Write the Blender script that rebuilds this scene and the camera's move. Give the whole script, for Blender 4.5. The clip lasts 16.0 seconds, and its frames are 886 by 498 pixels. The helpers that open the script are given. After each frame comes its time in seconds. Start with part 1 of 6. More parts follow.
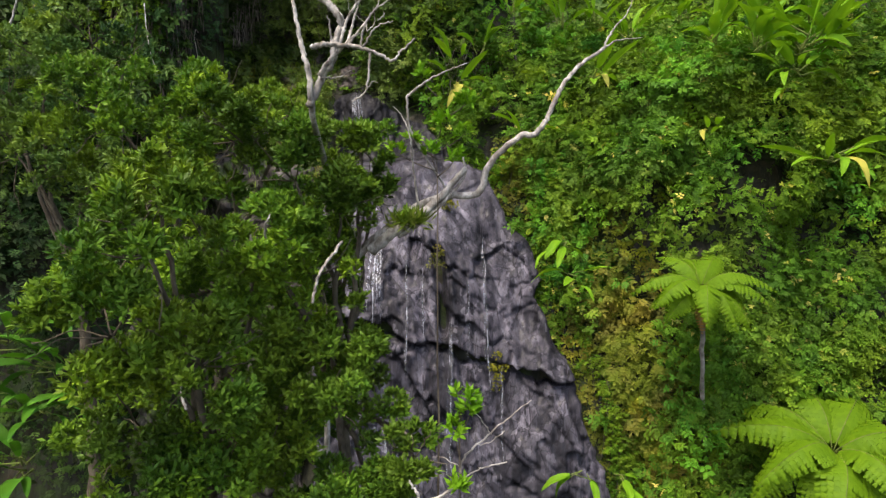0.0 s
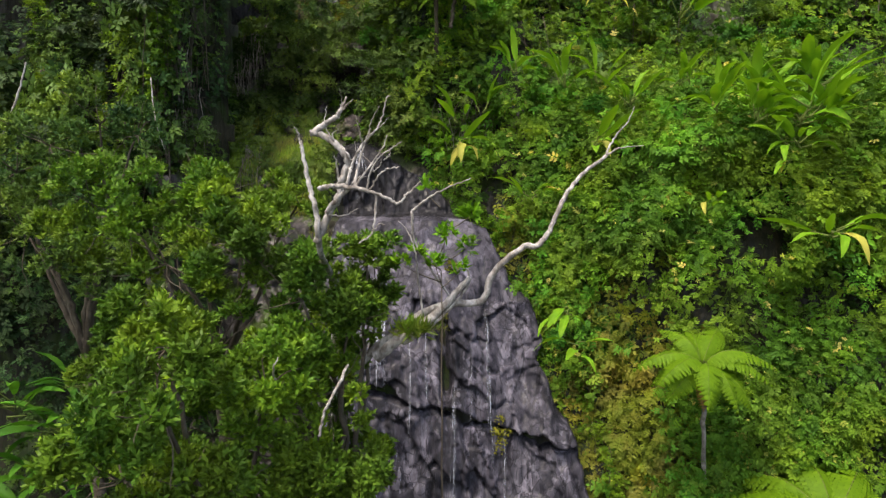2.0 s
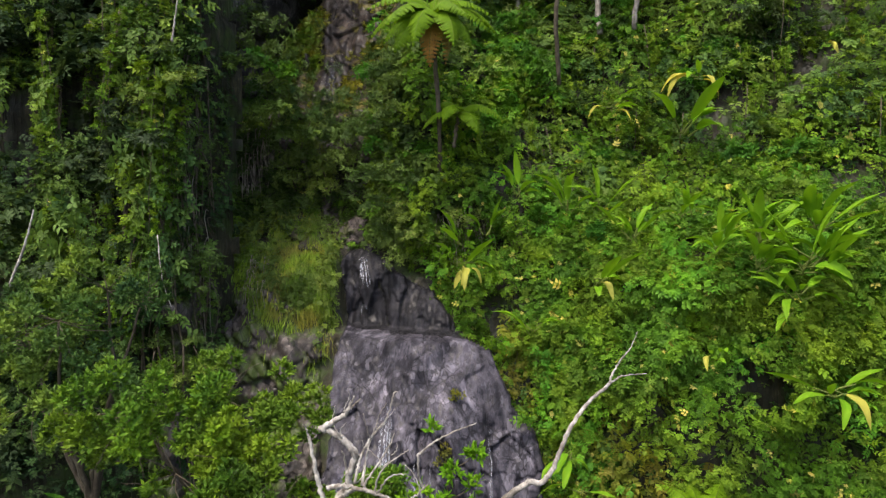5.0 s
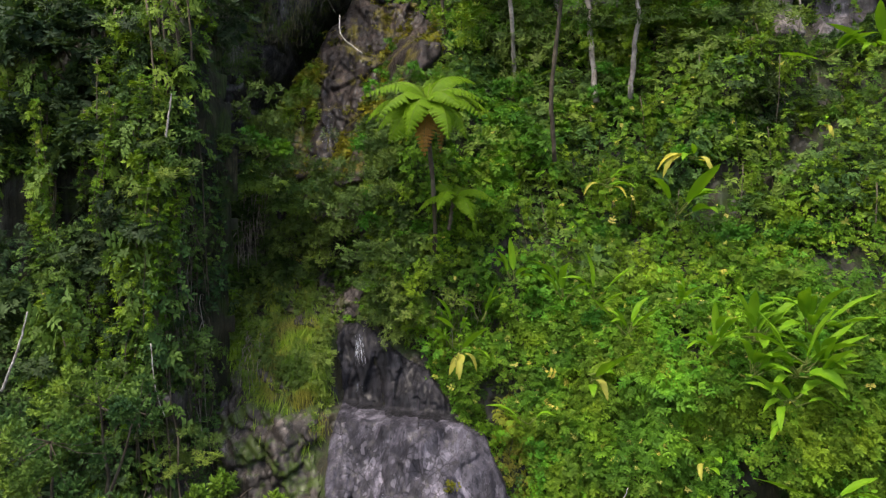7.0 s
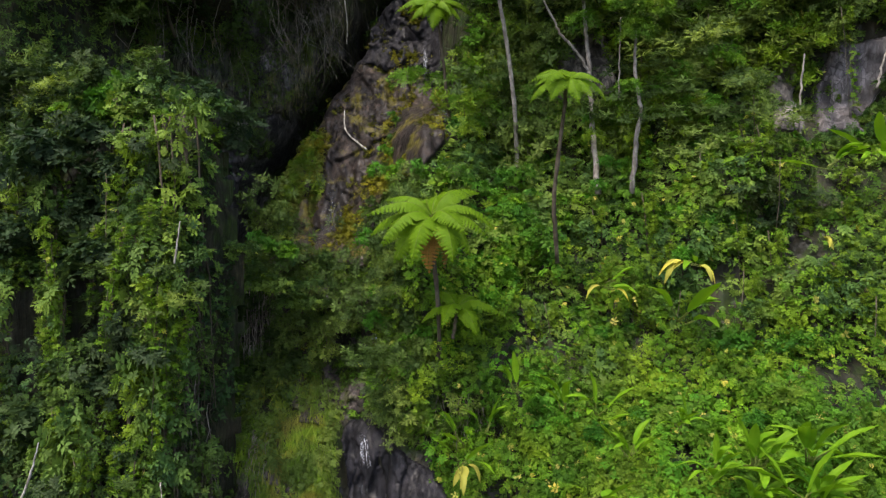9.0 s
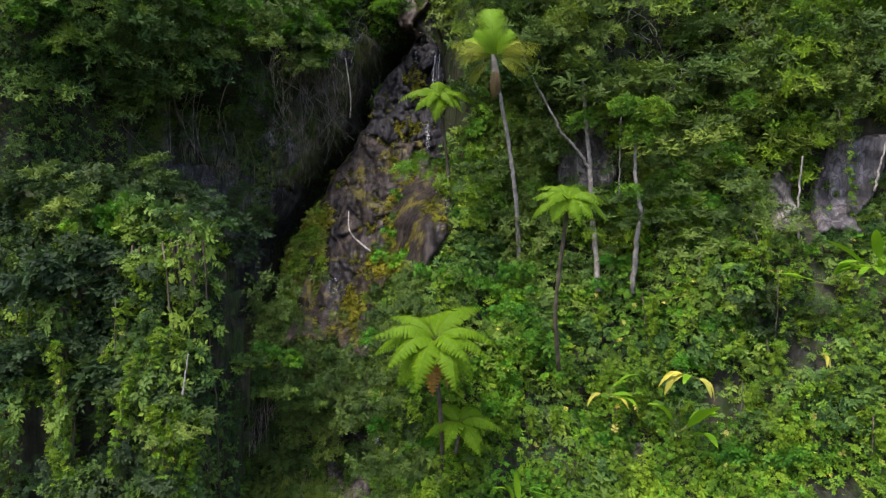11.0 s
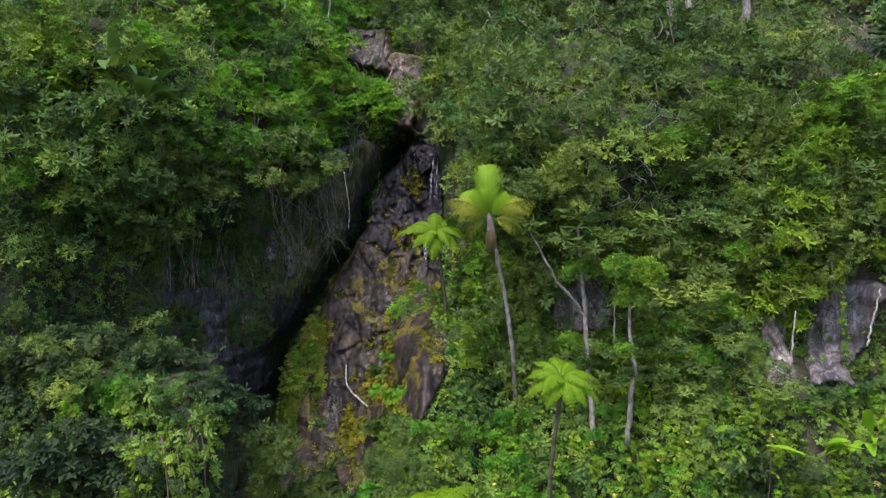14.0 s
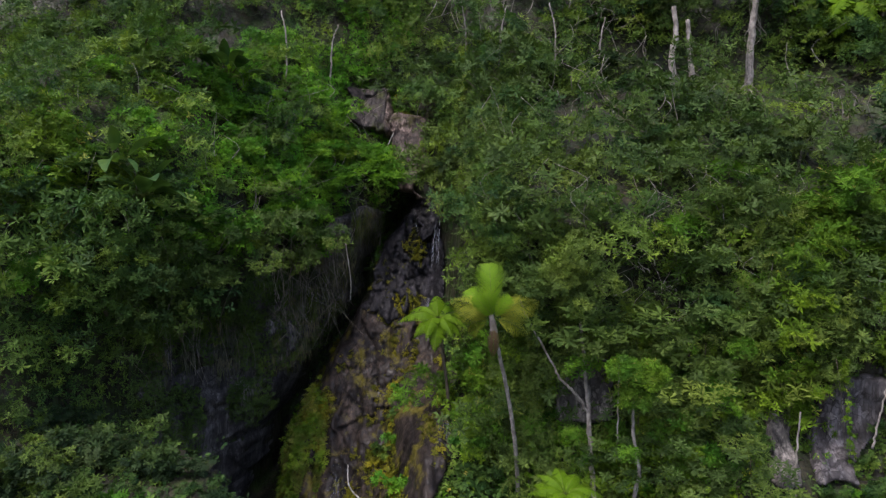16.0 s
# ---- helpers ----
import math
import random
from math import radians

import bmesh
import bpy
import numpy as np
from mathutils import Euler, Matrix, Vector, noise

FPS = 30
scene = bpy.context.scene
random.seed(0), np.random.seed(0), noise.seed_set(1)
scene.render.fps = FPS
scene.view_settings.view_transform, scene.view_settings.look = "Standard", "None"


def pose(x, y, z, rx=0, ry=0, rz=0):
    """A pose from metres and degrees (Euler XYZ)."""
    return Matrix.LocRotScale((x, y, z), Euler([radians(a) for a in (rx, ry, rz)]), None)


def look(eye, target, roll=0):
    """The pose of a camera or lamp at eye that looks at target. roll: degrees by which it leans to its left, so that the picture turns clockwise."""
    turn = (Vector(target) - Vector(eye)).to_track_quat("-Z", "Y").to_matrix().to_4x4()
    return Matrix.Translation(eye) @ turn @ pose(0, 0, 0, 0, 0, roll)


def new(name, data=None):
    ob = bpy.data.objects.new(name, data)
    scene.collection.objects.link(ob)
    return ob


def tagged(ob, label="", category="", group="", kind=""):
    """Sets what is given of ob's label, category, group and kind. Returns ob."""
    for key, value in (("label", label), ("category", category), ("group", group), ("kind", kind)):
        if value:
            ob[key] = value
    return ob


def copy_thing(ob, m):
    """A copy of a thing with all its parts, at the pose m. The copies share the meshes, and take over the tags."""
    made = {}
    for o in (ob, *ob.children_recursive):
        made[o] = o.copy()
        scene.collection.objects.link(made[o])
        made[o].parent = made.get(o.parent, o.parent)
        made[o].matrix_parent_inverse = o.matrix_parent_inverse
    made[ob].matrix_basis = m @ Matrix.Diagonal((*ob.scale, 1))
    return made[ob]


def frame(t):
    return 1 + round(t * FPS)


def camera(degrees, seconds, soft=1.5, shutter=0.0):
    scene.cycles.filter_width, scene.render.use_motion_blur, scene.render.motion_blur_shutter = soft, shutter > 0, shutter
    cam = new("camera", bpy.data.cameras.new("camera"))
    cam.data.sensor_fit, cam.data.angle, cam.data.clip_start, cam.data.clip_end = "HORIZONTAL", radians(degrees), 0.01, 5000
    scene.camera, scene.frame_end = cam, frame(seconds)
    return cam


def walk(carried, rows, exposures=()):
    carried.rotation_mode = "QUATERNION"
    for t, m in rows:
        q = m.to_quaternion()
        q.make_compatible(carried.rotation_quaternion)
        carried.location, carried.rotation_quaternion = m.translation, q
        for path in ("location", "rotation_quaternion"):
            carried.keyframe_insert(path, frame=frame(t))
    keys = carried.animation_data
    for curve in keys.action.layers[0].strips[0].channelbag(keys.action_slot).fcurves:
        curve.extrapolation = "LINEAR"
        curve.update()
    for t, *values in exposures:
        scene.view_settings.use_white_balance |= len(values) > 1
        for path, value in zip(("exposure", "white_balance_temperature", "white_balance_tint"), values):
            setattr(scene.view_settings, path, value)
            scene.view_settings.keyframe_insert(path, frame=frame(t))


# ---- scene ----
cam = camera(69.2, 16.0, soft=1.38)
METRES, EYE, TILT, LEAN, TURN = 26.0, 10.0, -2.5, 0.0, 0.0
ROWS = [
    (0.0, 0.0, 0.0, 0.0, -0.0, 0.0, -0.0),
    (0.5, -0.0004, -0.0012, 0.0163, 0.04, 0.03, -0.01),
    (1.0, -0.001, -0.0024, 0.0335, 0.06, 0.05, -0.01),
    (1.5, -0.0012, -0.0038, 0.049, 0.09, 0.1, -0.03),
    (2.0, -0.0018, -0.0056, 0.0681, 0.13, 0.14, -0.02),
    (2.5, -0.0027, -0.0066, 0.0871, 0.17, 0.15, -0.03),
    (3.0, -0.0043, -0.0072, 0.1137, 0.21, 0.15, -0.06),
    (3.5, -0.0058, -0.0085, 0.1386, 0.24, 0.17, -0.03),
    (4.0, -0.0065, -0.0101, 0.169, 0.27, 0.12, 0.02),
    (6.5, 0.0028, -0.01, 0.2946, 0.34, -0.02, 0.16),
    (7.0, 0.0038, -0.0103, 0.3256, 0.39, 0.04, 0.17),
    (7.5, 0.0043, -0.0115, 0.3539, 0.43, 0.06, 0.16),
    (8.0, 0.0033, -0.0138, 0.3911, 0.44, 0.05, 0.18),
    (8.5, 0.002, -0.0165, 0.4241, 0.45, 0.14, 0.17),
    (9.0, 0.0003, -0.0205, 0.4627, 0.48, 0.22, 0.17),
    (11.5, -0.0008, -0.0373, 0.6519, 0.64, 0.45, 0.19),
    (12.0, 0.0005, -0.0397, 0.694, 0.64, 0.46, 0.2),
    (12.5, 0.0034, -0.0411, 0.7284, 0.73, 0.48, 0.23),
    (13.0, 0.0053, -0.0429, 0.7709, 0.76, 0.45, 0.27),
    (13.5, 0.0083, -0.0445, 0.8063, 0.8, 0.48, 0.29),
    (14.0, 0.0095, -0.0469, 0.8465, 0.83, 0.5, 0.3),
    (14.5, 0.0097, -0.047, 0.8812, 0.83, 0.53, 0.31),
    (15.0, 0.0087, -0.0452, 0.922, 0.79, 0.54, 0.29),
    (15.5, 0.0081, -0.044, 0.9562, 0.79, 0.56, 0.27),
    (16.0, 0.0077, -0.0426, 0.9972, 0.9, 0.61, 0.29),
]
walk_rows = [(t, pose(0, 0, EYE, TILT, LEAN, TURN) @ pose(METRES * x, METRES * y, METRES * z, 90 + pitch, roll, yaw)) for t, x, y, z, yaw, pitch, roll in ROWS]
walk(cam, walk_rows, exposures=[(0.0, 1.80, 6700, 14), (4.0, 1.70, 6650, 14), (9.0, 1.64, 6550, 14), (12.5, 1.80, 6100, 20), (15.4, 1.85, 6100, 20), (16.0, 1.10, 6100, 20)])

# ---------------------------------------------------------------- sky and sun
SUN_EL, SUN_AZ = 64.0, 216.0
world = bpy.data.worlds.new("sky")
scene.world = world
world.use_nodes = True
wn = world.node_tree
sky = wn.nodes.new("ShaderNodeTexSky")
sky.sky_type, sky.sun_disc = "NISHITA", False
sky.sun_elevation, sky.sun_rotation = radians(SUN_EL), radians(SUN_AZ)
sky.air_density, sky.dust_density, sky.ozone_density = 1.0, 4.0, 1.0
wn.links.new(sky.outputs[0], wn.nodes["Background"].inputs[0])
wn.nodes["Background"].inputs[1].default_value = 0.15
sun = new("sun", bpy.data.lights.new("sun", "SUN"))
sun.data.energy, sun.data.angle, sun.data.color = 1.25, radians(16), (1.0, 0.94, 0.82)
_az, _el = radians(SUN_AZ), radians(SUN_EL)
sun.matrix_world = look((0, 0, 0), (-math.sin(_az) * math.cos(_el), -math.cos(_az) * math.cos(_el), -math.sin(_el)))
# ---------------------------------------------------------------- noise helpers
def smooth(a, b, v):
    u = np.clip((np.asarray(v, float) - a) / (b - a), 0, 1)
    return u * u * (3 - 2 * u)


def hash2(i, j, seed):
    h = np.sin(i * 127.1 + j * 311.7 + seed * 74.7) * 43758.5453
    return h - np.floor(h)


def vnoise(x, z, seed=0):
    i, j = np.floor(x), np.floor(z)
    u, v = x - i, z - j
    u, v = u * u * (3 - 2 * u), v * v * (3 - 2 * v)
    a, b = hash2(i, j, seed), hash2(i + 1, j, seed)
    c, d = hash2(i, j + 1, seed), hash2(i + 1, j + 1, seed)
    return (a * (1 - u) + b * u) * (1 - v) + (c * (1 - u) + d * u) * v


def fbm(x, z, seed=0, octaves=4):
    out, amp, tot = 0.0, 1.0, 0.0
    for k in range(octaves):
        out = out + amp * vnoise(x * 2 ** k, z * 2 ** k, seed + 3 * k)
        tot += amp
        amp *= 0.5
    return out / tot


def cells(x, z, seed=0):
    """Distance to the nearest scattered point, and that point's own random number."""
    i, j = np.floor(x), np.floor(z)
    best, num = np.full(np.shape(x), 9.0), np.zeros(np.shape(x))
    for a in (-1, 0, 1):
        for b in (-1, 0, 1):
            px = i + a + hash2(i + a, j + b, seed)
            pz = j + b + hash2(i + a, j + b, seed + 5)
            d = np.hypot(x - px, z - pz)
            near = d < best
            best = np.where(near, d, best)
            num = np.where(near, hash2(i + a, j + b, seed + 9), num)
    return best, num


# ---------------------------------------------------------------- the cliff's form: how far back it lies at each height
COLUMNS = [
    (-40, ((-1, 22), (20, 24), (27, 26), (40, 30), (70, 50))),
    (-18, ((-1, 24), (12, 25), (18, 25), (24, 25.2), (31, 25.6), (36, 26.4), (40, 27.6), (47, 38.6), (58, 46.6), (70, 52))),
    (-13.8, ((-1, 24), (12, 25), (18, 26.4), (22, 28.6), (28, 30), (32, 29.6), (33.4, 27.4), (36, 28), (40, 29.5), (47, 39.4), (58, 47.4), (70, 53))),
    (-11.4, ((-1, 25), (10, 26), (16, 32.5), (20, 33.6), (25.6, 34), (31, 33.6), (33, 28.6), (37, 31.6), (47, 40.6), (58, 48.6), (70, 54))),
    (-8.5, ((-1, 21), (10, 22), (14, 23.4), (17, 26.4), (19, 27.4), (20.6, 29), (21.8, 33.6), (26, 34.4), (28, 35.8), (31.2, 36.6), (34.6, 36.4), (35.8, 35.2), (38, 36), (44, 39.6), (50, 45), (70, 55))),
    (-5.5, ((-1, 18.6), (11, 21.4), (14, 22.3), (17, 26.6), (19, 27.8), (20.5, 30), (21.4, 32.4), (24, 33.5), (30, 37), (33, 38.4), (36, 38.4), (37.4, 38), (40, 40), (45.5, 44.5), (52, 47), (70, 56))),
    (-3.5, ((-1, 17.6), (8, 18.8), (11.8, 21.7), (12.1, 22.9), (14.3, 23.7), (16, 25.4), (19, 27), (23, 31.5), (27, 35), (30, 36.6), (33, 38.6), (38, 41), (45, 43.6), (52, 47), (70, 56))),
    (-1, ((-1, 17.2), (8, 18.7), (11.5, 20.6), (11.85, 20.9), (12.1, 22.0), (13.9, 22.7), (14.6, 23.4), (16, 23), (20, 23), (24, 25.8), (26, 28), (28.5, 35.6), (33, 39), (38, 40.6), (45, 43.4), (52, 47), (70, 56))),
    (2, ((-1, 16.6), (8, 18.8), (11.7, 20.9), (14, 21.8), (17.5, 23), (20, 24.8), (23, 27.2), (25, 29.4), (27.5, 29.8), (32, 30.4), (35, 29.4), (40, 33), (46, 44), (52, 47), (70, 56))),
    (6, ((-1, 15.8), (8, 18), (12, 18.7), (14.5, 19.3), (16, 22), (19, 24.6), (22, 26.4), (25, 27.6), (30, 29.4), (33, 29.4), (36, 29), (39, 33), (45, 42), (52, 46), (70, 55))),
    (11, ((-1, 15.2), (8, 17.2), (12, 17.9), (14.5, 19.2), (16.7, 21), (18, 22.6), (22, 24.4), (24, 24.6), (28, 27.4), (31, 29.6), (36, 30), (40, 34), (46, 43.4), (52, 46), (70, 55))),
    (17, ((-1, 14.6), (8, 16.8), (14, 18.4), (16, 19.8), (20, 21.4), (24, 24.4), (27, 27.4), (29, 27), (33, 28.2), (38, 32), (46, 43.4), (52, 46), (70, 55))),
    (40, ((-1, 8), (20, 14), (40, 26), (70, 46))),
]


def blend(columns, x, z):
    xs_ = np.array([c[0] for c in columns], float)
    cols = np.stack([np.interp(z, [p[0] for p in c[1]], [p[1] for p in c[1]]) for c in columns])
    k = np.clip(np.searchsorted(xs_, x) - 1, 0, len(xs_) - 2)
    u = np.clip((x - xs_[k]) / (xs_[k + 1] - xs_[k]), 0, 1)
    u = 0.5 * u + 0.5 * u * u * (3 - 2 * u)
    lo = np.take_along_axis(cols, k[None], 0)[0]
    hi = np.take_along_axis(cols, k[None] + 1, 0)[0]
    return lo * (1 - u) + hi * u


def base_depth(x, z):
    x, z = np.broadcast_arrays(np.asarray(x, float), np.asarray(z, float))
    return blend(COLUMNS, x, z)


def crack_x(z):
    """The dark cleft that climbs, crooked, beside the upper fall."""
    z = np.asarray(z, float)
    return 1.1 * (fbm(z * 0.45, z * 0 + 3.3, 57, 3) - 0.5) + np.interp(z, [20, 24, 28, 30, 32, 35, 38], [-10.6, -9.7, -8.3, -6.9, -5.6, -4.6, -2.7])


def depth(x, z):
    d = base_depth(x, z)
    d = d + 1.3 * (fbm(x * 0.35, z * 0.28, 3, 3) - 0.5) + 0.5 * (fbm(x * 1.1, z * 0.8, 8, 3) - 0.5)
    c = np.exp(-((x - crack_x(z) - wob(x, z, 0.5, 0.8, 58)) / np.interp(z, [20, 24, 27, 30, 34, 37], [1.1, 0.95, 0.8, 0.6, 0.5, 0.65])) ** 2) * smooth(19, 22, z) * (1 - smooth(36.5, 38.5, z))
    return d + 5.0 * c


BUTTRESS = [
    (-40, ((-1, 10), (12, 12), (22, 15), (27, 19))),
    (-18, ((-1, 17), (12, 19), (18, 21), (24, 23.6), (27, 25))),
    (-12, ((-1, 18.8), (10, 18.6), (18, 21), (22, 21), (26, 22.4), (27, 23.4))),
    (-8.5, ((-1, 18.8), (10, 20.2), (14, 20.4), (18, 20.3), (22, 20.3), (26, 21), (27, 22))),
    (0, ((-1, 18.8), (10, 20.2), (14, 20.4), (18, 20.3), (22, 20.3), (26, 21), (27, 22))),
]


def buttress(x, z):
    """The vine-hung spur that stands out before the cave; its edge and crown turn back."""
    x, z = np.broadcast_arrays(np.asarray(x, float), np.asarray(z, float))
    d = blend(BUTTRESS, x, z) + 1.2 * (fbm(x * 0.35, z * 0.28, 13, 3) - 0.5) + 0.5 * (fbm(x * 1.1, z * 0.8, 18, 3) - 0.5)
    over = np.clip(x + 8.4 + wob(x, z, 0.35, 0.5, 14), 0, 9)
    top = np.clip(z - np.interp(x, [-20, -14, -9, -8.2, -7.6, -6.6], [27.5, 26.6, 26.0, 24.8, 22.2, 20.4]), 0, 9)
    return d + 2.2 * over ** 2 + 2.6 * top ** 2


# ---------------------------------------------------------------- where bare rock shows
def wob(x, z, a, s, seed):
    return a * (fbm(x * s, z * s, seed, 3) - 0.5) * 2


def rock_low(x, z):
    x = x + wob(x, z, 0.4, 0.9, 21)
    right = np.interp(z, [0, 3.5, 7, 9.7, 11.6, 12.0, 13.3, 13.9, 14.6], [4.8, 4.3, 3.3, 2.4, 1.6, 0.2, -0.3, -1.7, -2.6])
    return smooth(0.0, 0.25, right - x) * smooth(0.0, 0.2, x + 3.8) * (1 - smooth(14.4, 14.8, z + wob(x, z, 0.4, 1.0, 37)))


def rock_ledge(x, z):
    u, v = x + wob(x, z, 0.5, 1.2, 31), z + wob(x, z, 0.7, 1.0, 32)
    a = smooth(0, 0.2, u + 8.6) * smooth(0, 0.2, -4.05 - u) * (1 - smooth(12.8, 13.6, v))
    return a


def rock_gully(x, z):
    """Dark wet rock showing in the gully above the lip."""
    u, v = x + wob(x, z, 0.5, 1.2, 31), z + wob(x, z, 0.7, 1.0, 32)
    return smooth(0, 0.2, u + 7.2) * smooth(0, 0.2, -3.0 - u) * smooth(14.6, 15.2, v) * (1 - smooth(19.6, 20.6, v)) * smooth(0.52, 0.60, fbm(x * 1.1, z * 0.8, 33, 3))


def rock_spur(x, z):
    """Pale bare rock low on the spur."""
    u, v = x + wob(x, z, 0.35, 1.2, 35), z + wob(x, z, 0.5, 1.0, 36)
    return smooth(0, 0.2, u + 9.1) * smooth(0, 0.15, -8.2 - u) * (1 - smooth(13.0, 13.6, v))


def rock_high(x, z):
    u, v = x + wob(x, z, 0.6, 0.7, 41), z + wob(x, z, 0.6, 0.7, 42)
    left = np.maximum(crack_x(v) + 0.5, np.interp(v, [18, 20, 24, 27], [-5.6, -7.6, -8.6, -8.8]))
    right = np.interp(v, [19.5, 23.5, 24.6, 27, 31, 34, 37.8, 38.5], [-3.6, -2.9, -0.7, 0.1, -0.1, -0.2, -0.9, -2.4])
    wall = smooth(0, 0.3, u - left) * smooth(0, 0.3, right - u) * smooth(20, 20.8, v) * (1 - smooth(37.8, 38.6, v))
    edge = np.interp(z, [38, 39.5, 41, 43.6], [0.6, 1.0, 1.25, 1.3])
    a = smooth(0, 0.5, edge - np.abs(u + 2.5 + 0.05 * (z - 41))) * smooth(37.8, 38.4, v) * (1 - smooth(42.9, 43.6, v))
    b = smooth(0, 0.5, 1.7 - np.abs(u + 5.2)) * smooth(42.2, 42.9, v + 0.4 * (u + 5.2)) * (1 - smooth(45.2, 46.0, v))
    block = np.maximum(a, b)
    return np.maximum(wall, block)


def rock_cave(x, z):
    u, v = x + wob(x, z, 0.7, 0.6, 51), z + wob(x, z, 0.7, 0.6, 52)
    top = np.interp(u, [-13, -10.5, -9, -5], [30.6, 31.6, 34.4, 36.4])
    return smooth(0, 0.5, u + 14.2) * smooth(0, 0.4, crack_x(v) - 0.1 - u - np.interp(v, [20, 26, 30], [0.5, 0.4, 0.3])) * smooth(20.6, 21.4, v) * (1 - smooth(top, top + 0.9, v))


def rock_right(x, z):
    u, v = x + wob(x, z, 0.18, 0.9, 61), z + wob(x, z, 0.18, 0.9, 62)
    return smooth(0, 0.2, u - 14.9 - 0.3 * (v - 26)) * smooth(0, 0.2, np.interp(v, [26, 27, 29], [16.6, 17.6, 18.2]) - u) * smooth(25.3, 25.9, v) * (1 - smooth(29.2, 29.8, v))


def rock_brown(x, z):
    u, v = x + wob(x, z, 0.25, 0.8, 63), z + wob(x, z, 0.3, 0.8, 64)
    b = smooth(0, 0.2, u - 12.9 - 0.3 * (v - 26)) * smooth(0, 0.2, 14.2 + 0.2 * (v - 26) - u) * smooth(25.5, 25.9, v) * (1 - smooth(29.3, 29.9, v))
    c = smooth(0, 0.2, u - 4.6) * smooth(0, 0.2, 7.3 - u) * smooth(27.2, 28, v) * (1 - smooth(30.0, 30.8, v))
    return np.maximum(b, c)


ROCKS = (rock_low, rock_ledge, rock_gully, rock_high, rock_cave, rock_right, rock_brown)


def bare(x, z):
    return np.maximum.reduce([f(x, z) for f in ROCKS])


# ---------------------------------------------------------------- materials
def nodes_of(name):
    m = bpy.data.materials.new(name)
    m.use_nodes = True
    nt = m.node_tree
    return m, nt, nt.nodes["Principled BSDF"]


def ramp(nt, fac, stops):
    r = nt.nodes.new("ShaderNodeValToRGB")
    els = r.color_ramp.elements
    while len(els) < len(stops):
        els.new(0.5)
    for e, (p, c) in zip(els, stops):
        e.position, e.color = p, (*c, 1)
    nt.links.new(fac, r.inputs[0])
    return r.outputs[0]


def noise_tex(nt, scale, detail=4.0, stretch=None, rough=0.6):
    tc = nt.nodes.new("ShaderNodeTexCoord")
    vec = tc.outputs["Object"]
    if stretch:
        mp = nt.nodes.new("ShaderNodeMapping")
        mp.inputs["Scale"].default_value = stretch
        nt.links.new(vec, mp.inputs[0])
        vec = mp.outputs[0]
    n = nt.nodes.new("ShaderNodeTexNoise")
    n.inputs["Scale"].default_value, n.inputs["Detail"].default_value, n.inputs["Roughness"].default_value = scale, detail, rough
    nt.links.new(vec, n.inputs["Vector"])
    return n.outputs["Fac"]


def mixc(nt, fac, a, b, mode="MIX"):
    m = nt.nodes.new("ShaderNodeMix")
    m.data_type, m.blend_type = "RGBA", mode
    for sock, v in ((m.inputs["Factor"], fac), (m.inputs["A"], a), (m.inputs["B"], b)):
        if isinstance(v, (int, float)):
            sock.default_value = v
        elif isinstance(v, tuple):
            sock.default_value = (*v, 1)
        else:
            nt.links.new(v, sock)
    return m.outputs["Result"]


def bump(nt, bsdf, fac, strength, dist=0.05):
    b = nt.nodes.new("ShaderNodeBump")
    b.inputs["Strength"].default_value, b.inputs["Distance"].default_value = strength, dist
    nt.links.new(fac, b.inputs["Height"])
    nt.links.new(b.outputs[0], bsdf.inputs["Normal"])


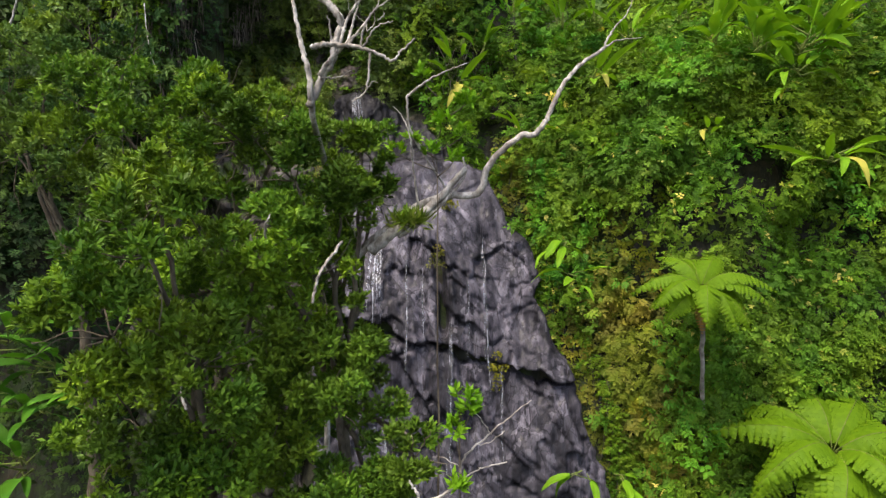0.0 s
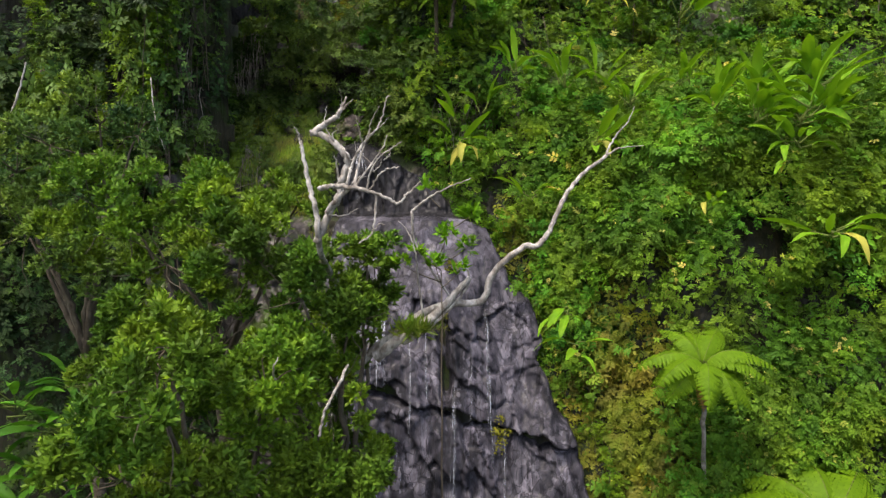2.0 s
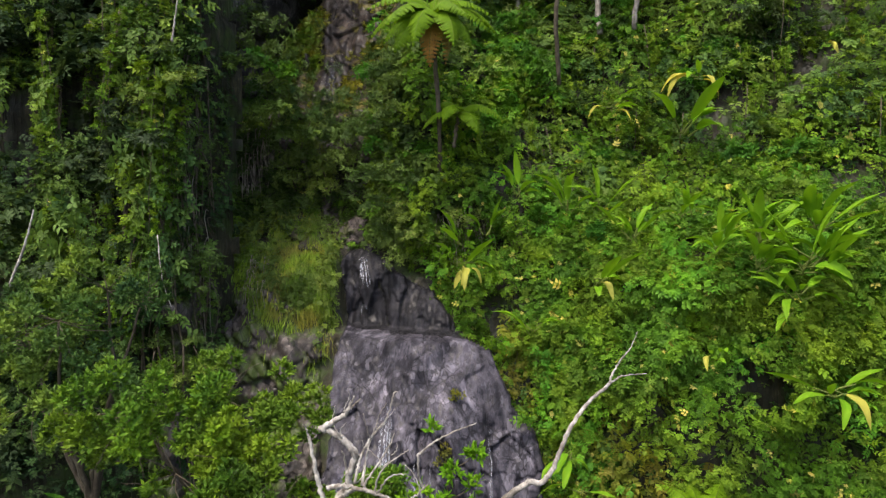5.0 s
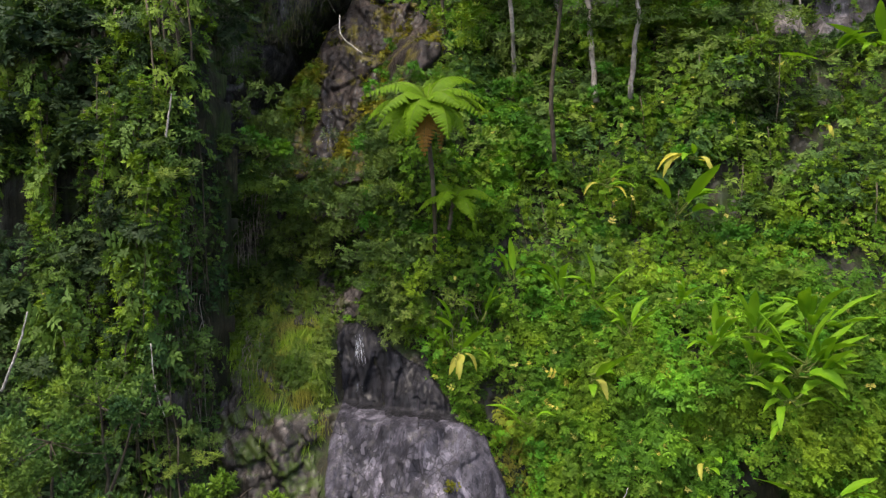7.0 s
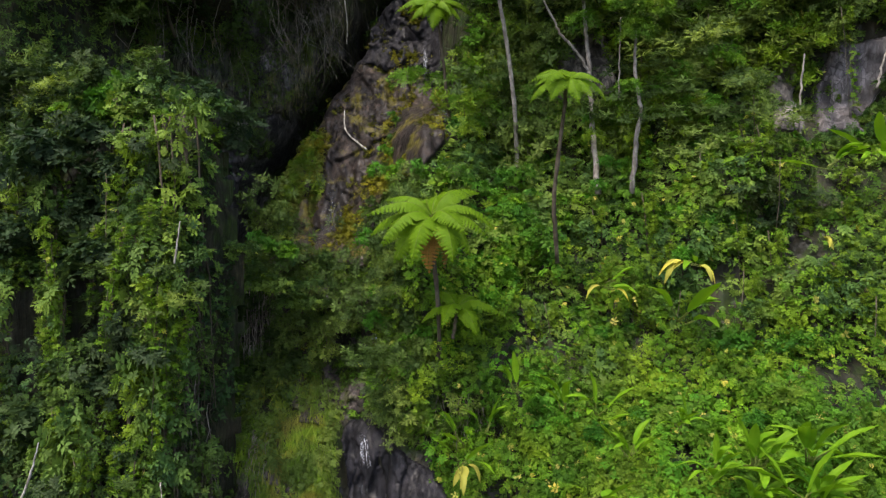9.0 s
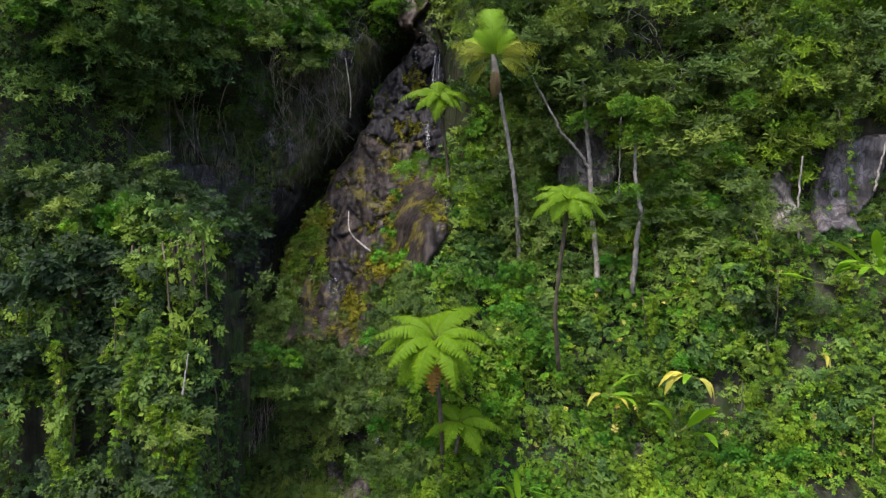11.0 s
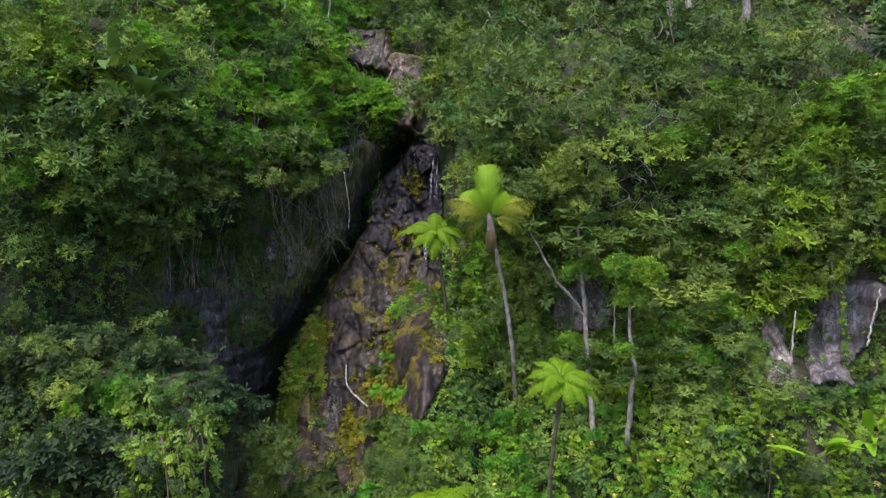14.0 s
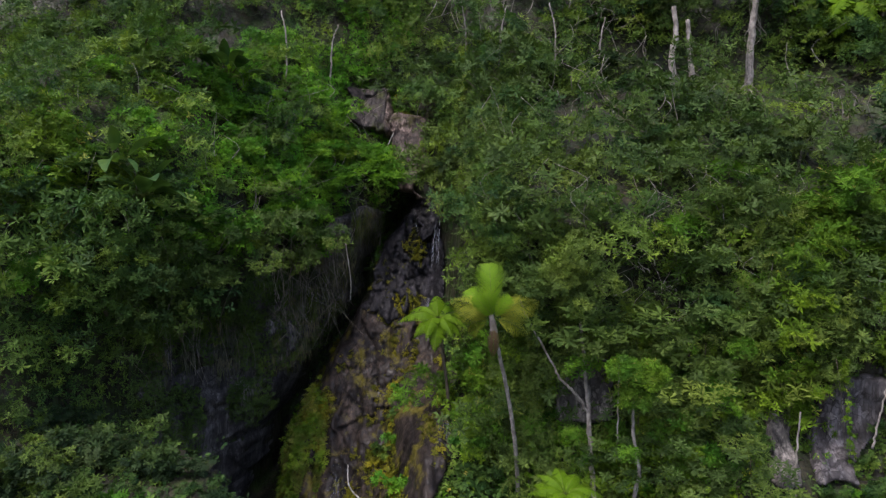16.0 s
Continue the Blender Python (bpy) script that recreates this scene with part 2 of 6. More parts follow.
def leaf_material(name, dark, mid, light, patch=None, patch_scale=0.5, rough=0.5, glow=0.3, spots=None, clump=1.1):
    """Leaves: each leaf its own shade, each clump its own tone, whole patches leaning to another hue; light shines through them."""
    m, nt, b = nodes_of(name)
    g = nt.nodes.new("ShaderNodeNewGeometry")
    dark, light = tuple(0.4 * d + 0.6 * m_ for d, m_ in zip(dark, mid)), tuple(0.38 * l + 0.62 * m_ for l, m_ in zip(light, mid))
    col = ramp(nt, g.outputs["Random Per Island"], [(0.0, dark), (0.45, mid)] + ([(0.96, light), (0.975, spots)] if spots else [(1.0, light)]))
    if patch:
        f = ramp(nt, noise_tex(nt, patch_scale, 3), [(0.42, (0, 0, 0)), (0.6, (1, 1, 1))])
        tint = ramp(nt, g.outputs["Random Per Island"], [(0.0, tuple(0.7 * c for c in patch)), (1.0, tuple(min(1, 1.25 * c) for c in patch))])
        col = mixc(nt, f, col, tint)
    if clump:
        tc = nt.nodes.new("ShaderNodeTexCoord")
        v = nt.nodes.new("ShaderNodeTexVoronoi")
        v.inputs["Scale"].default_value = clump
        nt.links.new(tc.outputs["Object"], v.inputs["Vector"])
        sep = nt.nodes.new("ShaderNodeSeparateColor")
        nt.links.new(v.outputs["Color"], sep.inputs[0])
        tone = ramp(nt, sep.outputs[0], [(0.0, (0.58, 0.63, 0.66)), (0.5, (0.97, 0.97, 0.97)), (1.0, (1.34, 1.22, 0.9))])
        col = mixc(nt, 1.0, col, tone, "MULTIPLY")
    oi = nt.nodes.new("ShaderNodeObjectInfo")
    own = ramp(nt, oi.outputs["Random"], [(0.0, (0.62, 0.68, 0.75)), (0.5, (1.0, 1.0, 1.0)), (1.0, (1.35, 1.25, 0.95))])
    if clump:
        col = mixc(nt, 0.85 if name != "bright_vine_leaves" else 0.35, col, mixc(nt, 1.0, col, own, "MULTIPLY"))
    nt.links.new(col, b.inputs["Base Color"])
    b.inputs["Roughness"].default_value = rough
    b.inputs["Specular IOR Level"].default_value = 0.07
    tr = nt.nodes.new("ShaderNodeBsdfTranslucent")
    nt.links.new(mixc(nt, 1.0, col, (1.0, 1.0, 0.5), "MULTIPLY"), tr.inputs[0])
    mx = nt.nodes.new("ShaderNodeMixShader")
    mx.inputs[0].default_value = glow
    nt.links.new(b.outputs[0], mx.inputs[1])
    nt.links.new(tr.outputs[0], mx.inputs[2])
    nt.links.new(mx.outputs[0], nt.nodes["Material Output"].inputs[0])
    return m


def rock_material(name, dark, mid, light, rough=0.55, streak=(2.2, 2.2, 0.35), moss=None, moss_at=0.6, scale=1.0, cracks=0.85, relief=0.45, chip=0.3):
    """Rock: upright water streaks over slanting plates, thin dark cracks, pale chipped flecks, wet and dry sheen."""
    m, nt, b = nodes_of(name)
    big = noise_tex(nt, 0.9 * scale, 5, streak)
    run = noise_tex(nt, 2.4 * scale, 5, (3.4, 3.4, 0.16), 0.65)
    fine = noise_tex(nt, 9.0 * scale, 6)
    col = ramp(nt, big, [(0.32, dark), (0.5, mid), (0.7, light)])
    tc = nt.nodes.new("ShaderNodeTexCoord")
    wig = nt.nodes.new("ShaderNodeTexNoise")
    wig.inputs["Scale"].default_value, wig.inputs["Detail"].default_value = 0.9, 1.5
    nt.links.new(tc.outputs["Object"], wig.inputs["Vector"])
    bent = nt.nodes.new("ShaderNodeVectorMath")
    bent.operation = "MULTIPLY_ADD"
    bent.inputs[1].default_value = (0.22, 0.22, 0.22)
    nt.links.new(wig.outputs["Color"], bent.inputs[0])
    nt.links.new(tc.outputs["Object"], bent.inputs[2])

    def plates(turn, sx, sz):
        mp = nt.nodes.new("ShaderNodeMapping")
        mp.inputs["Scale"].default_value = (sx * scale, sx * scale, sz * scale)
        mp.inputs["Rotation"].default_value = (0, radians(turn), 0)
        nt.links.new(bent.outputs[0], mp.inputs[0])
        plate, edge = nt.nodes.new("ShaderNodeTexVoronoi"), nt.nodes.new("ShaderNodeTexVoronoi")
        edge.feature = "DISTANCE_TO_EDGE"
        for v in (plate, edge):
            v.inputs["Scale"].default_value = 1.0
            nt.links.new(mp.outputs[0], v.inputs["Vector"])
        sep = nt.nodes.new("ShaderNodeSeparateColor")
        nt.links.new(plate.outputs["Color"], sep.inputs[0])
        return sep.outputs[0], edge.outputs["Distance"]

    tone, seam = plates(24, 1.3, 0.5)
    small, joint = plates(-14, 3.4, 1.9)
    chips, _ = plates(38, 8.5, 4.5)
    here = noise_tex(nt, 0.8 * scale, 3)
    col = mixc(nt, 1.0, col, ramp(nt, tone, [(0.0, (0.55, 0.55, 0.57)), (0.6, (1.0, 1.0, 1.0)), (1.0, (1.4, 1.38, 1.4))]), "MULTIPLY")
    col = mixc(nt, 1.0, col, ramp(nt, small, [(0.0, (0.62, 0.62, 0.64)), (0.7, (1.0, 1.0, 1.0)), (1.0, (1.4, 1.38, 1.38))]), "MULTIPLY")
    col = mixc(nt, 1.0, col, ramp(nt, chips, [(0.0, (0.75, 0.75, 0.76)), (0.7, (1.0, 1.0, 1.0)), (1.0, (1.35, 1.33, 1.33))]), "MULTIPLY")
    col = mixc(nt, ramp(nt, run, [(0.40, (0.9, 0.9, 0.9)), (0.48, (0, 0, 0))]), col, dark)
    col = mixc(nt, ramp(nt, run, [(0.58, (0, 0, 0)), (0.7, (0.5, 0.5, 0.5))]), col, light)
    if moss:
        f = ramp(nt, noise_tex(nt, 1.1 * scale, 5), [(moss_at, (0, 0, 0)), (moss_at + 0.08, (0.9, 0.9, 0.9))])
        col = mixc(nt, f, col, mixc(nt, fine, moss, tuple(0.4 * c for c in moss)))
    deep = tuple(0.4 * c for c in dark)
    broken = ramp(nt, here, [(0.44, (0, 0, 0)), (0.54, (cracks,) * 3)])
    for edge, wide in ((seam, 0.03), (joint, 0.045)):
        line = ramp(nt, edge, [(0.0, (1, 1, 1)), (wide, (0, 0, 0))])
        col = mixc(nt, mixc(nt, 1.0, line, broken, "MULTIPLY"), col, deep)
    pale = ramp(nt, chips, [(0.86, (0, 0, 0)), (0.9, (chip,) * 3)])
    col = mixc(nt, mixc(nt, 1.0, pale, broken, "MULTIPLY"), col, light)
    nt.links.new(col, b.inputs["Base Color"])
    nt.links.new(ramp(nt, run, [(0.4, (rough * 0.42,) * 3), (0.6, (min(1, rough * 1.3),) * 3)]), b.inputs["Roughness"])
    b.inputs["Specular IOR Level"].default_value = 0.2
    fold = mixc(nt, 0.5, tone, mixc(nt, 0.5, small, chips))
    bump(nt, b, mixc(nt, 0.3, fold, mixc(nt, 0.5, run, fine)), relief, 0.09)
    return m


def bark_material(name, a, b_, rough=0.85, scale=6):
    m, nt, b = nodes_of(name)
    n = noise_tex(nt, scale, 6, (1, 1, 0.5), 0.7)
    blot = noise_tex(nt, 0.35 * scale, 4)
    col = ramp(nt, n, [(0.33, a), (0.62, b_)])
    col = mixc(nt, ramp(nt, blot, [(0.40, (0.65, 0.65, 0.65)), (0.54, (0, 0, 0))]), col, a)
    nt.links.new(col, b.inputs["Base Color"])
    b.inputs["Roughness"].default_value = rough
    b.inputs["Specular IOR Level"].default_value = 0.15
    bump(nt, b, n, 0.8, 0.02)
    return m


def water_material(name, cover, most):
    """Thin falling water: white threads with clear gaps between."""
    m, nt, b = nodes_of(name)
    b.inputs["Base Color"].default_value = (0.42, 0.45, 0.5, 1)
    b.inputs["Roughness"].default_value = 0.3
    n = noise_tex(nt, 2.0, 3, (9, 9, 0.5))
    f = ramp(nt, n, [(0.5 - cover, (0, 0, 0)), (0.75 - cover, (most,) * 3)])
    clear = nt.nodes.new("ShaderNodeBsdfTransparent")
    mx = nt.nodes.new("ShaderNodeMixShader")
    nt.links.new(f, mx.inputs[0])
    nt.links.new(clear.outputs[0], mx.inputs[1])
    nt.links.new(b.outputs[0], mx.inputs[2])
    nt.links.new(mx.outputs[0], nt.nodes["Material Output"].inputs[0])
    return m


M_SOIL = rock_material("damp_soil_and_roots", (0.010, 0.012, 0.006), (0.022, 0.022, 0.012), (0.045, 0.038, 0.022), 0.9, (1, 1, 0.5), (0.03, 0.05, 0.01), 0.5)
M_WET = rock_material("wet_dark_rock", (0.011, 0.0105, 0.0135), (0.040, 0.038, 0.047), (0.115, 0.110, 0.128), 0.9, (2.6, 2.6, 0.22), relief=0.5, chip=0.5)
M_LEDGE = rock_material("pale_streaked_rock", (0.018, 0.016, 0.013), (0.045, 0.038, 0.031), (0.11, 0.10, 0.09), 0.7, (2.2, 2.2, 0.3), (0.05, 0.08, 0.012), 0.5)
M_MOSSY = rock_material("ochre_mossy_rock", (0.006, 0.005, 0.005), (0.020, 0.0155, 0.0125), (0.058, 0.044, 0.034), 0.8, (2.6, 2.6, 0.4), (0.12, 0.105, 0.012), 0.55, 0.8)
M_ROOTY = rock_material("root_streaked_rock", (0.03, 0.027, 0.024), (0.10, 0.092, 0.08), (0.24, 0.22, 0.195), 0.95, (3.5, 3.5, 0.18))
# Cave rock coloured dark to deepen the shade under the overhang.
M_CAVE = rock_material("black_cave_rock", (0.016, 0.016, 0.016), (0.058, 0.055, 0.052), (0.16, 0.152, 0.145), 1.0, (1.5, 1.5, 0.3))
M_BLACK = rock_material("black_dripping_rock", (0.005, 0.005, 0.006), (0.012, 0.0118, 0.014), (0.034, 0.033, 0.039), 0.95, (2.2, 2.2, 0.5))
M_GULLY = rock_material("brown_gully_rock", (0.010, 0.0085, 0.008), (0.030, 0.025, 0.022), (0.085, 0.074, 0.066), 0.9, (2.4, 2.4, 0.5), (0.05, 0.06, 0.012), 0.55)
M_BLOCK = rock_material("pale_brown_rock", (0.03, 0.023, 0.019), (0.10, 0.076, 0.063), (0.23, 0.19, 0.165), 0.85, (3.0, 3.0, 0.35), (0.06, 0.06, 0.012), 0.55)
M_SLAB = rock_material("grey_slab_rock", (0.025, 0.022, 0.021), (0.085, 0.078, 0.076), (0.17, 0.165, 0.17), 0.7, (1.6, 1.6, 0.4))
M_VINE = leaf_material("bright_vine_leaves", (0.030, 0.078, 0.009), (0.066, 0.160, 0.013), (0.135, 0.265, 0.019), (0.098, 0.172, 0.013), 0.45, spots=(0.426, 0.382, 0.093))
M_FRESH = leaf_material("fresh_green_leaves", (0.024, 0.092, 0.011), (0.052, 0.172, 0.015), (0.108, 0.270, 0.023), (0.088, 0.200, 0.015), 0.5)
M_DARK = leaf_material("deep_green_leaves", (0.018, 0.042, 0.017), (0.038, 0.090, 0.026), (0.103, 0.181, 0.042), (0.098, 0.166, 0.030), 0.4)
# Darker copy of the leaf greens, with shade mixed into the colour.
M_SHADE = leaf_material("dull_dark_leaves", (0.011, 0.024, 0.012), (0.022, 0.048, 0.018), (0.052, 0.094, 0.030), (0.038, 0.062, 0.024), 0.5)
M_OLIVE = leaf_material("olive_scrub_leaves", (0.026, 0.048, 0.013), (0.056, 0.098, 0.022), (0.105, 0.172, 0.032), (0.085, 0.135, 0.032), 0.35)
M_DRY = leaf_material("dry_tangled_leaves", (0.06, 0.09, 0.012), (0.105, 0.145, 0.016), (0.16, 0.195, 0.022), (0.115, 0.118, 0.024), 0.9)
M_TREE = leaf_material("glossy_tree_leaves", (0.025, 0.066, 0.010), (0.066, 0.150, 0.014), (0.18, 0.29, 0.022), (0.078, 0.138, 0.014), 0.6, 0.4)
M_FERN = leaf_material("fern_green", (0.055, 0.12, 0.004), (0.085, 0.165, 0.005), (0.12, 0.21, 0.006), None, glow=0.35, clump=0)
M_RUST = leaf_material("withered_frond_brown", (0.20, 0.10, 0.03), (0.30, 0.16, 0.05), (0.38, 0.21, 0.07), None)
M_SKIRT = leaf_material("dead_palm_brown", (0.05, 0.035, 0.02), (0.085, 0.06, 0.035), (0.12, 0.09, 0.055), None)
M_PALM = leaf_material("palm_green", (0.075, 0.17, 0.006), (0.11, 0.21, 0.008), (0.16, 0.26, 0.010), None, glow=0.35, clump=0)
M_PALM_OLD = leaf_material("yellowing_palm", (0.12, 0.17, 0.012), (0.18, 0.21, 0.02), (0.24, 0.25, 0.03), None, glow=0.35, clump=0)
M_BROAD = leaf_material("broad_leaf_green", (0.06, 0.16, 0.007), (0.09, 0.22, 0.008), (0.13, 0.28, 0.012), (0.12, 0.24, 0.01), 1.5, glow=0.35, clump=0)
M_YELLOW = leaf_material("yellowing_leaf", (0.25, 0.24, 0.03), (0.34, 0.33, 0.05), (0.45, 0.38, 0.10), None)
M_GRASS = leaf_material("hanging_grass", (0.05, 0.11, 0.012), (0.09, 0.17, 0.017), (0.15, 0.235, 0.033), (0.124, 0.138, 0.033), 0.9)
M_HANG = leaf_material("grey_hanging_moss", (0.06, 0.06, 0.04), (0.13, 0.125, 0.09), (0.22, 0.21, 0.16), (0.05, 0.075, 0.015), 0.8)
M_MOSS = leaf_material("cushion_moss", (0.08, 0.09, 0.008), (0.15, 0.15, 0.012), (0.24, 0.21, 0.02), None)
M_BLEACH = bark_material("bleached_dead_wood", (0.09, 0.075, 0.058), (0.42, 0.40, 0.355), 0.9, 11)
M_PALE = bark_material("pale_bark", (0.085, 0.075, 0.062), (0.28, 0.26, 0.23))
M_BARK = bark_material("dark_bark", (0.035, 0.028, 0.018), (0.10, 0.085, 0.06))
M_ROOT = bark_material("dry_root_brown", (0.08, 0.07, 0.055), (0.23, 0.21, 0.175))
M_WATER = water_material("falling_water", 0.05, 0.6)
M_WHITE = water_material("white_falling_water", 0.08, 0.8)
M_FILM = water_material("thin_water_film", 0.0, 0.45)


# ---------------------------------------------------------------- mesh helpers
def mesh_from(name, verts, faces_flat, sizes, material, smooth_shade=False):
    me = bpy.data.meshes.new(name)
    verts = np.asarray(verts, np.float32)
    me.vertices.add(len(verts))
    me.vertices.foreach_set("co", verts.ravel())
    me.loops.add(len(faces_flat))
    me.loops.foreach_set("vertex_index", np.asarray(faces_flat, np.int32))
    sizes = np.asarray(sizes, np.int32)
    me.polygons.add(len(sizes))
    me.polygons.foreach_set("loop_start", np.concatenate(([0], np.cumsum(sizes)[:-1])).astype(np.int32))
    me.polygons.foreach_set("loop_total", sizes)
    if smooth_shade:
        me.polygons.foreach_set("use_smooth", np.ones(len(sizes), bool))
    me.update(calc_edges=True)
    me.materials.append(material)
    return me


def unit(v):
    return v / np.maximum(np.linalg.norm(v, axis=-1, keepdims=True), 1e-9)


KITE = (np.array([(0, 0, 0), (0.42, 0.5, 0.10), (1, 0, -0.06), (0.42, -0.5, 0.10)]), np.array([(0, 3, 2), (0, 2, 1)]))


def leaflet(base, way, long, wide, fold=0.16, droop=0.12):
    """Four corners of one leaflet in the plane of its sprig."""
    bx, by, bz = base
    dx, dy = way
    mx, my = bx + 0.45 * long * dx, by + 0.45 * long * dy
    return [(mx - 0.5 * wide * dy, my + 0.5 * wide * dx, bz + fold * wide), (bx + long * dx, by + long * dy, bz - droop * long), (mx + 0.5 * wide * dy, my - 0.5 * wide * dx, bz + fold * wide)]


def sprig_form(pairs=3, long=0.46, wide=0.22, spread=62):
    """A leafy shoot: pairs of leaflets along a stem, and one at its tip."""
    V, F = [], []
    for k in range(pairs + 1):
        x = 0.06 + 0.6 * k / pairs
        o = len(V)
        V.append((x, 0, -0.10 * (k / pairs) ** 2))
        last = k == pairs
        for side in ((0,) if last else (1, -1)):
            a = radians(spread * (1 - 0.25 * k / pairs)) * side
            l = long * (0.8 + 0.3 * math.sin(2.4 * (k + 0.6) / pairs))
            p = len(V)
            V += leaflet(V[o], (math.cos(a), math.sin(a)), l, wide * l / long)
            F += [(o, p + 2, p + 1), (o, p + 1, p)]
        if k:
            F.append((back, o, back + 1))
        back = o
    return np.array(V), np.array(F)


def whorl_form(n=6, long=0.5, wide=0.24, lift=0.3):
    """A rosette of leaves round a shoot's tip."""
    V, F = [(0.0, 0.0, 0.0)], []
    for k in range(n):
        a = 2 * math.pi * (k + 0.17 * (k % 3)) / n
        p = len(V)
        pts = leaflet((0, 0, 0), (math.cos(a), math.sin(a)), long * (0.8 + 0.25 * (k % 2)), wide)
        V += [(x, y, z + lift * math.hypot(x, y) * (0.5 + 0.5 * (k % 2))) for x, y, z in pts]
        F += [(0, p + 2, p + 1), (0, p + 1, p)]
    return np.array(V), np.array(F)


SPRIGS = [sprig_form(3), sprig_form(2, 0.52, 0.30, 70), whorl_form(5), sprig_form(2, 0.44, 0.22, 60)]


def tuft_form(n=7, long=0.6, wide=0.26, lift=0.35):
    """A small far-off tuft: slim pointed leaves from one shoot."""
    V, F = [(0.0, 0.0, 0.0)], []
    for k in range(n):
        a, l = 2 * math.pi * (k + 0.2 * (k % 3)) / n, long * (0.75 + 0.3 * (k % 2))
        p = len(V)
        for turn, far in ((-0.5 * wide / long, 0.7), (0.3 * wide / long, 1.0)):
            V.append((l * far * math.cos(a + turn), l * far * math.sin(a + turn), lift * l * far * (0.3 + 0.7 * (k % 2))))
        F.append((0, p, p + 1))
    return np.array(V), np.array(F)


FAR_SPRIGS = [tuft_form(7), tuft_form(6, 0.62, 0.34, 0.2)]


def sprigs(name, P, A, N, L, W, material, seed=0, forms=None):
    """One mesh of leafy shoots of several forms."""
    forms = forms or SPRIGS
    pick = np.random.default_rng(seed + 5000).integers(len(forms), size=len(P))
    L, W = np.broadcast_to(L, len(P)), np.broadcast_to(W, len(P))
    Vs, Fs, off = [], [], 0
    for k, (tv, tf) in enumerate(forms):
        m = pick == k
        a = unit(A[m])
        s_ = unit(np.cross(N[m], a))
        n_ = np.cross(a, s_)
        l, w = L[m][:, None], W[m][:, None]
        V = P[m][:, None] + a[:, None] * (tv[None, :, 0] * l)[..., None] + s_[:, None] * (tv[None, :, 1] * w)[..., None] + n_[:, None] * (tv[None, :, 2] * w)[..., None]
        Vs.append(V.reshape(-1, 3))
        Fs.append((tf[None] + (np.arange(int(m.sum())) * len(tv))[:, None, None] + off).reshape(-1))
        off += V.shape[0] * V.shape[1]
    flat = np.concatenate(Fs)
    return mesh_from(name, np.concatenate(Vs), flat, np.full(len(flat) // 3, 3), material)


def leaves(name, P, A, N, L, W, material, form=KITE):
    """One mesh of folded leaves: feet P, ways A, upper sides N, lengths L, widths W."""
    A = unit(A)
    S = unit(np.cross(N, A))
    N = np.cross(A, S)
    tv, tf = form
    L, W = np.broadcast_to(L, len(P)), np.broadcast_to(W, len(P))
    V = (P[:, None] + A[:, None] * (tv[None, :, 0] * L[:, None])[..., None] + S[:, None] * (tv[None, :, 1] * W[:, None])[..., None] + N[:, None] * (tv[None, :, 2] * W[:, None])[..., None])
    n, k = len(P), len(tv)
    F = (tf[None] + (np.arange(n) * k)[:, None, None]).reshape(-1)
    return mesh_from(name, V.reshape(-1, 3), F, np.full(n * len(tf), tf.shape[1]), material)


def tube(path, radii, sides=7, rough=0.0, rng=None):
    """Vertices and faces of a tapered limb along a path."""
    path, radii = np.asarray(path, float), np.asarray(radii, float)
    tan = unit(np.gradient(path, axis=0))
    a = np.zeros_like(tan)
    side = np.cross(tan[0], (1.0, 0, 0) if abs(tan[0, 2]) > 0.9 else (0, 0, 1.0))
    for k in range(len(path)):
        side = side - tan[k] * (side @ tan[k])
        side = side / max(np.linalg.norm(side), 1e-9)
        a[k] = side
    b = np.cross(tan, a)
    th = np.linspace(0, 2 * np.pi, sides, endpoint=False)
    rr = radii[:, None] * (1 + (rough * rng.standard_normal((len(path), sides)) if rng is not None else 0))
    V = path[:, None] + (a[:, None] * np.cos(th)[None, :, None] + b[:, None] * np.sin(th)[None, :, None]) * rr[..., None]
    n = len(path)
    i, j = np.meshgrid(np.arange(n - 1), np.arange(sides), indexing="ij")
    q = np.stack([i * sides + j, i * sides + (j + 1) % sides, (i + 1) * sides + (j + 1) % sides, (i + 1) * sides + j], -1).reshape(-1, 4)
    V = np.concatenate([V.reshape(-1, 3), path[:1], path[-1:]])
    caps = [(n * sides, (k + 1) % sides, k) for k in range(sides)] + [(n * sides + 1, (n - 1) * sides + k, (n - 1) * sides + (k + 1) % sides) for k in range(sides)]
    return V, q, np.array(caps)


def tubes(name, limbs, material, sides=7, rough=0.05, seed=1):
    rng = np.random.default_rng(seed)
    Vs, Fs, Ss, off = [], [], [], 0
    for path, radii in limbs:
        V, q, c = tube(path, radii, sides, rough, rng)
        Vs.append(V)
        Fs += [(q + off).ravel(), (c + off).ravel()]
        Ss += [np.full(len(q), 4), np.full(len(c), 3)]
        off += len(V)
    return mesh_from(name, np.concatenate(Vs), np.concatenate(Fs), np.concatenate(Ss), material, True)


def curve_path(points, n=24, jitter=0.0, seed=0):
    """A smooth way through a few points, with a little crookedness."""
    p = np.asarray(points, float)
    q = np.concatenate([2 * p[:1] - p[1:2], p, 2 * p[-1:] - p[-2:-1]])
    rng = np.random.default_rng(seed)
    out = []
    for t in np.linspace(0, len(p) - 1 - 1e-6, n):
        k = int(t)
        u = t - k
        a, b, c, d = q[k], q[k + 1], q[k + 2], q[k + 3]
        out.append(0.5 * (2 * b + (c - a) * u + (2 * a - 5 * b + 4 * c - d) * u * u + (3 * b - a - 3 * c + d) * u ** 3))
    out = np.array(out)
    if jitter:
        out[1:-1] += rng.normal(0, jitter, (n - 2, 3))
    return out


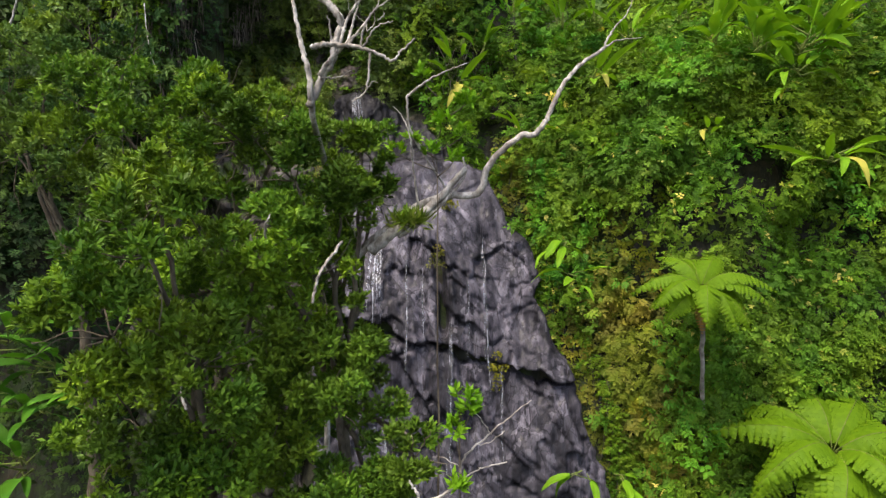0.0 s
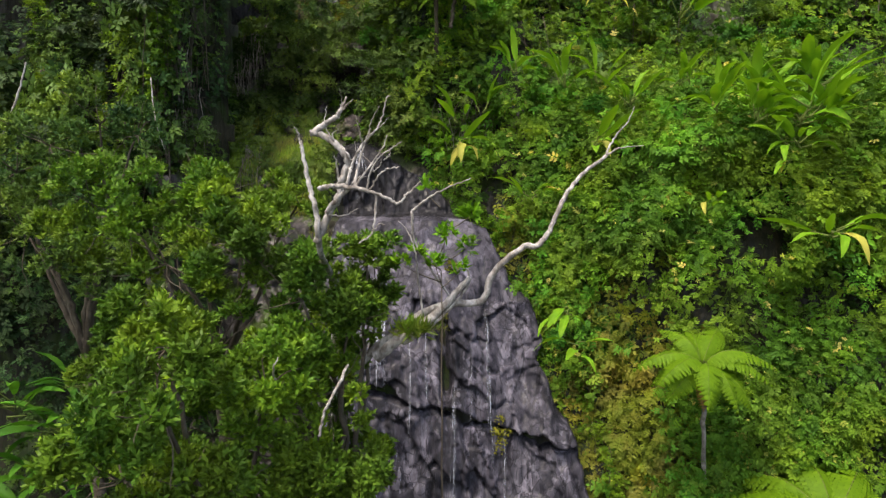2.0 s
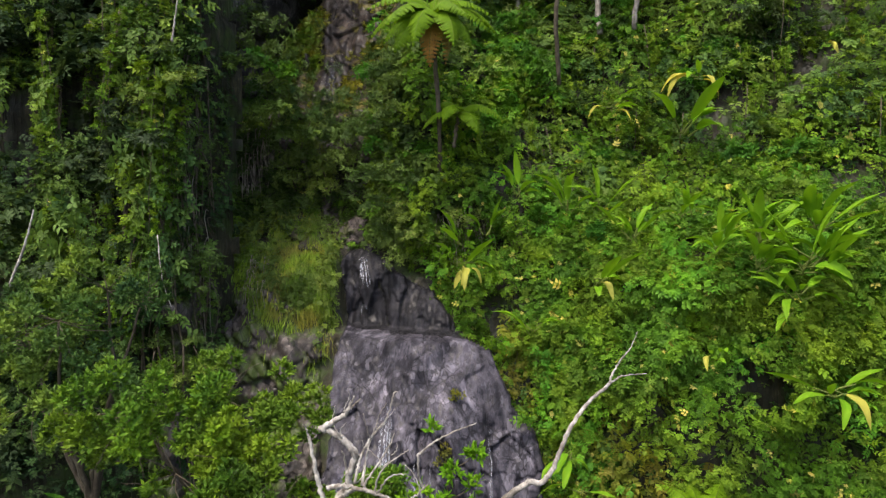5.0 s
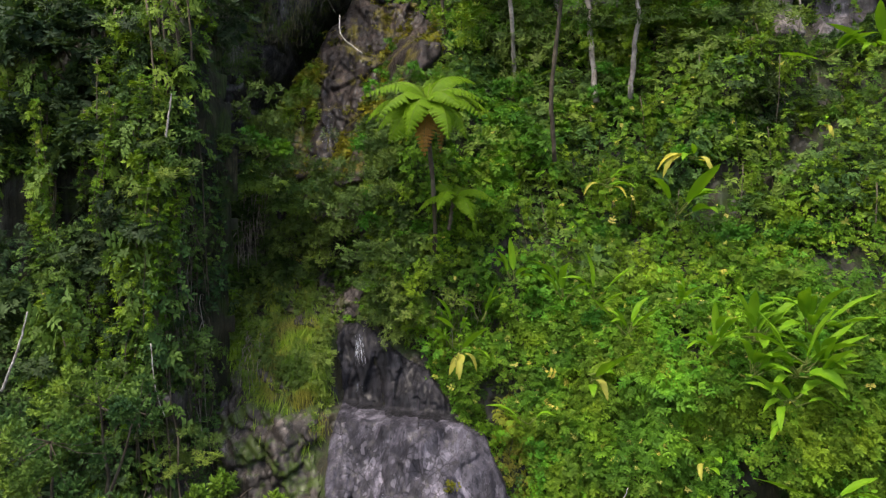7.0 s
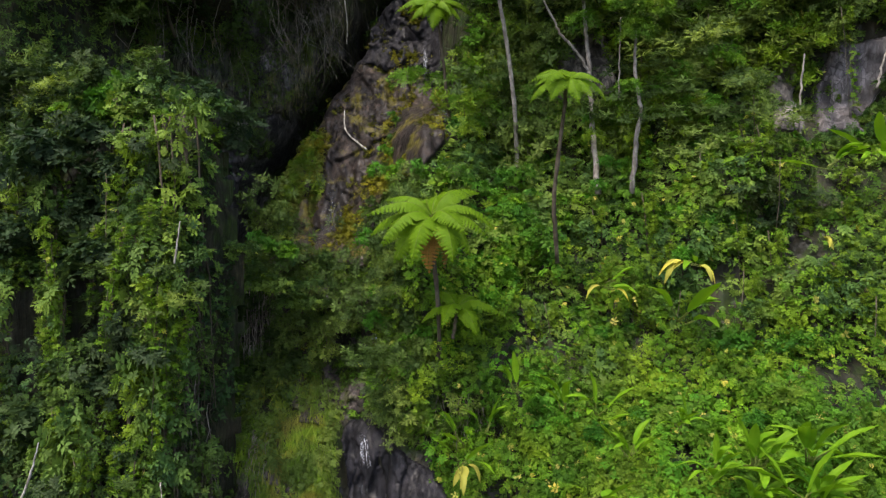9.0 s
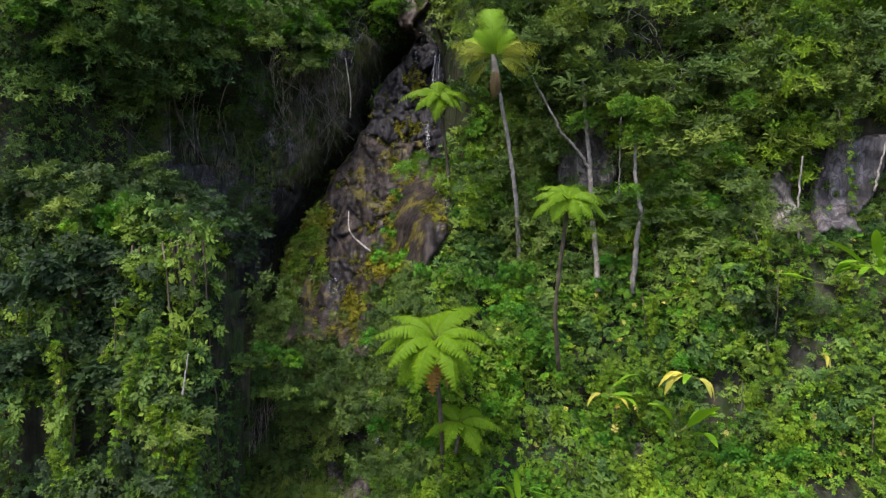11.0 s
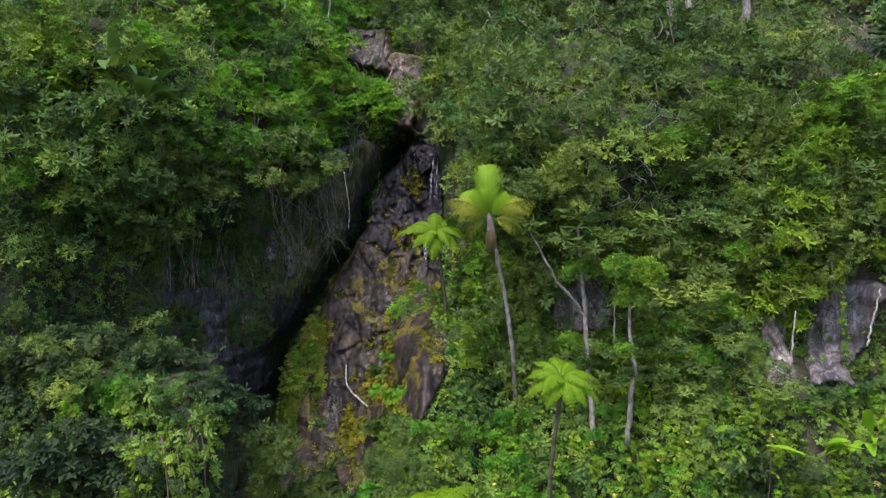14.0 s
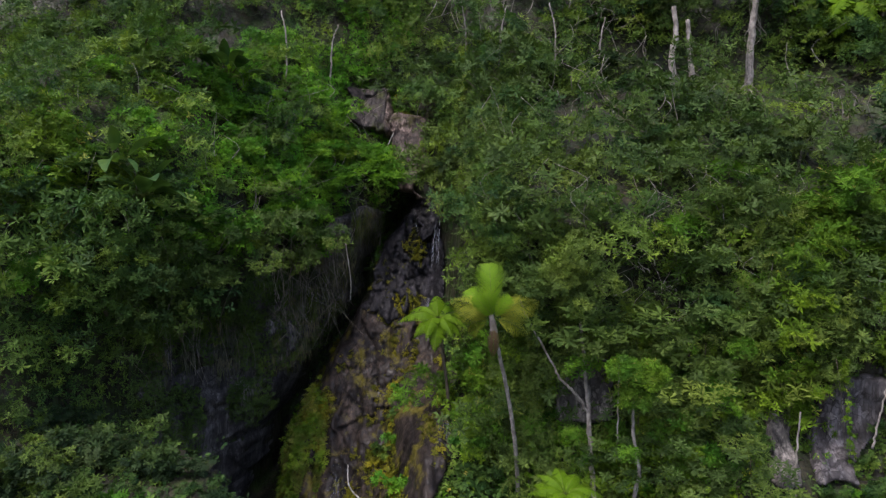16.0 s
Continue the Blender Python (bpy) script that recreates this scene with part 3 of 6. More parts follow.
def thing(name, place, label, category, group="", kind=""):
    return tagged(_at(new(name), place), label, category, group, kind)


def _at(ob, place):
    ob.location = place
    return ob


def part(name, me, parent, label=""):
    """A mesh whose vertices are in the world, set under its thing."""
    ob = new(name, me)
    ob.parent = parent
    off = parent.matrix_basis.translation if parent.parent is None else parent.parent.matrix_basis.translation
    if parent.parent is None:
        ob.matrix_parent_inverse = Matrix.Translation(-off)
    if label:
        ob["label"] = label
    return ob


def single(name, me, label, category, group="", kind=""):
    return tagged(new(name, me), label, category, group, kind)


def grid_of(f, box, step=0.09):
    """A function of place worked out once on a grid, and read from it between the knots."""
    ux = np.arange(box[0] - 1, box[1] + 1, step)
    uz = np.arange(box[2] - 1, box[3] + 1, step)
    G = f(*np.meshgrid(ux, uz))

    def read(x, z):
        a = np.clip((x - ux[0]) / step, 0, len(ux) - 1.001)
        b = np.clip((z - uz[0]) / step, 0, len(uz) - 1.001)
        i, j = a.astype(int), b.astype(int)
        u, v = a - i, b - j
        return (G[j, i] * (1 - u) + G[j, i + 1] * u) * (1 - v) + (G[j + 1, i] * (1 - u) + G[j + 1, i + 1] * u) * v

    return read


lie_spur = grid_of(buttress, (-30, -3, 0, 30), 0.13)
lie = grid_of(depth, (-30, 30, 0, 58), 0.13)
bare_at = grid_of(bare, (-30, 30, 0, 58), 0.1)


# ---------------------------------------------------------------- ground and cliff
def sheet(name, X, Y, Z, keep, material, smooth_shade=True):
    h, w = X.shape
    i, j = np.meshgrid(np.arange(h - 1), np.arange(w - 1), indexing="ij")
    q = np.stack([i * w + j, i * w + j + 1, (i + 1) * w + j + 1, (i + 1) * w + j], -1).reshape(-1, 4)
    if keep is not None:
        q = q[(keep.ravel()[q].sum(1) >= 2)]
    used = np.unique(q)
    idx = np.zeros(h * w, int)
    idx[used] = np.arange(len(used))
    V = np.stack([X, Y, Z], -1).reshape(-1, 3)[used]
    return mesh_from(name, V, idx[q].ravel(), np.full(len(q), 4), material, smooth_shade)


gx, gy = np.meshgrid(np.linspace(-1, 1, 61), np.linspace(-1, 1, 61), indexing="ij")
gx, gy = 1800 * np.sign(gx) * np.abs(gx) ** 3, 1800 * np.sign(gy) * np.abs(gy) ** 3
single("ground", sheet("ground", gx, gy, -0.3 + 0.5 * fbm(gx * 0.2, gy * 0.2, 4), None, M_SOIL), "damp dark soil at the foot of the cliff", "ground", kind="structure")

xs = np.concatenate([np.arange(-40, -22, 1.0), np.arange(-22, 24.01, 0.32), np.arange(23, 41, 1.0)])
zs = np.concatenate([np.arange(-1, 54, 0.32), np.arange(54, 71, 0.6)])
CZ, CX = np.meshgrid(zs, xs, indexing="ij")
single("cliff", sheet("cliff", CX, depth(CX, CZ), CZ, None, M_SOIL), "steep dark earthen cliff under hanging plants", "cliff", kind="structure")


sx, sz = np.meshgrid(np.concatenate([np.arange(-40, -24, 1.0), np.arange(-24, -4.9, 0.2)]), np.arange(-1, 29.3, 0.2))
spur_y = np.minimum(buttress(sx, sz), blend(BUTTRESS, sx, sz) + 2.2)
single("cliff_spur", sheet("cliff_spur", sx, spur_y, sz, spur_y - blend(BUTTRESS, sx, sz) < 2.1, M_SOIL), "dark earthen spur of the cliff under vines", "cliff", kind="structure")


def facets(x, z, seed):
    """Flat tilted plates, each with its own height and slope, with a dark joint round it."""
    i, j = np.floor(x), np.floor(z)
    best, second = np.full(x.shape, 9.0), np.full(x.shape, 9.0)
    lift = np.zeros(x.shape)
    for a in (-1, 0, 1):
        for b in (-1, 0, 1):
            ci, cj = i + a, j + b
            dx, dz = x - ci - hash2(ci, cj, seed), z - cj - hash2(ci, cj, seed + 5)
            d = np.abs(dx) + np.abs(dz) * 0.8
            plate = (hash2(ci, cj, seed + 9) - 0.5) + dx * (hash2(ci, cj, seed + 11) - 0.5) * 0.9 + dz * (hash2(ci, cj, seed + 13) - 0.35) * 0.9
            near = d < best
            second = np.where(near, best, np.minimum(second, d))
            lift = np.where(near, plate, lift)
            best = np.where(near, d, best)
    return lift, 1 - smooth(0.0, 0.09, second - best)


def creased(x, z, seed, octaves=4):
    """Sharp crests and hollows, as broken rock has."""
    out, amp, tot = 0.0, 1.0, 0.0
    for k in range(octaves):
        out = out + amp * np.abs(2 * vnoise(x * 2.1 ** k, z * 1.9 ** k, seed + 7 * k) - 1)
        tot, amp = tot + amp, amp * 0.55
    return out / tot


def rock_relief(x, z, seed, block=1.0, amp=0.5, lean=0.42):
    """Broken, jointed rock: slanting crests and steps, flat plates, upright water-worn ribs and cracks."""
    w = 0.4 * (fbm(x * 0.5, z * 0.5, seed, 2) - 0.5)
    c, s = math.cos(lean), math.sin(lean)
    u, v = (x * c + z * s) / (0.95 * block) + w, (z * c - x * s) / (1.7 * block) + w
    p1, j1 = facets(u, v, seed)
    p2, j2 = facets(u * 2.3 + 0.7 * v, v * 2.0, seed + 20)
    p3, j3 = facets(u * 5.2, v * 4.4 + 0.5 * u, seed + 40)
    ledge = ((v * 1.3 + 0.6 * w + 0.25 * p1) % 1.0)
    step = -0.5 * smooth(0.0, 0.85, ledge) * (1 - smooth(0.85, 0.95, ledge))
    ribs = creased(x * 2.2 + w, z * 0.16, seed + 35, 3)
    return amp * (0.85 * p1 + 0.42 * p2 + 0.2 * p3 + 0.22 * j1 + 0.12 * j2 + 0.05 * j3 + 0.45 * step + 0.4 * (ribs - 0.5))


def notches(x, z):
    """The long slanting overhang and the upright crack in the lower rock."""
    line = np.interp(x, [-4, -1.6, 0.2, 2.8, 5], [7.4, 7.0, 6.4, 5.6, 5.2]) + wob(x, z, 0.3, 1.6, 27)
    d = z - line
    half = np.interp(x, [-2, 0, 2.8, 3.6], [0.10, 0.13, 0.24, 0.1]) * (0.15 + 1.7 * smooth(0.3, 0.7, fbm(x * 1.7, z * 0.4, 30, 3)))
    slot = smooth(-half - 0.08, -half + 0.05, d) * (1 - smooth(half - 0.04, half + 0.02, d))
    up = np.abs(x - np.interp(z, [6.5, 9.5], [0.1, -0.25]) + wob(x, z, 0.15, 1.5, 28))
    crack = (1 - smooth(0.04, 0.2, up)) * smooth(6.4, 6.9, z) * (1 - smooth(9.0, 9.8, z))
    lip = 0.25 * smooth(0, 0.1, d) * (1 - smooth(0.1, 1.6, d))
    return 0.75 * slot + 0.5 * crack - lip


def rock_face(name, mask, x0, x1, z0, z1, step, material, label, seed, proud=0.3, block=1.0, amp=0.5, group="bare rock faces", form=depth, lean=0.42):
    X, Z = np.meshgrid(np.arange(x0, x1, step), np.arange(z0, z1, step))
    m = mask(X, Z)
    calm = 1 - 0.65 * smooth(9.2, 10.8, Z) if mask is low_slab else 1.0
    Y = form(X, Z) - proud * smooth(0.05, 0.6, m) + calm * rock_relief(X, Z, seed, block, amp, lean) + (notches(X, Z) if mask is low_slab else 0) + (0.4 + proud) * (1 - smooth(0.0, 0.35, m))
    return single(name, sheet(name, X, Y, Z, m > 0.02, material, False), label, "rock", group, "structure")


def low_slab(x, z):
    return rock_low(x, z) * (1 - smooth(11.9, 12.0, z + 0.02 * x + wob(x, z, 0.06, 1.0, 22)))


def low_step(x, z):
    return rock_low(x, z) * smooth(11.7, 11.85, z + 0.02 * x + wob(x, z, 0.06, 1.0, 22))


rock_face("rock_face", low_slab, -4.6, 5.6, -0.5, 13.4, 0.055, M_WET, "wet dark grey fractured rock under the lower waterfall", 71, 0.35, 1.25, 0.36)
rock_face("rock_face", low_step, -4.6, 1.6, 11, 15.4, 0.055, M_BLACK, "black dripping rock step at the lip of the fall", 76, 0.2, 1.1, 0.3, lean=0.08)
rock_face("rock_face", rock_ledge, -9.6, -3, 1, 19, 0.07, M_LEDGE, "pale streaked rock ledge with hanging grass", 72, 0.3, 1.0, 0.5)
rock_face("rock_face", lambda x, z: rock_high(x, z) * (1 - smooth(29.4, 30.2, z + 0.4 * x + wob(x, z, 1.0, 0.6, 23))), -8.5, 0.5, 18.5, 35, 0.085, M_MOSSY, "ochre mossy rock wall beside the upper waterfall", 73, 0.5, 1.7, 0.55, lean=0.1)
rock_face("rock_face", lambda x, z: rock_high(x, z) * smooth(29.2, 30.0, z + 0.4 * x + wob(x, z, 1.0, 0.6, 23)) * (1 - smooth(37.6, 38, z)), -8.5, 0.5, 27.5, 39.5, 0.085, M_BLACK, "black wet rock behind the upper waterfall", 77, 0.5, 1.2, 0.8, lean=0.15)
rock_face("rock_face", lambda x, z: rock_high(x, z) * smooth(37.6, 38, z) * smooth(-4.3, -4.1, x), -4.6, 0.5, 37, 47, 0.085, M_BLOCK, "pale brown boulder face under the trees", 78, 0.9, 1.3, 0.3, lean=-0.12)
rock_face("rock_face", lambda x, z: rock_high(x, z) * smooth(37.6, 38, z) * (1 - smooth(-4.2, -4.0, x)), -8, -3.6, 40, 47, 0.085, M_GULLY, "dark brown boulder face under the trees", 84, 0.9, 1.3, 0.3, lean=0.1)
rock_face("rock_face", rock_cave, -16, -2, 16, 38, 0.12, M_CAVE, "rock under the overhang, shade put into its dark colour", 74, 0.3, 1.2, 0.9, lean=0.05)
rock_face("rock_face", lambda x, z: rock_cave(x, z) * smooth(27.5, 29, z + wob(x, z, 0.6, 0.7, 29)) * smooth(-10.4, -9.6, x), -11.5, -2, 26, 37.5, 0.1, M_ROOTY, "grey root-streaked rock wall below the overhang", 82, 0.5, 0.8, 0.42, lean=0.0)
rock_face("rock_face", rock_gully, -8, -2, 14, 21.5, 0.07, M_GULLY, "brown wet rock in the gully", 83, 0.15, 0.7, 0.4)
rock_face("rock_face", rock_spur, -10, -7, 1, 14.6, 0.08, M_LEDGE, "pale bare rock low on the vine-hung spur", 79, 0.9, 1.2, 0.35, form=buttress)
rock_face("rock_face", rock_right, 12, 20, 24, 31.5, 0.09, M_SLAB, "grey weathered rock slab showing between plants", 75, 0.5, 1.9, 0.16, lean=0.1)
rock_face("rock_face", rock_brown, 3, 17, 23, 32, 0.09, M_ROOTY, "brown weathered rock showing between plants", 81, 0.5, 1.4, 0.18, lean=0.05)


# ---------------------------------------------------------------- the green cover of the cliff
def lumps(x, z, size, tall, seed):
    d, n = cells(x / size, z / (size * tall), seed)
    return np.sqrt(np.clip(1 - (d / 0.78) ** 2, 0, 1)) * (0.45 + 0.55 * n)


def cover(name, n, box, where, material, label, size=(0.10, 0.17), thick=0.8, tall=1.3, lump=1.5, gaps=0.35, seed=0, category="foliage", form=None, droop=0.5, wide=0.8, lie=lie, far=False, on_rock=False):
    """Leafy shoots over a stretch of cliff: hung on lumps and folds, with gaps between."""
    rng = np.random.default_rng(seed)
    if form is None:
        n, size, wide = (int(n / 3.2), (1.5 * size[0], 2.5 * size[1]), 1.0) if far else (n // 4, (1.55 * size[0], 2.25 * size[1]), 1.0)
    x, z = rng.uniform(box[0], box[1], 4 * n), rng.uniform(box[2], box[3], 4 * n)
    e = 0.25
    chance = grid_of(where, box)(x, z)
    pick = np.nonzero(rng.uniform(size=len(x)) < chance)[0]
    x, z = x[pick], z[pick]
    sl = np.hypot((lie(x + e, z) - lie(x - e, z)) / (2 * e), (lie(x, z + e) - lie(x, z - e)) / (2 * e))
    bulge = grid_of(lambda u, v: 0.75 * lumps(u, v, lump * 1.5, tall, seed + 1) + 0.42 * lumps(u, v, lump * 0.6, tall, seed + 2) + 0.14 * lumps(u, v, lump * 0.27, 1.0, seed + 3), box)
    hole = grid_of(lambda u, v: smooth(gaps - 0.10, gaps + 0.06, fbm(u * 0.9 / lump, v * 0.6 / lump, seed + 6, 4)), box)
    w = np.clip(np.sqrt(1 + sl ** 2), 1, 3.5) / 2.2 * hole(x, z) * (0.12 + 0.88 * smooth(0.12, 0.5, bulge(x, z)))
    pick = np.nonzero(rng.uniform(size=len(x)) < w)[0][:n]
    x, z = x[pick], z[pick]

    beside = grid_of(lambda u, v: np.maximum.reduce([bare_at(u + a, v + b) for a, b in ((0, 0), (0.8, 0), (-0.8, 0), (0, 0.8), (0, -0.8))]), box, 0.2)

    def skin(x, z):
        return lie(x, z) - 1.25 * thick * bulge(x, z) * (1 if on_rock else 1 - 0.85 * smooth(0.1, 0.9, beside(x, z))) + 0.15

    y = skin(x, z)
    h = 0.12
    nrm = unit(np.stack([(skin(x + h, z) - y) / h, np.full(len(x), -1.0), (skin(x, z + h) - y) / h], -1))
    deep = rng.beta(1.0, 3.0, len(x)) * 0.45
    P = np.stack([x, y, z], -1) - nrm * (deep - 0.12)[:, None] + rng.normal(0, 0.05, (len(x), 3))
    N = unit(0.9 * nrm + np.array([0, -0.2, 0.5]) + rng.normal(0, 0.27, (len(x), 3)))
    A = unit(nrm * 0.5 + np.array([0, -0.2, -droop]) + rng.normal(0, 0.7, (len(x), 3)))
    L = rng.uniform(size[0], size[1], len(x)) * rng.uniform(0.8, 1.3, len(x))
    W = L * wide * rng.uniform(0.8, 1.15, len(x))
    me = leaves(name, P, A, N, L, W, material, form) if form else sprigs(name, P, A, N, L, W, material, seed, FAR_SPRIGS if far else None)
    return single(name, me, label, category, "cliff foliage", "stuff")


def green(x, z):
    return 1 - smooth(0.15, 0.6, bare_at(x, z))


def bank(x, z):
    """The right-hand bank below the first terrace."""
    return green(x, z) * smooth(-0.5, 0.8, x - np.interp(z, [0, 10, 13, 17], [2.5, 1.2, -0.6, -2.0])) * (1 - smooth(16.0, 17.6, z + wob(x, z, 1.0, 0.4, 91)))


def dry_patch(x, z):
    a = 1.1 * np.exp(-(((x - 4.7) / 1.5) ** 2 + ((z - 5.6) / 3.0) ** 2)) + np.exp(-(((x - 2.2) / 0.5) ** 2 + ((z - 11.0) / 1.2) ** 2)) + 0.8 * np.exp(-(((x - 16) / 1.5) ** 2 + ((z - 30.5) / 1.2) ** 2))
    return np.clip(a * 1.3, 0, 1)


# Dark leaf layers whose colour stands in for shade in the cover's gaps.
cover("undergrowth", 22000, (-2, 19, -0.5, 30), lambda x, z: green(x, z) * smooth(-2.2, -1.0, x) * (1 - 0.7 * smooth(24, 28, z)) * (1 - 0.7 * dry_patch(x, z)), M_DARK, "undergrowth deep in the creeper, coloured dark for the shade there", (0.12, 0.22), 0.25, 1.5, 1.2, 0.0, 121)
cover("undergrowth", 9000, (-2, 19, 22, 31), lambda x, z: green(x, z), M_DARK, "undergrowth on the terrace edge, coloured dark for the shade there", (0.12, 0.22), 0.3, 1.5, 1.2, 0.0, 124)
cover("undergrowth", 18000, (-26, 26, 21, 55), lambda x, z: green(x, z) * smooth(26, 27, z + 5.5 * (1 - smooth(-13.4, -12.4, x))), M_SHADE, "undergrowth deep in the scrub, coloured dark for the shade there", (0.16, 0.3), 0.3, 1.5, 1.2, 0.0, 122, far=True)
lower_bank = lambda x, z: bank(x, z) * (1 - dry_patch(x, z))
cover("vine_cover", 190000, (-1.5, 16, -0.5, 18), lower_bank, M_VINE, "bright yellow-green creeper carpeting the bank", (0.065, 0.125), 1.35, 1.4, 1.5, 0.46, 101)
cover("shrub_cover", 60000, (-1.5, 17, 0, 18), lambda x, z: lower_bank(x, z) * smooth(0.45, 0.53, fbm(x * 0.35, z * 0.3, 77, 3)), M_FRESH, "fresh green leafy creeper clumps on the bank", (0.09, 0.16), 1.3, 1.1, 1.6, 0.40, 102)
cover("dry_cover", 42000, (0.5, 8.5, 0, 13.5), lambda x, z: green(x, z) * dry_patch(x, z), M_DRY, "yellow-brown dry tangle of ferns and twigs", (0.07, 0.16), 0.6, 2.2, 0.7, 0.15, 103, droop=1.0, wide=0.55)
terrace = lambda x, z: green(x, z) * smooth(-2.6, -1.4, x) * smooth(15.6, 17.0, z + wob(x, z, 1.0, 0.4, 91))
cover("vine_cover", 88000, (-3, 20, 15, 32), lambda x, z: terrace(x, z) * (1 - 0.5 * smooth(18, 20, z)) * (1 - 0.4 * smooth(8, 11, x)) * (1 - smooth(24.5, 27.5, z + wob(x, z, 2.0, 0.3, 92))) * (1 - 0.6 * dry_patch(x, z)), M_VINE, "yellow-green vines draped in hanging columns", (0.075, 0.135), 1.3, 3.4, 1.0, 0.51, 104)
cover("shrub_cover", 30000, (-3, 20, 15, 31), lambda x, z: terrace(x, z) * smooth(0.47, 0.56, fbm(x * 0.4, z * 0.35, 79, 3)), M_DARK, "deep green leafy growth on the terrace", (0.12, 0.22), 1.0, 1.5, 1.7, 0.38, 106)
slope = lambda x, z: green(x, z) * smooth(-1.0, 0.6, x + 0.3 * (z - 36)) * smooth(24.5, 27.5, z + wob(x, z, 2.0, 0.3, 92))
cover("scrub_cover", 98000, (-5, 26, 24, 55), lambda x, z: slope(x, z) * (1 - 0.85 * smooth(36, 40, z) * smooth(4, 8, x)), M_OLIVE, "olive green scrub on the upper slope", (0.075, 0.135), 1.8, 1.5, 1.9, 0.50, 107, far=True)
cover("scrub_cover", 52000, (-5, 26, 25, 55), lambda x, z: slope(x, z) * smooth(0.48, 0.56, fbm(x * 0.3, z * 0.25, 83, 3) + 0.12 * smooth(37, 41, z) * smooth(5, 9, x)), M_DARK, "dark green leafy growth on the upper slope", (0.08, 0.14), 1.7, 1.5, 2.2, 0.44, 109, far=True)
def spur_green(x, z):
    top = np.interp(x, [-20, -14, -9, -8.2, -7.6, -6.6], [28.5, 27.5, 26.9, 25.7, 23.1, 21.2])
    return (1 - smooth(0.15, 0.6, rock_spur(x, z))) * (1 - smooth(-7.7, -7.3, x)) * (1 - smooth(top - 0.3, top + 0.4, z))


cover("vine_cover", 84000, (-22, -6, 2, 29), spur_green, M_DARK, "dark green vines draping the shaded cliff", (0.06, 0.11), 1.2, 2.8, 1.3, 0.50, 110, lie=lie_spur)
# Growth among the spur's vines, coloured as if already in shade.
cover("scrub_cover", 30000, (-24, -6, 2, 29), lambda x, z: spur_green(x, z) * smooth(0.40, 0.50, fbm(x * 0.4, z * 0.3, 85, 3)), M_SHADE, "growth on the shaded cliff, shade coloured into its leaves", (0.09, 0.16), 1.1, 1.4, 1.8, 0.38, 112, lie=lie_spur)
upleft = lambda x, z: green(x, z) * (1 - smooth(-4.2, -2.8, x - 0.12 * (z - 38))) * smooth(26.5, 29, z + 5.5 * (1 - smooth(-13.4, -12.4, x)))
cover("scrub_cover", 70000, (-27, 1, 21, 55), upleft, M_DARK, "deep green scrub above the overhang", (0.08, 0.14), 1.7, 1.3, 2.1, 0.46, 113, far=True)
cover("scrub_cover", 20000, (-27, 1, 26, 55), lambda x, z: upleft(x, z) * smooth(0.48, 0.55, fbm(x * 0.3, z * 0.3, 87, 3)), M_SHADE, "dull scrub above the overhang, shade coloured into its leaves", (0.09, 0.16), 1.3, 1.4, 2.0, 0.38, 115, far=True)
cover("scrub_cover", 44000, (-15, 1, 34, 55), lambda x, z: upleft(x, z) * smooth(-14, -11, x) * smooth(0.36, 0.46, fbm(x * 0.35, z * 0.3, 88, 3)), M_FRESH, "fresh green leafy scrub above the overhang", (0.09, 0.16), 1.45, 1.3, 1.6, 0.40, 125, far=True)
gully = lambda x, z: green(x, z) * smooth(-9.6, -9, x) * (1 - smooth(-1.6, -0.6, x)) * smooth(14, 15, z - 0.9 * (1 - smooth(-4.4, -3.4, x))) * (1 - smooth(24.5, 26, z))
cover("scrub_cover", 52000, (-10, 0, 13.5, 27), gully, M_OLIVE, "olive green ferns and scrub in the gully", (0.10, 0.19), 0.7, 1.6, 1.2, 0.38, 116)
cover("scrub_cover", 22000, (-10, 0, 13.5, 27), gully, M_VINE, "yellow-green creeper patches in the gully", (0.09, 0.16), 0.9, 1.6, 1.1, 0.44, 126)
ledge_green = lambda x, z: smooth(-8.4, -7.8, x) * (1 - smooth(-4.2, -3.9, x)) * smooth(10.8, 12.6, z + wob(x, z, 1.8, 0.9, 24)) * (1 - smooth(15.4, 16.4, z))
cover("hanging_grass", 15000, (-8.5, -3.6, 9.5, 18), lambda x, z: ledge_green(x, z) * smooth(0.40, 0.48, fbm(x * 1.3, z * 0.7, 46, 3)), M_GRASS, "long green grass hanging over the rock ledge", (0.3, 0.6), 0.5, 2.0, 0.7, 0.25, 118, "grass", KITE, 3.0, 0.05, on_rock=True)
cover("scrub_cover", 15000, (-8.5, -3.6, 9.5, 18), lambda x, z: ledge_green(x, z) * smooth(0.42, 0.52, fbm(x * 1.2, z * 0.9, 47, 3)), M_OLIVE, "small green ferns and creepers on the rock ledge", (0.07, 0.12), 0.6, 1.8, 0.7, 0.3, 128, on_rock=True)
cover("scrub_cover", 34000, (-15, -5, 22, 37), lambda x, z: smooth(0.1, 0.4, rock_cave(x, z)) * np.maximum(smooth(28.6, 30.6, z + wob(x, z, 2.4, 0.5, 48)) * (1 - smooth(-8.8, -7.8, x + wob(x, z, 0.8, 0.6, 49))), 0.6 * smooth(0.46, 0.54, fbm(x * 1.1, z * 0.3, 45, 3))), M_OLIVE, "dull dark creepers clinging to the rock under the overhang", (0.08, 0.14), 1.0, 2.4, 0.9, 0.33, 127, far=True, on_rock=True)
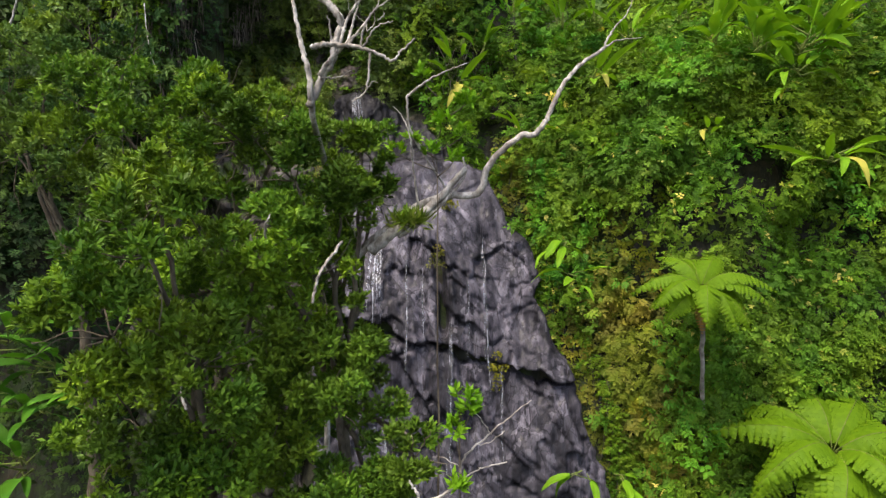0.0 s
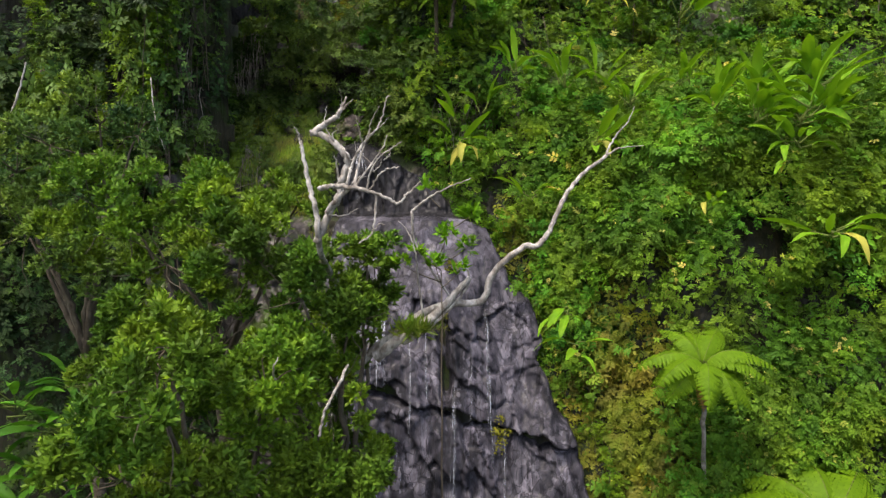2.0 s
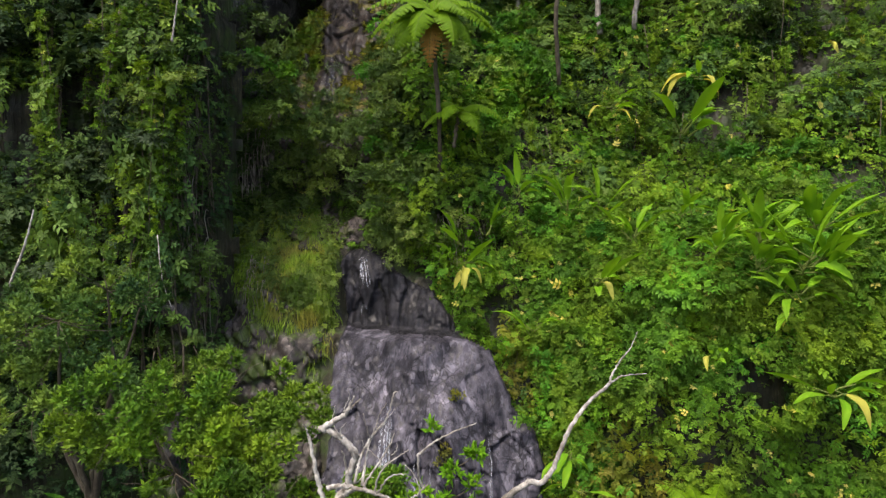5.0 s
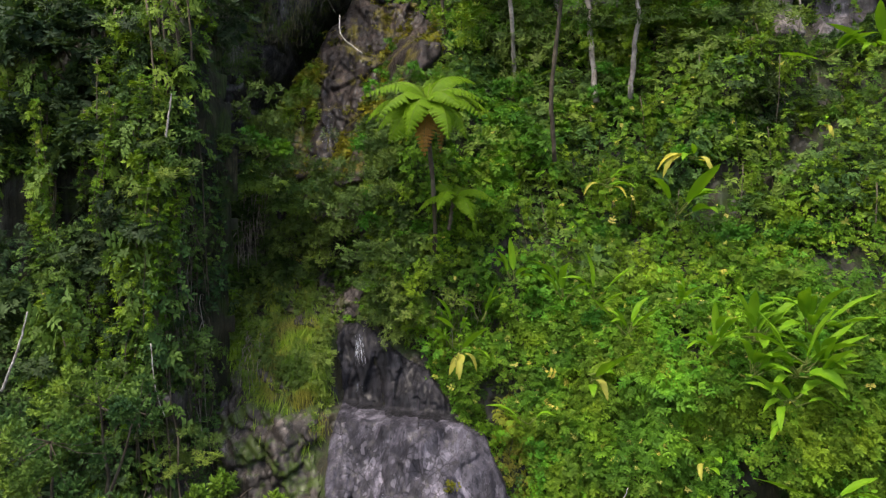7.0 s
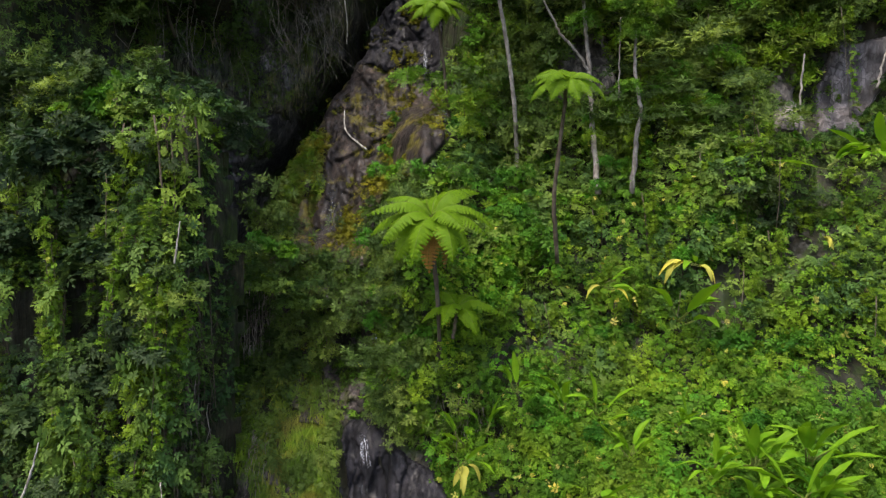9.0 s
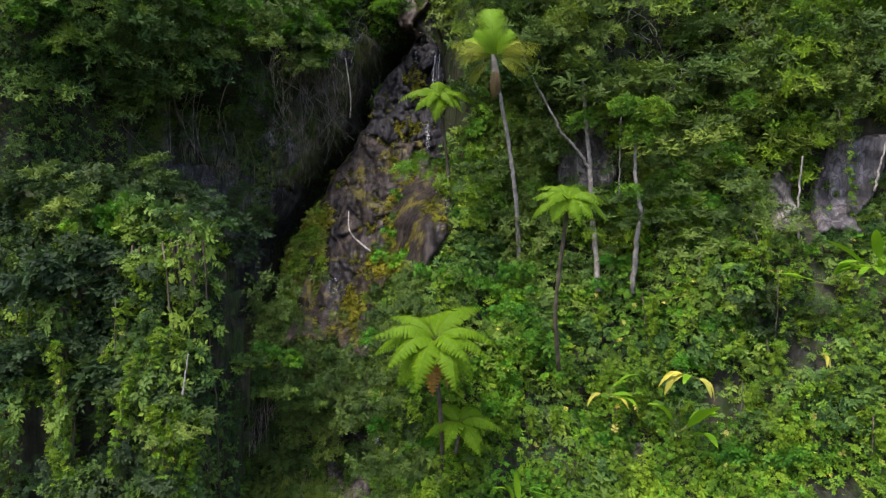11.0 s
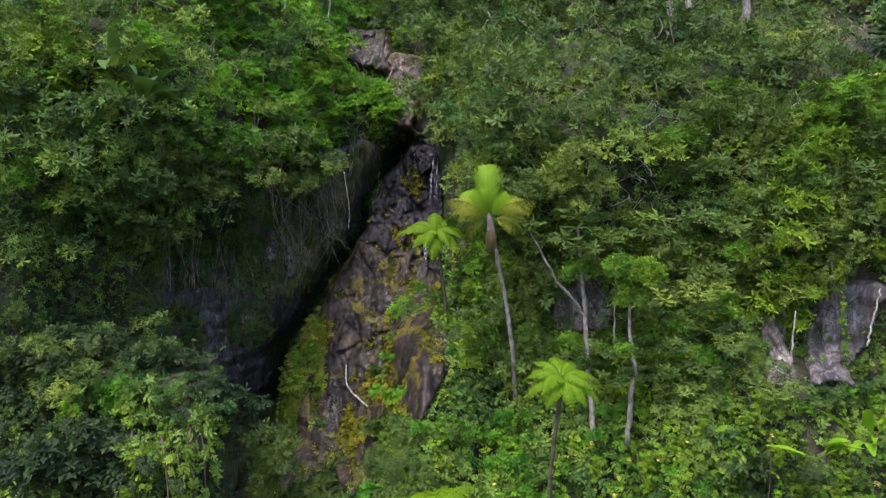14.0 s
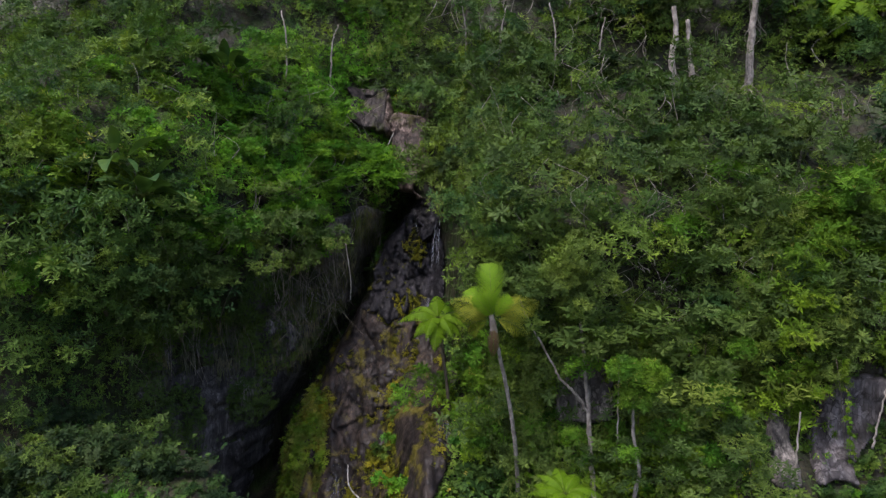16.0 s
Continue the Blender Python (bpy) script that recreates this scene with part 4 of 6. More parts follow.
cover("hanging_moss", 11000, (-13.8, -2.6, 25.5, 37.5), lambda x, z: smooth(0.1, 0.4, rock_cave(x, z)) * smooth(0.42, 0.52, fbm(x * 1.3, z * 0.18, 25, 3)) * smooth(28, 30, z), M_HANG, "grey-green moss and roots hanging from the overhang", (0.3, 0.8), 1.0, 3.2, 0.9, 0.3, 119, "moss", KITE, 4.0, 0.05, on_rock=True)
cover("rock_ferns", 16000, (-9.4, -5.5, 20.5, 28), lambda x, z: smooth(0, 0.4, x - crack_x(z) - 0.5) * (1 - smooth(-6.9, -6.3, x)) * smooth(21, 22, z + wob(x, z, 0.8, 0.7, 34)) * (1 - smooth(26.4, 27.4, z)), M_GRASS, "green moss and small ferns on the rock rib", (0.09, 0.18), 0.6, 1.8, 0.9, 0.25, 123, "ferns", on_rock=True)
cover("rock_moss", 30000, (-8, 0, 20, 36), lambda x, z: smooth(0.4, 0.8, rock_high(x, z)) * smooth(0.5, 0.57, fbm(x * 0.9, z * 0.6, 26, 4)), M_MOSS, "yellow-green moss cushions on the rock wall", (0.08, 0.16), 0.55, 1.3, 0.8, 0.2, 120, "moss", on_rock=True)
M_STALK = bark_material("green_stalk", (0.05, 0.075, 0.012), (0.12, 0.15, 0.03), 0.6)
# ---------------------------------------------------------------- shrubs and vine curtains
def blob_leaves(blobs, n, rng, size, up=0.55, front=None, wide=0.7, squash=0.85):
    """Leaves on the shells of several round clumps."""
    blobs = np.asarray(blobs, float)
    w = blobs[:, 3] ** 2
    k = rng.choice(len(blobs), n, p=w / w.sum())
    d = unit(rng.normal(size=(n, 3)))
    d[:, 2] = np.where(d[:, 2] < -0.35, -d[:, 2], d[:, 2])
    if front is not None:
        flip = d @ np.asarray(front) < -0.25
        d[flip] = d[flip] * np.array([1, -1, 1])
    r = blobs[k, 3] * (1.0 - 0.45 * rng.beta(1, 2.6, n)) * (0.86 + 0.28 * hash2(np.floor(d[:, 0] * 3 + k), np.floor(d[:, 2] * 3), 7))
    P = blobs[k, :3] + d * r[:, None] * np.array([1, 1, squash])
    N = unit(0.8 * d + np.array([0, -0.15, up]) + rng.normal(0, 0.26, (n, 3)))
    A = unit(0.7 * d + np.array([0, 0, -0.25]) + rng.normal(0, 0.6, (n, 3)))
    L = rng.uniform(size[0], size[1], n)
    return P, A, N, L, L * wide


def shrub(seed, material, n=1900, size=(0.13, 0.24), tall=1.0, name="shrub", label="", group="", lumps_n=9):
    rng = np.random.default_rng(seed)
    root = tagged(new(name), label, name, group)
    blobs = [(rng.normal(0, 0.55), rng.normal(0, 0.28), rng.uniform(-0.6, 0.6) * tall, rng.uniform(0.2, 0.42)) for _ in range(lumps_n)]
    far = name == "bush"
    part("foliage", sprigs("foliage", *blob_leaves(blobs, int(n / 3.6) if far else n // 5, rng, (1.7 * size[0], 2.7 * size[1]) if far else (1.6 * size[0], 2.3 * size[1]), front=(0, -1, 0), wide=1.0), material, seed, FAR_SPRIGS if far else None), root)
    limbs = []
    for b in blobs[:1]:
        path = curve_path([(0, 0.5, -0.7 * tall), (b[0] * 0.5, 0.25, b[2] * 0.4 - 0.2), b[:3]], 6, 0.02, seed)
        limbs.append((path, np.linspace(0.035, 0.012, 6)))
    part("stem", tubes("stem", limbs, M_BARK, 4), root)
    return root


def curtain(seed, material, n=1900, height=3.2, label="", group="", slim=1.0):
    rng = np.random.default_rng(seed)
    root = tagged(new("vine_curtain"), label, "vine", group)
    blobs = []
    for k in range(13):
        v = k / 12
        blobs.append((rng.normal(0, 0.16 * slim), rng.normal(0, 0.08), -height * v, rng.uniform(0.2, 0.38) * slim * (1 - 0.35 * v)))
    part("foliage", sprigs("foliage", *blob_leaves(blobs, n // 5, rng, (0.12, 0.25), 0.4, (0, -1, 0), 1.0, 1.1), material, seed), root)
    limbs = []
    for k in range(5 if slim == 1 else 2):
        x = rng.normal(0, 0.2 * slim)
        limbs.append((curve_path([(x, 0.1, 0.2), (x + rng.normal(0, 0.08), 0, -height * 0.5), (x + rng.normal(0, 0.1), 0.02, -height - rng.uniform(0, 0.5))], 10, 0.02, seed + k), np.linspace(0.02, 0.008, 10)))
    part("stem", tubes("stem", limbs, M_BARK, 4), root)
    return root


def clear_of_rock(f):
    return lambda x, z: f(x, z) * (1 - smooth(0.02, 0.2, np.maximum.reduce([bare_at(x + a, z + b) for a, b in ((0, 0), (0.7, 0), (-0.7, 0), (0, 0.7), (0, -0.7))])))


def scatter(protos, n, box, where, sizes, seed, lift=0.2, gap=0.8, stretch=1.0, lie=lie):
    """Sets copies of a few shrubs about a stretch of cliff, none too near another."""
    rng = np.random.default_rng(seed)
    w = grid_of(clear_of_rock(where) if lie is not lie_spur else where, box, 0.3)
    placed = []
    for _ in range(n * 30):
        if len(placed) >= n:
            break
        x, z = rng.uniform(box[0], box[1]), rng.uniform(box[2], box[3])
        if rng.uniform() > w(np.array([x]), np.array([z]))[0]:
            continue
        s = rng.uniform(*sizes)
        if any(math.hypot(x - a, z - b) < gap * 0.5 * (s + c) for a, b, c in placed):
            continue
        placed.append((x, z, s))
        set_shrub(protos, x, z, s, rng, lift, stretch, lie)


used_shrubs = set()


def set_shrub(protos, x, z, s, rng, lift=0.2, stretch=1.0, lie=lie):
    p = protos[int(rng.integers(len(protos)))]
    y = float(lie(np.array([x]), np.array([z]))[0]) - lift * s
    m = pose(x, y, z, 0, rng.uniform(-12, 12), rng.uniform(-35, 35)) @ Matrix.Diagonal((s * rng.uniform(0.85, 1.2), s, s * rng.uniform(0.85, 1.15) * stretch, 1))
    if p.name in used_shrubs:
        copy_thing(p, m)
    else:
        used_shrubs.add(p.name)
        p.matrix_basis = m


G_SHRUB = "shrubs on the cliff"
sh_fresh = [shrub(200 + k, M_FRESH, 1500, (0.10, 0.18), label="fresh green broad-leaved shrub rooted in the cliff", group=G_SHRUB) for k in range(3)]
sh_vine = [shrub(210 + k, M_VINE, 1600, (0.078, 0.13), label="yellow-green creeper mound hanging on the cliff", group=G_SHRUB) for k in range(3)]
sh_dark = [shrub(220 + k, M_DARK, 1500, (0.095, 0.16), label="deep green leafy shrub rooted in the cliff", group=G_SHRUB) for k in range(3)]
sh_shade = [shrub(230 + k, M_SHADE, 1400, (0.10, 0.17), label="dull green shrub on the cliff, shade coloured into its leaves", group=G_SHRUB) for k in range(2)]
sh_olive = [shrub(240 + k, M_OLIVE, 1600, (0.055, 0.096), 1.25, label="olive green scrubby bush on the slope", name="bush", group="bushes on the upper slopes", lumps_n=14) for k in range(3)]
up_dark = [shrub(260 + k, M_DARK, 1600, (0.055, 0.098), label="deep green small-leaved bush on the upper slope", name="bush", group="bushes on the upper slopes", lumps_n=14) for k in range(3)]
up_fresh = [shrub(265 + k, M_FRESH, 1550, (0.06, 0.108), label="fresh green leafy bush on the upper slope", name="bush", group="bushes on the upper slopes", lumps_n=13) for k in range(3)]
up_vine = [shrub(270 + k, M_VINE, 1600, (0.055, 0.096), label="light yellow-green bush on the upper slope", name="bush", group="bushes on the upper slopes", lumps_n=14) for k in range(2)]
cu_vine = [curtain(250 + k, M_VINE, 1500, label="yellow-green vine curtain trailing down the cliff", group="vine curtains") for k in range(2)]
cu_thin = [curtain(258 + k, M_VINE, 1100, 4.2, "narrow leafy vine column hanging before the cliff", "vine curtains", 0.55) for k in range(2)]
cu_dark = [curtain(255 + k, M_DARK, 1400, label="dark green vine curtain trailing down the cliff", group="vine curtains") for k in range(2)]

scatter(sh_vine, 24, (2, 15, 2, 16.5), lower_bank, (0.6, 1.2), 301, 0.15)
scatter(sh_fresh, 16, (0, 14, 7, 17.5), lambda x, z: bank(x, z) * smooth(0.45, 0.6, fbm(x * 0.35, z * 0.3, 77, 3) + 0.1 * smooth(10, 15, z)), (0.6, 1.1), 302, 0.2)
scatter(sh_dark, 10, (4, 15, 2, 16.5), lower_bank, (0.5, 0.9), 303, 0.1)
scatter(sh_fresh, 34, (-2.2, 12, 17, 26.5), terrace, (0.7, 1.3), 304, 0.25)
scatter(sh_dark, 16, (2, 18, 18, 29), terrace, (0.7, 1.4), 305, 0.2)
scatter(cu_vine, 26, (2, 18, 17, 29), terrace, (0.7, 1.2), 306, 0.5, 0.7)
scatter(cu_thin, 48, (1, 18, 19, 28.5), terrace, (0.7, 1.2), 330, 1.3, 0.4)
scatter(cu_thin, 26, (-18, -7.9, 13, 26), spur_green, (0.7, 1.2), 332, 1.2, 0.5, lie=lie_spur)
scatter(cu_thin, 10, (5, 16, 28, 33), slope, (0.8, 1.2), 331, 1.5, 0.6)
scatter(sh_olive, 26, (0, 20, 29, 40), slope, (1.0, 2.0), 307, 0.6, 0.62)
scatter(up_vine, 8, (12, 21, 29, 38), slope, (1.1, 2.0), 308, 0.6, 0.62)
scatter(up_dark, 16, (0, 20, 29, 41), slope, (0.9, 1.8), 309, 0.6, 0.62)
scatter(sh_olive, 9, (-1, 26, 40, 53), slope, (1.1, 2.2), 310, 0.6, 0.62)
scatter(up_dark, 30, (-1, 26, 39, 53), slope, (1.1, 2.1), 311, 0.6, 0.62)
scatter(sh_shade, 12, (-1, 26, 38, 53), slope, (0.9, 1.7), 312, 0.6, 0.62)
scatter(sh_olive, 12, (0, 10, 24.8, 31), slope, (0.8, 1.4), 326, 0.6, 0.6)
scatter(up_fresh, 18, (0, 12, 25, 32), slope, (0.8, 1.4), 327, 0.6, 0.6)
scatter(up_vine, 14, (0.5, 9, 24.5, 31.5), lambda x, z: np.maximum(slope(x, z), terrace(x, z)), (0.8, 1.3), 333, 0.8, 0.6)
scatter(sh_fresh, 8, (0.5, 8, 21, 26), terrace, (0.7, 1.1), 334, 0.9, 0.6)
scatter(up_fresh, 22, (-13, -2.5, 34.5, 44), upleft, (1.0, 1.7), 328, 0.7, 0.6)
scatter(up_vine, 8, (-18, -3, 35, 48), upleft, (0.9, 1.5), 329, 0.7, 0.6)
scatter(up_vine, 10, (14.5, 21, 31.5, 38.5), slope, (1.1, 1.9), 325, 0.45, 0.5)
leftwall = spur_green
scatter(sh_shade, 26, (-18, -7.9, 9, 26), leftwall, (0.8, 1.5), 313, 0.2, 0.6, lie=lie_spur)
scatter(sh_dark, 20, (-18, -7.9, 9, 26.5), leftwall, (0.7, 1.3), 314, 0.25, 0.6, lie=lie_spur)
scatter(cu_vine, 13, (-16, -7.9, 14, 26), leftwall, (0.8, 1.4), 315, 0.6, 0.6, 1.2, lie=lie_spur)
scatter(cu_dark, 18, (-18, -7.9, 14, 26), leftwall, (0.9, 1.5), 316, 0.6, 0.6, 1.2, lie=lie_spur)
scatter(sh_dark, 9, (-16, -7.9, 20, 26.2), leftwall, (0.7, 1.2), 317, 0.3, 0.7, lie=lie_spur)
scatter(up_dark, 14, (-22, -9, 32.5, 46), upleft, (1.1, 2.0), 318, 0.6, 0.62)
scatter(up_fresh, 18, (-22, -4, 33, 50), upleft, (0.9, 1.8), 319, 0.6, 0.62)
scatter(up_dark, 12, (-24, -12, 31, 46), upleft, (1.0, 1.8), 320, 0.6, 0.62)
scatter(up_dark, 13, (-26, -2, 45, 54), upleft, (1.2, 2.2), 321, 0.6, 0.62)
scatter(sh_olive, 7, (-15, -10.5, 32.0, 35.0), lambda x, z: upleft(x, z), (0.8, 1.2), 322, 0.6, 0.5)
scatter(sh_olive, 14, (-6.5, -1, 15, 21), gully, (0.5, 0.9), 323, 0.2, 0.6)
scatter(sh_olive, 8, (-6.5, -1, 15, 24), gully, (0.5, 0.9), 324, 0.2, 0.6)
for x, z, s, kind in ((-2.6, 27.2, 0.9, sh_fresh), (-2.2, 24.2, 0.9, sh_fresh), (-3.1, 22.6, 0.9, sh_dark), (-2.7, 25.4, 1.0, sh_fresh), (-0.9, 23.9, 1.1, sh_fresh), (-2.9, 26.3, 0.9, sh_dark), (1.2, 27.0, 1.2, sh_dark), (0.8, 25.2, 1.1, sh_dark), (2.0, 23.0, 1.3, sh_fresh), (3.6, 22.2, 1.2, sh_fresh), (11.6, 23.2, 1.2, sh_shade), (12.4, 22.2, 1.0, sh_shade), (17.0, 25.4, 1.3, sh_dark), (-3.2, 24.6, 0.8, sh_dark), (1.5, 18.6, 1.1, sh_fresh), (1.8, 20.0, 1.2, sh_fresh)):
    set_shrub(kind, x, z, s, np.random.default_rng(int(z * 100)), 0.5)
for z in np.arange(3.2, 12.2, 0.62):
    set_shrub(cu_vine, float(np.interp(z, [0, 3.5, 7, 9.7, 11.8, 12.3], [4.8, 4.3, 3.3, 2.4, 1.7, 0.9])) + 0.55, float(z) + 0.6, 0.55, np.random.default_rng(int(z * 50)), 0.9, 0.7)
for x, z, s, kind in ((-2.4, 15.4, 0.5, sh_dark), (-1.5, 15.2, 0.6, sh_olive), (-0.6, 15.0, 0.55, sh_dark), (0.5, 14.6, 0.5, sh_olive)):
    set_shrub(kind, x, z, s, np.random.default_rng(int(z * 130 + x * 7)), 0.8)
for x, z, s, kind in ((-8.4, 25.6, 1.1, sh_dark), (-9.6, 26.0, 1.0, sh_dark), (-11.5, 25.6, 1.2, sh_fresh), (-7.5, 21.2, 0.8, sh_dark), (-13.5, 26.0, 1.2, sh_fresh)):
    set_shrub(kind, x, z, s, np.random.default_rng(int(z * 100)), 0.4, lie=lie_spur)
edge_rng = np.random.default_rng(777)
for x, z, s, kind in ((12.6, 25.1, 0.7, sh_dark), (13.5, 25.0, 0.6, sh_fresh), (14.4, 25.1, 0.7, sh_dark), (15.3, 25.2, 0.7, sh_dark), (16.2, 25.3, 0.7, sh_fresh), (17.0, 26.3, 0.6, sh_dark), (17.9, 27.6, 0.6, sh_dark), (14.6, 29.9, 0.7, sh_olive), (16.4, 30.2, 0.7, sh_olive), (13.6, 30.0, 0.6, sh_dark)):
    set_shrub(kind, x, z, s, edge_rng, 0.9)
for k, x in enumerate(np.arange(-11.2, -6.6, 0.6)):
    set_shrub((sh_dark, sh_fresh, sh_olive)[k % 3], float(x), 36.2 - 0.8 * (k % 2) + edge_rng.uniform(-0.5, 0.5), edge_rng.uniform(1.0, 1.35), edge_rng, 2.0)
for k, z in enumerate(np.arange(11.5, 22.5, 0.95)):
    set_shrub((sh_olive, cu_thin, sh_dark)[k % 3], -8.6 - 0.5 * (k % 2), float(z) + (1.5 if k % 3 == 1 else 0), 0.6, edge_rng, 1.2, lie=lie_spur)
for k, x in enumerate(np.arange(-20, -8.2, 0.62)):
    set_shrub((sh_dark, sh_shade, sh_dark, sh_dark, sh_shade)[k % 5], float(x), float(np.interp(x, [-20, -14, -9, -8.2], [28.1, 27.2, 26.6, 25.5])) + edge_rng.uniform(-0.4, 0.3), edge_rng.uniform(0.7, 1.1), edge_rng, 0.1 if k % 2 else -0.9, lie=lie_spur)
for k, x in enumerate(np.arange(-19, -12, 0.6)):
    set_shrub((sh_dark, sh_shade, sh_olive)[k % 3], float(x), 26.9 + edge_rng.uniform(-0.5, 0.5), edge_rng.uniform(0.8, 1.1), edge_rng, 0.7 if k % 2 else 1.2, lie=lie_spur)
for x, y, z, s, kind in ((-6.9, 26.2, 22.3, 0.9, sh_olive), (-6.2, 26.6, 20.6, 0.9, sh_olive), (-5.2, 26.4, 19.6, 0.8, sh_olive), (-4.6, 26.0, 20.4, 0.8, sh_dark), (-3.6, 25.6, 19.2, 0.9, sh_olive), (-4.4, 25.2, 18.0, 0.8, sh_olive), (-5.9, 25.4, 18.2, 0.7, sh_olive), (-6.4, 23.0, 21.2, 1.0, sh_fresh), (-6.5, 23.6, 20.0, 1.1, sh_dark), (-5.6, 24.6, 19.2, 1.0, sh_dark)):
    p = kind[1]
    copy_thing(p, pose(x, y, z, 0, 0, 20) @ Matrix.Scale(s, 4))


# ---------------------------------------------------------------- tree ferns and palm
def toothed(k=5):
    """A fern leaflet: a narrow blade cut into lobes on both sides."""
    V, F = [], []
    for n in range(k):
        a, b = n / k, (n + 1) / k
        w = 0.5 * (1 - 0.75 * (n / k) ** 1.5)
        o = len(V)
        V += [(a, 0, 0.06), (b, 0, 0.04 - 0.25 * b * b), (a + 0.05 + 0.85 / k, w, -0.08 - 0.25 * a), (a + 0.05 + 0.85 / k, -w, -0.08 - 0.25 * a), (a + 0.3 / k, w * 0.9, -0.06 - 0.25 * a), (a + 0.3 / k, -w * 0.9, -0.06 - 0.25 * a)]
        F += [(o, o + 1, o + 2), (o, o + 3, o + 1), (o, o + 2, o + 4), (o, o + 5, o + 3)]
    return np.array(V), np.array(F)


PINNA = toothed(5)
PLAIN = (np.array([(0, 0.3, 0.0), (0.5, 0.5, -0.1), (1, 0, -0.4), (0.5, -0.5, -0.1), (0, -0.3, 0.0), (0.5, 0, 0.15)]), np.array([(0, 5, 1), (5, 2, 1), (4, 3, 5), (5, 3, 2), (0, 4, 5)]))


def frond_mesh(name, length, half, pairs, material, arch=0.55, rise=0.35, lean=0.25, start=0.12, fat=1.25, seed=0, sag=0.25, form=None):
    """A feather leaf along +x: an arched rib with a row of leaflets on either side."""
    rng = np.random.default_rng(seed)
    s = np.linspace(0, 1, 16)
    rib = np.stack([length * s * (1 - 0.12 * s * s), 0.02 * np.sin(s * 5), length * (rise * s - arch * s ** 2.2)], -1)
    V, q, c = tube(rib, np.linspace(0.012, 0.003, 16) * length / 1.8, 4)
    t = np.linspace(start, 0.995, pairs)
    P = np.stack([np.interp(t, s, rib[:, k]) for k in range(3)], -1)
    tan = unit(np.stack([np.interp(t, s, np.gradient(rib[:, k])) for k in range(3)], -1))
    nrm = unit(np.cross(tan, np.array([0, 1.0, 0])))
    nrm *= np.sign(nrm[:, 2:3] + 1e-6)
    prof = np.sin(np.clip((t - start) / (1 - start) * 0.93 + 0.07, 0, 1) ** 0.75 * np.pi) ** 0.6
    L = half * np.clip(prof, 0.12, 1)
    Vs, Fs, off = [], [], 0
    tv, tf = form or PINNA
    for side in (1, -1):
        A = unit(tan * lean + np.array([0, side, 0]) - nrm * sag + rng.normal(0, 0.05, (pairs, 3)))
        S = unit(np.cross(nrm, A))
        N = np.cross(A, S)
        W = length / pairs * fat
        B = P[:, None] + A[:, None] * (tv[None, :, 0] * L[:, None])[..., None] + S[:, None] * (tv[None, :, 1] * W)[..., None] + N[:, None] * (tv[None, :, 2] * W)[..., None]
        Vs.append(B.reshape(-1, 3))
        Fs.append((tf[None] + (np.arange(pairs) * len(tv))[:, None, None] + off).reshape(-1))
        off += pairs * len(tv)
    flat = np.concatenate(Fs)
    stalk = mesh_from("rib", V, np.concatenate([q.ravel(), c.ravel()]), np.concatenate([np.full(len(q), 4), np.full(len(c), 3)]), M_STALK, True)
    return mesh_from(name, np.concatenate(Vs), flat, np.full(len(flat) // 3, 3), material), stalk


def set_leaf(name, pair, root, m, label=""):
    """A leaf under its plant, and its rib or stalk under the leaf."""
    ob, rib = new(name, pair[0]), new(pair[1].name.split(".")[0], pair[1])
    ob.parent, rib.parent = root, ob
    ob.matrix_basis = m
    if label:
        ob["label"] = label
    return ob


FROND = frond_mesh("frond", 1.9, 0.46, 19, M_FERN, 0.8, 0.42, fat=1.45, seed=1, sag=0.3)
FROND_B = frond_mesh("frond", 1.9, 0.44, 18, M_FERN, 1.0, 0.48, fat=1.45, seed=2, sag=0.35)
FROND_DEAD = frond_mesh("frond", 1.2, 0.36, 16, M_RUST, 0.9, 0.1, seed=3, sag=0.2, fat=1.6)


def tree_fern(trunk, size, fronds, label, seed, dead=0, girth=0.07, tip=24, dead_size=0.95):
    rng = np.random.default_rng(seed)
    base, top = trunk[0], trunk[-1]
    root = thing("tree_fern", base, label, "tree fern", "tree ferns")
    part("trunk", tubes("trunk", [(curve_path(trunk, 20, 0.012, seed), np.linspace(girth * 1.3, girth, 20) * (1 + 0.12 * rng.standard_normal(20)))], M_BARK if seed != 402 else M_PALE, 8, 0.06, seed), root)
    centre = Vector(top) - Vector(base)
    for k in range(fronds):
        up = rng.uniform(-4, 14) if k % 2 else rng.uniform(16, 40)
        set_leaf("frond", FROND if k % 2 else FROND_B, root, Matrix.Translation(centre) @ pose(0, 0, 0.05, tip, 0, 0) @ pose(0, 0, 0, 0, 0, 360 * k / fronds + rng.uniform(-12, 12)) @ pose(0, 0, 0, rng.uniform(-14, 14), -up, 0) @ Matrix.Scale(size * rng.uniform(0.86, 1.1), 4))
    for k in range(dead):
        set_leaf("frond", FROND_DEAD, root, Matrix.Translation(centre) @ pose(0, 0, -0.1, 0, 0, -104 + 72 * k + rng.uniform(-6, 6)) @ pose(0.15, 0, 0, 0, 34, 0) @ Matrix.Scale(size * dead_size * rng.uniform(0.95, 1.05), 4), "withered rust-brown frond")
    return root


tree_fern([(-0.31, 22.0, 17.3), (-0.33, 21.3, 18.95), (-0.46, 20.7, 21.05), (-0.5, 20.5, 22.1)], 1.08, 19, "bright green tree fern with two rust-brown dead fronds", 401, 2, 0.06)
tree_fern([(6.84, 16.6, 4.2), (6.61, 16.2, 5.56), (6.22, 15.3, 7.31), (6.0, 14.9, 8.35)], 0.8, 17, "light green tree fern on a slim grey trunk", 402, 1, 0.05, dead_size=0.7)
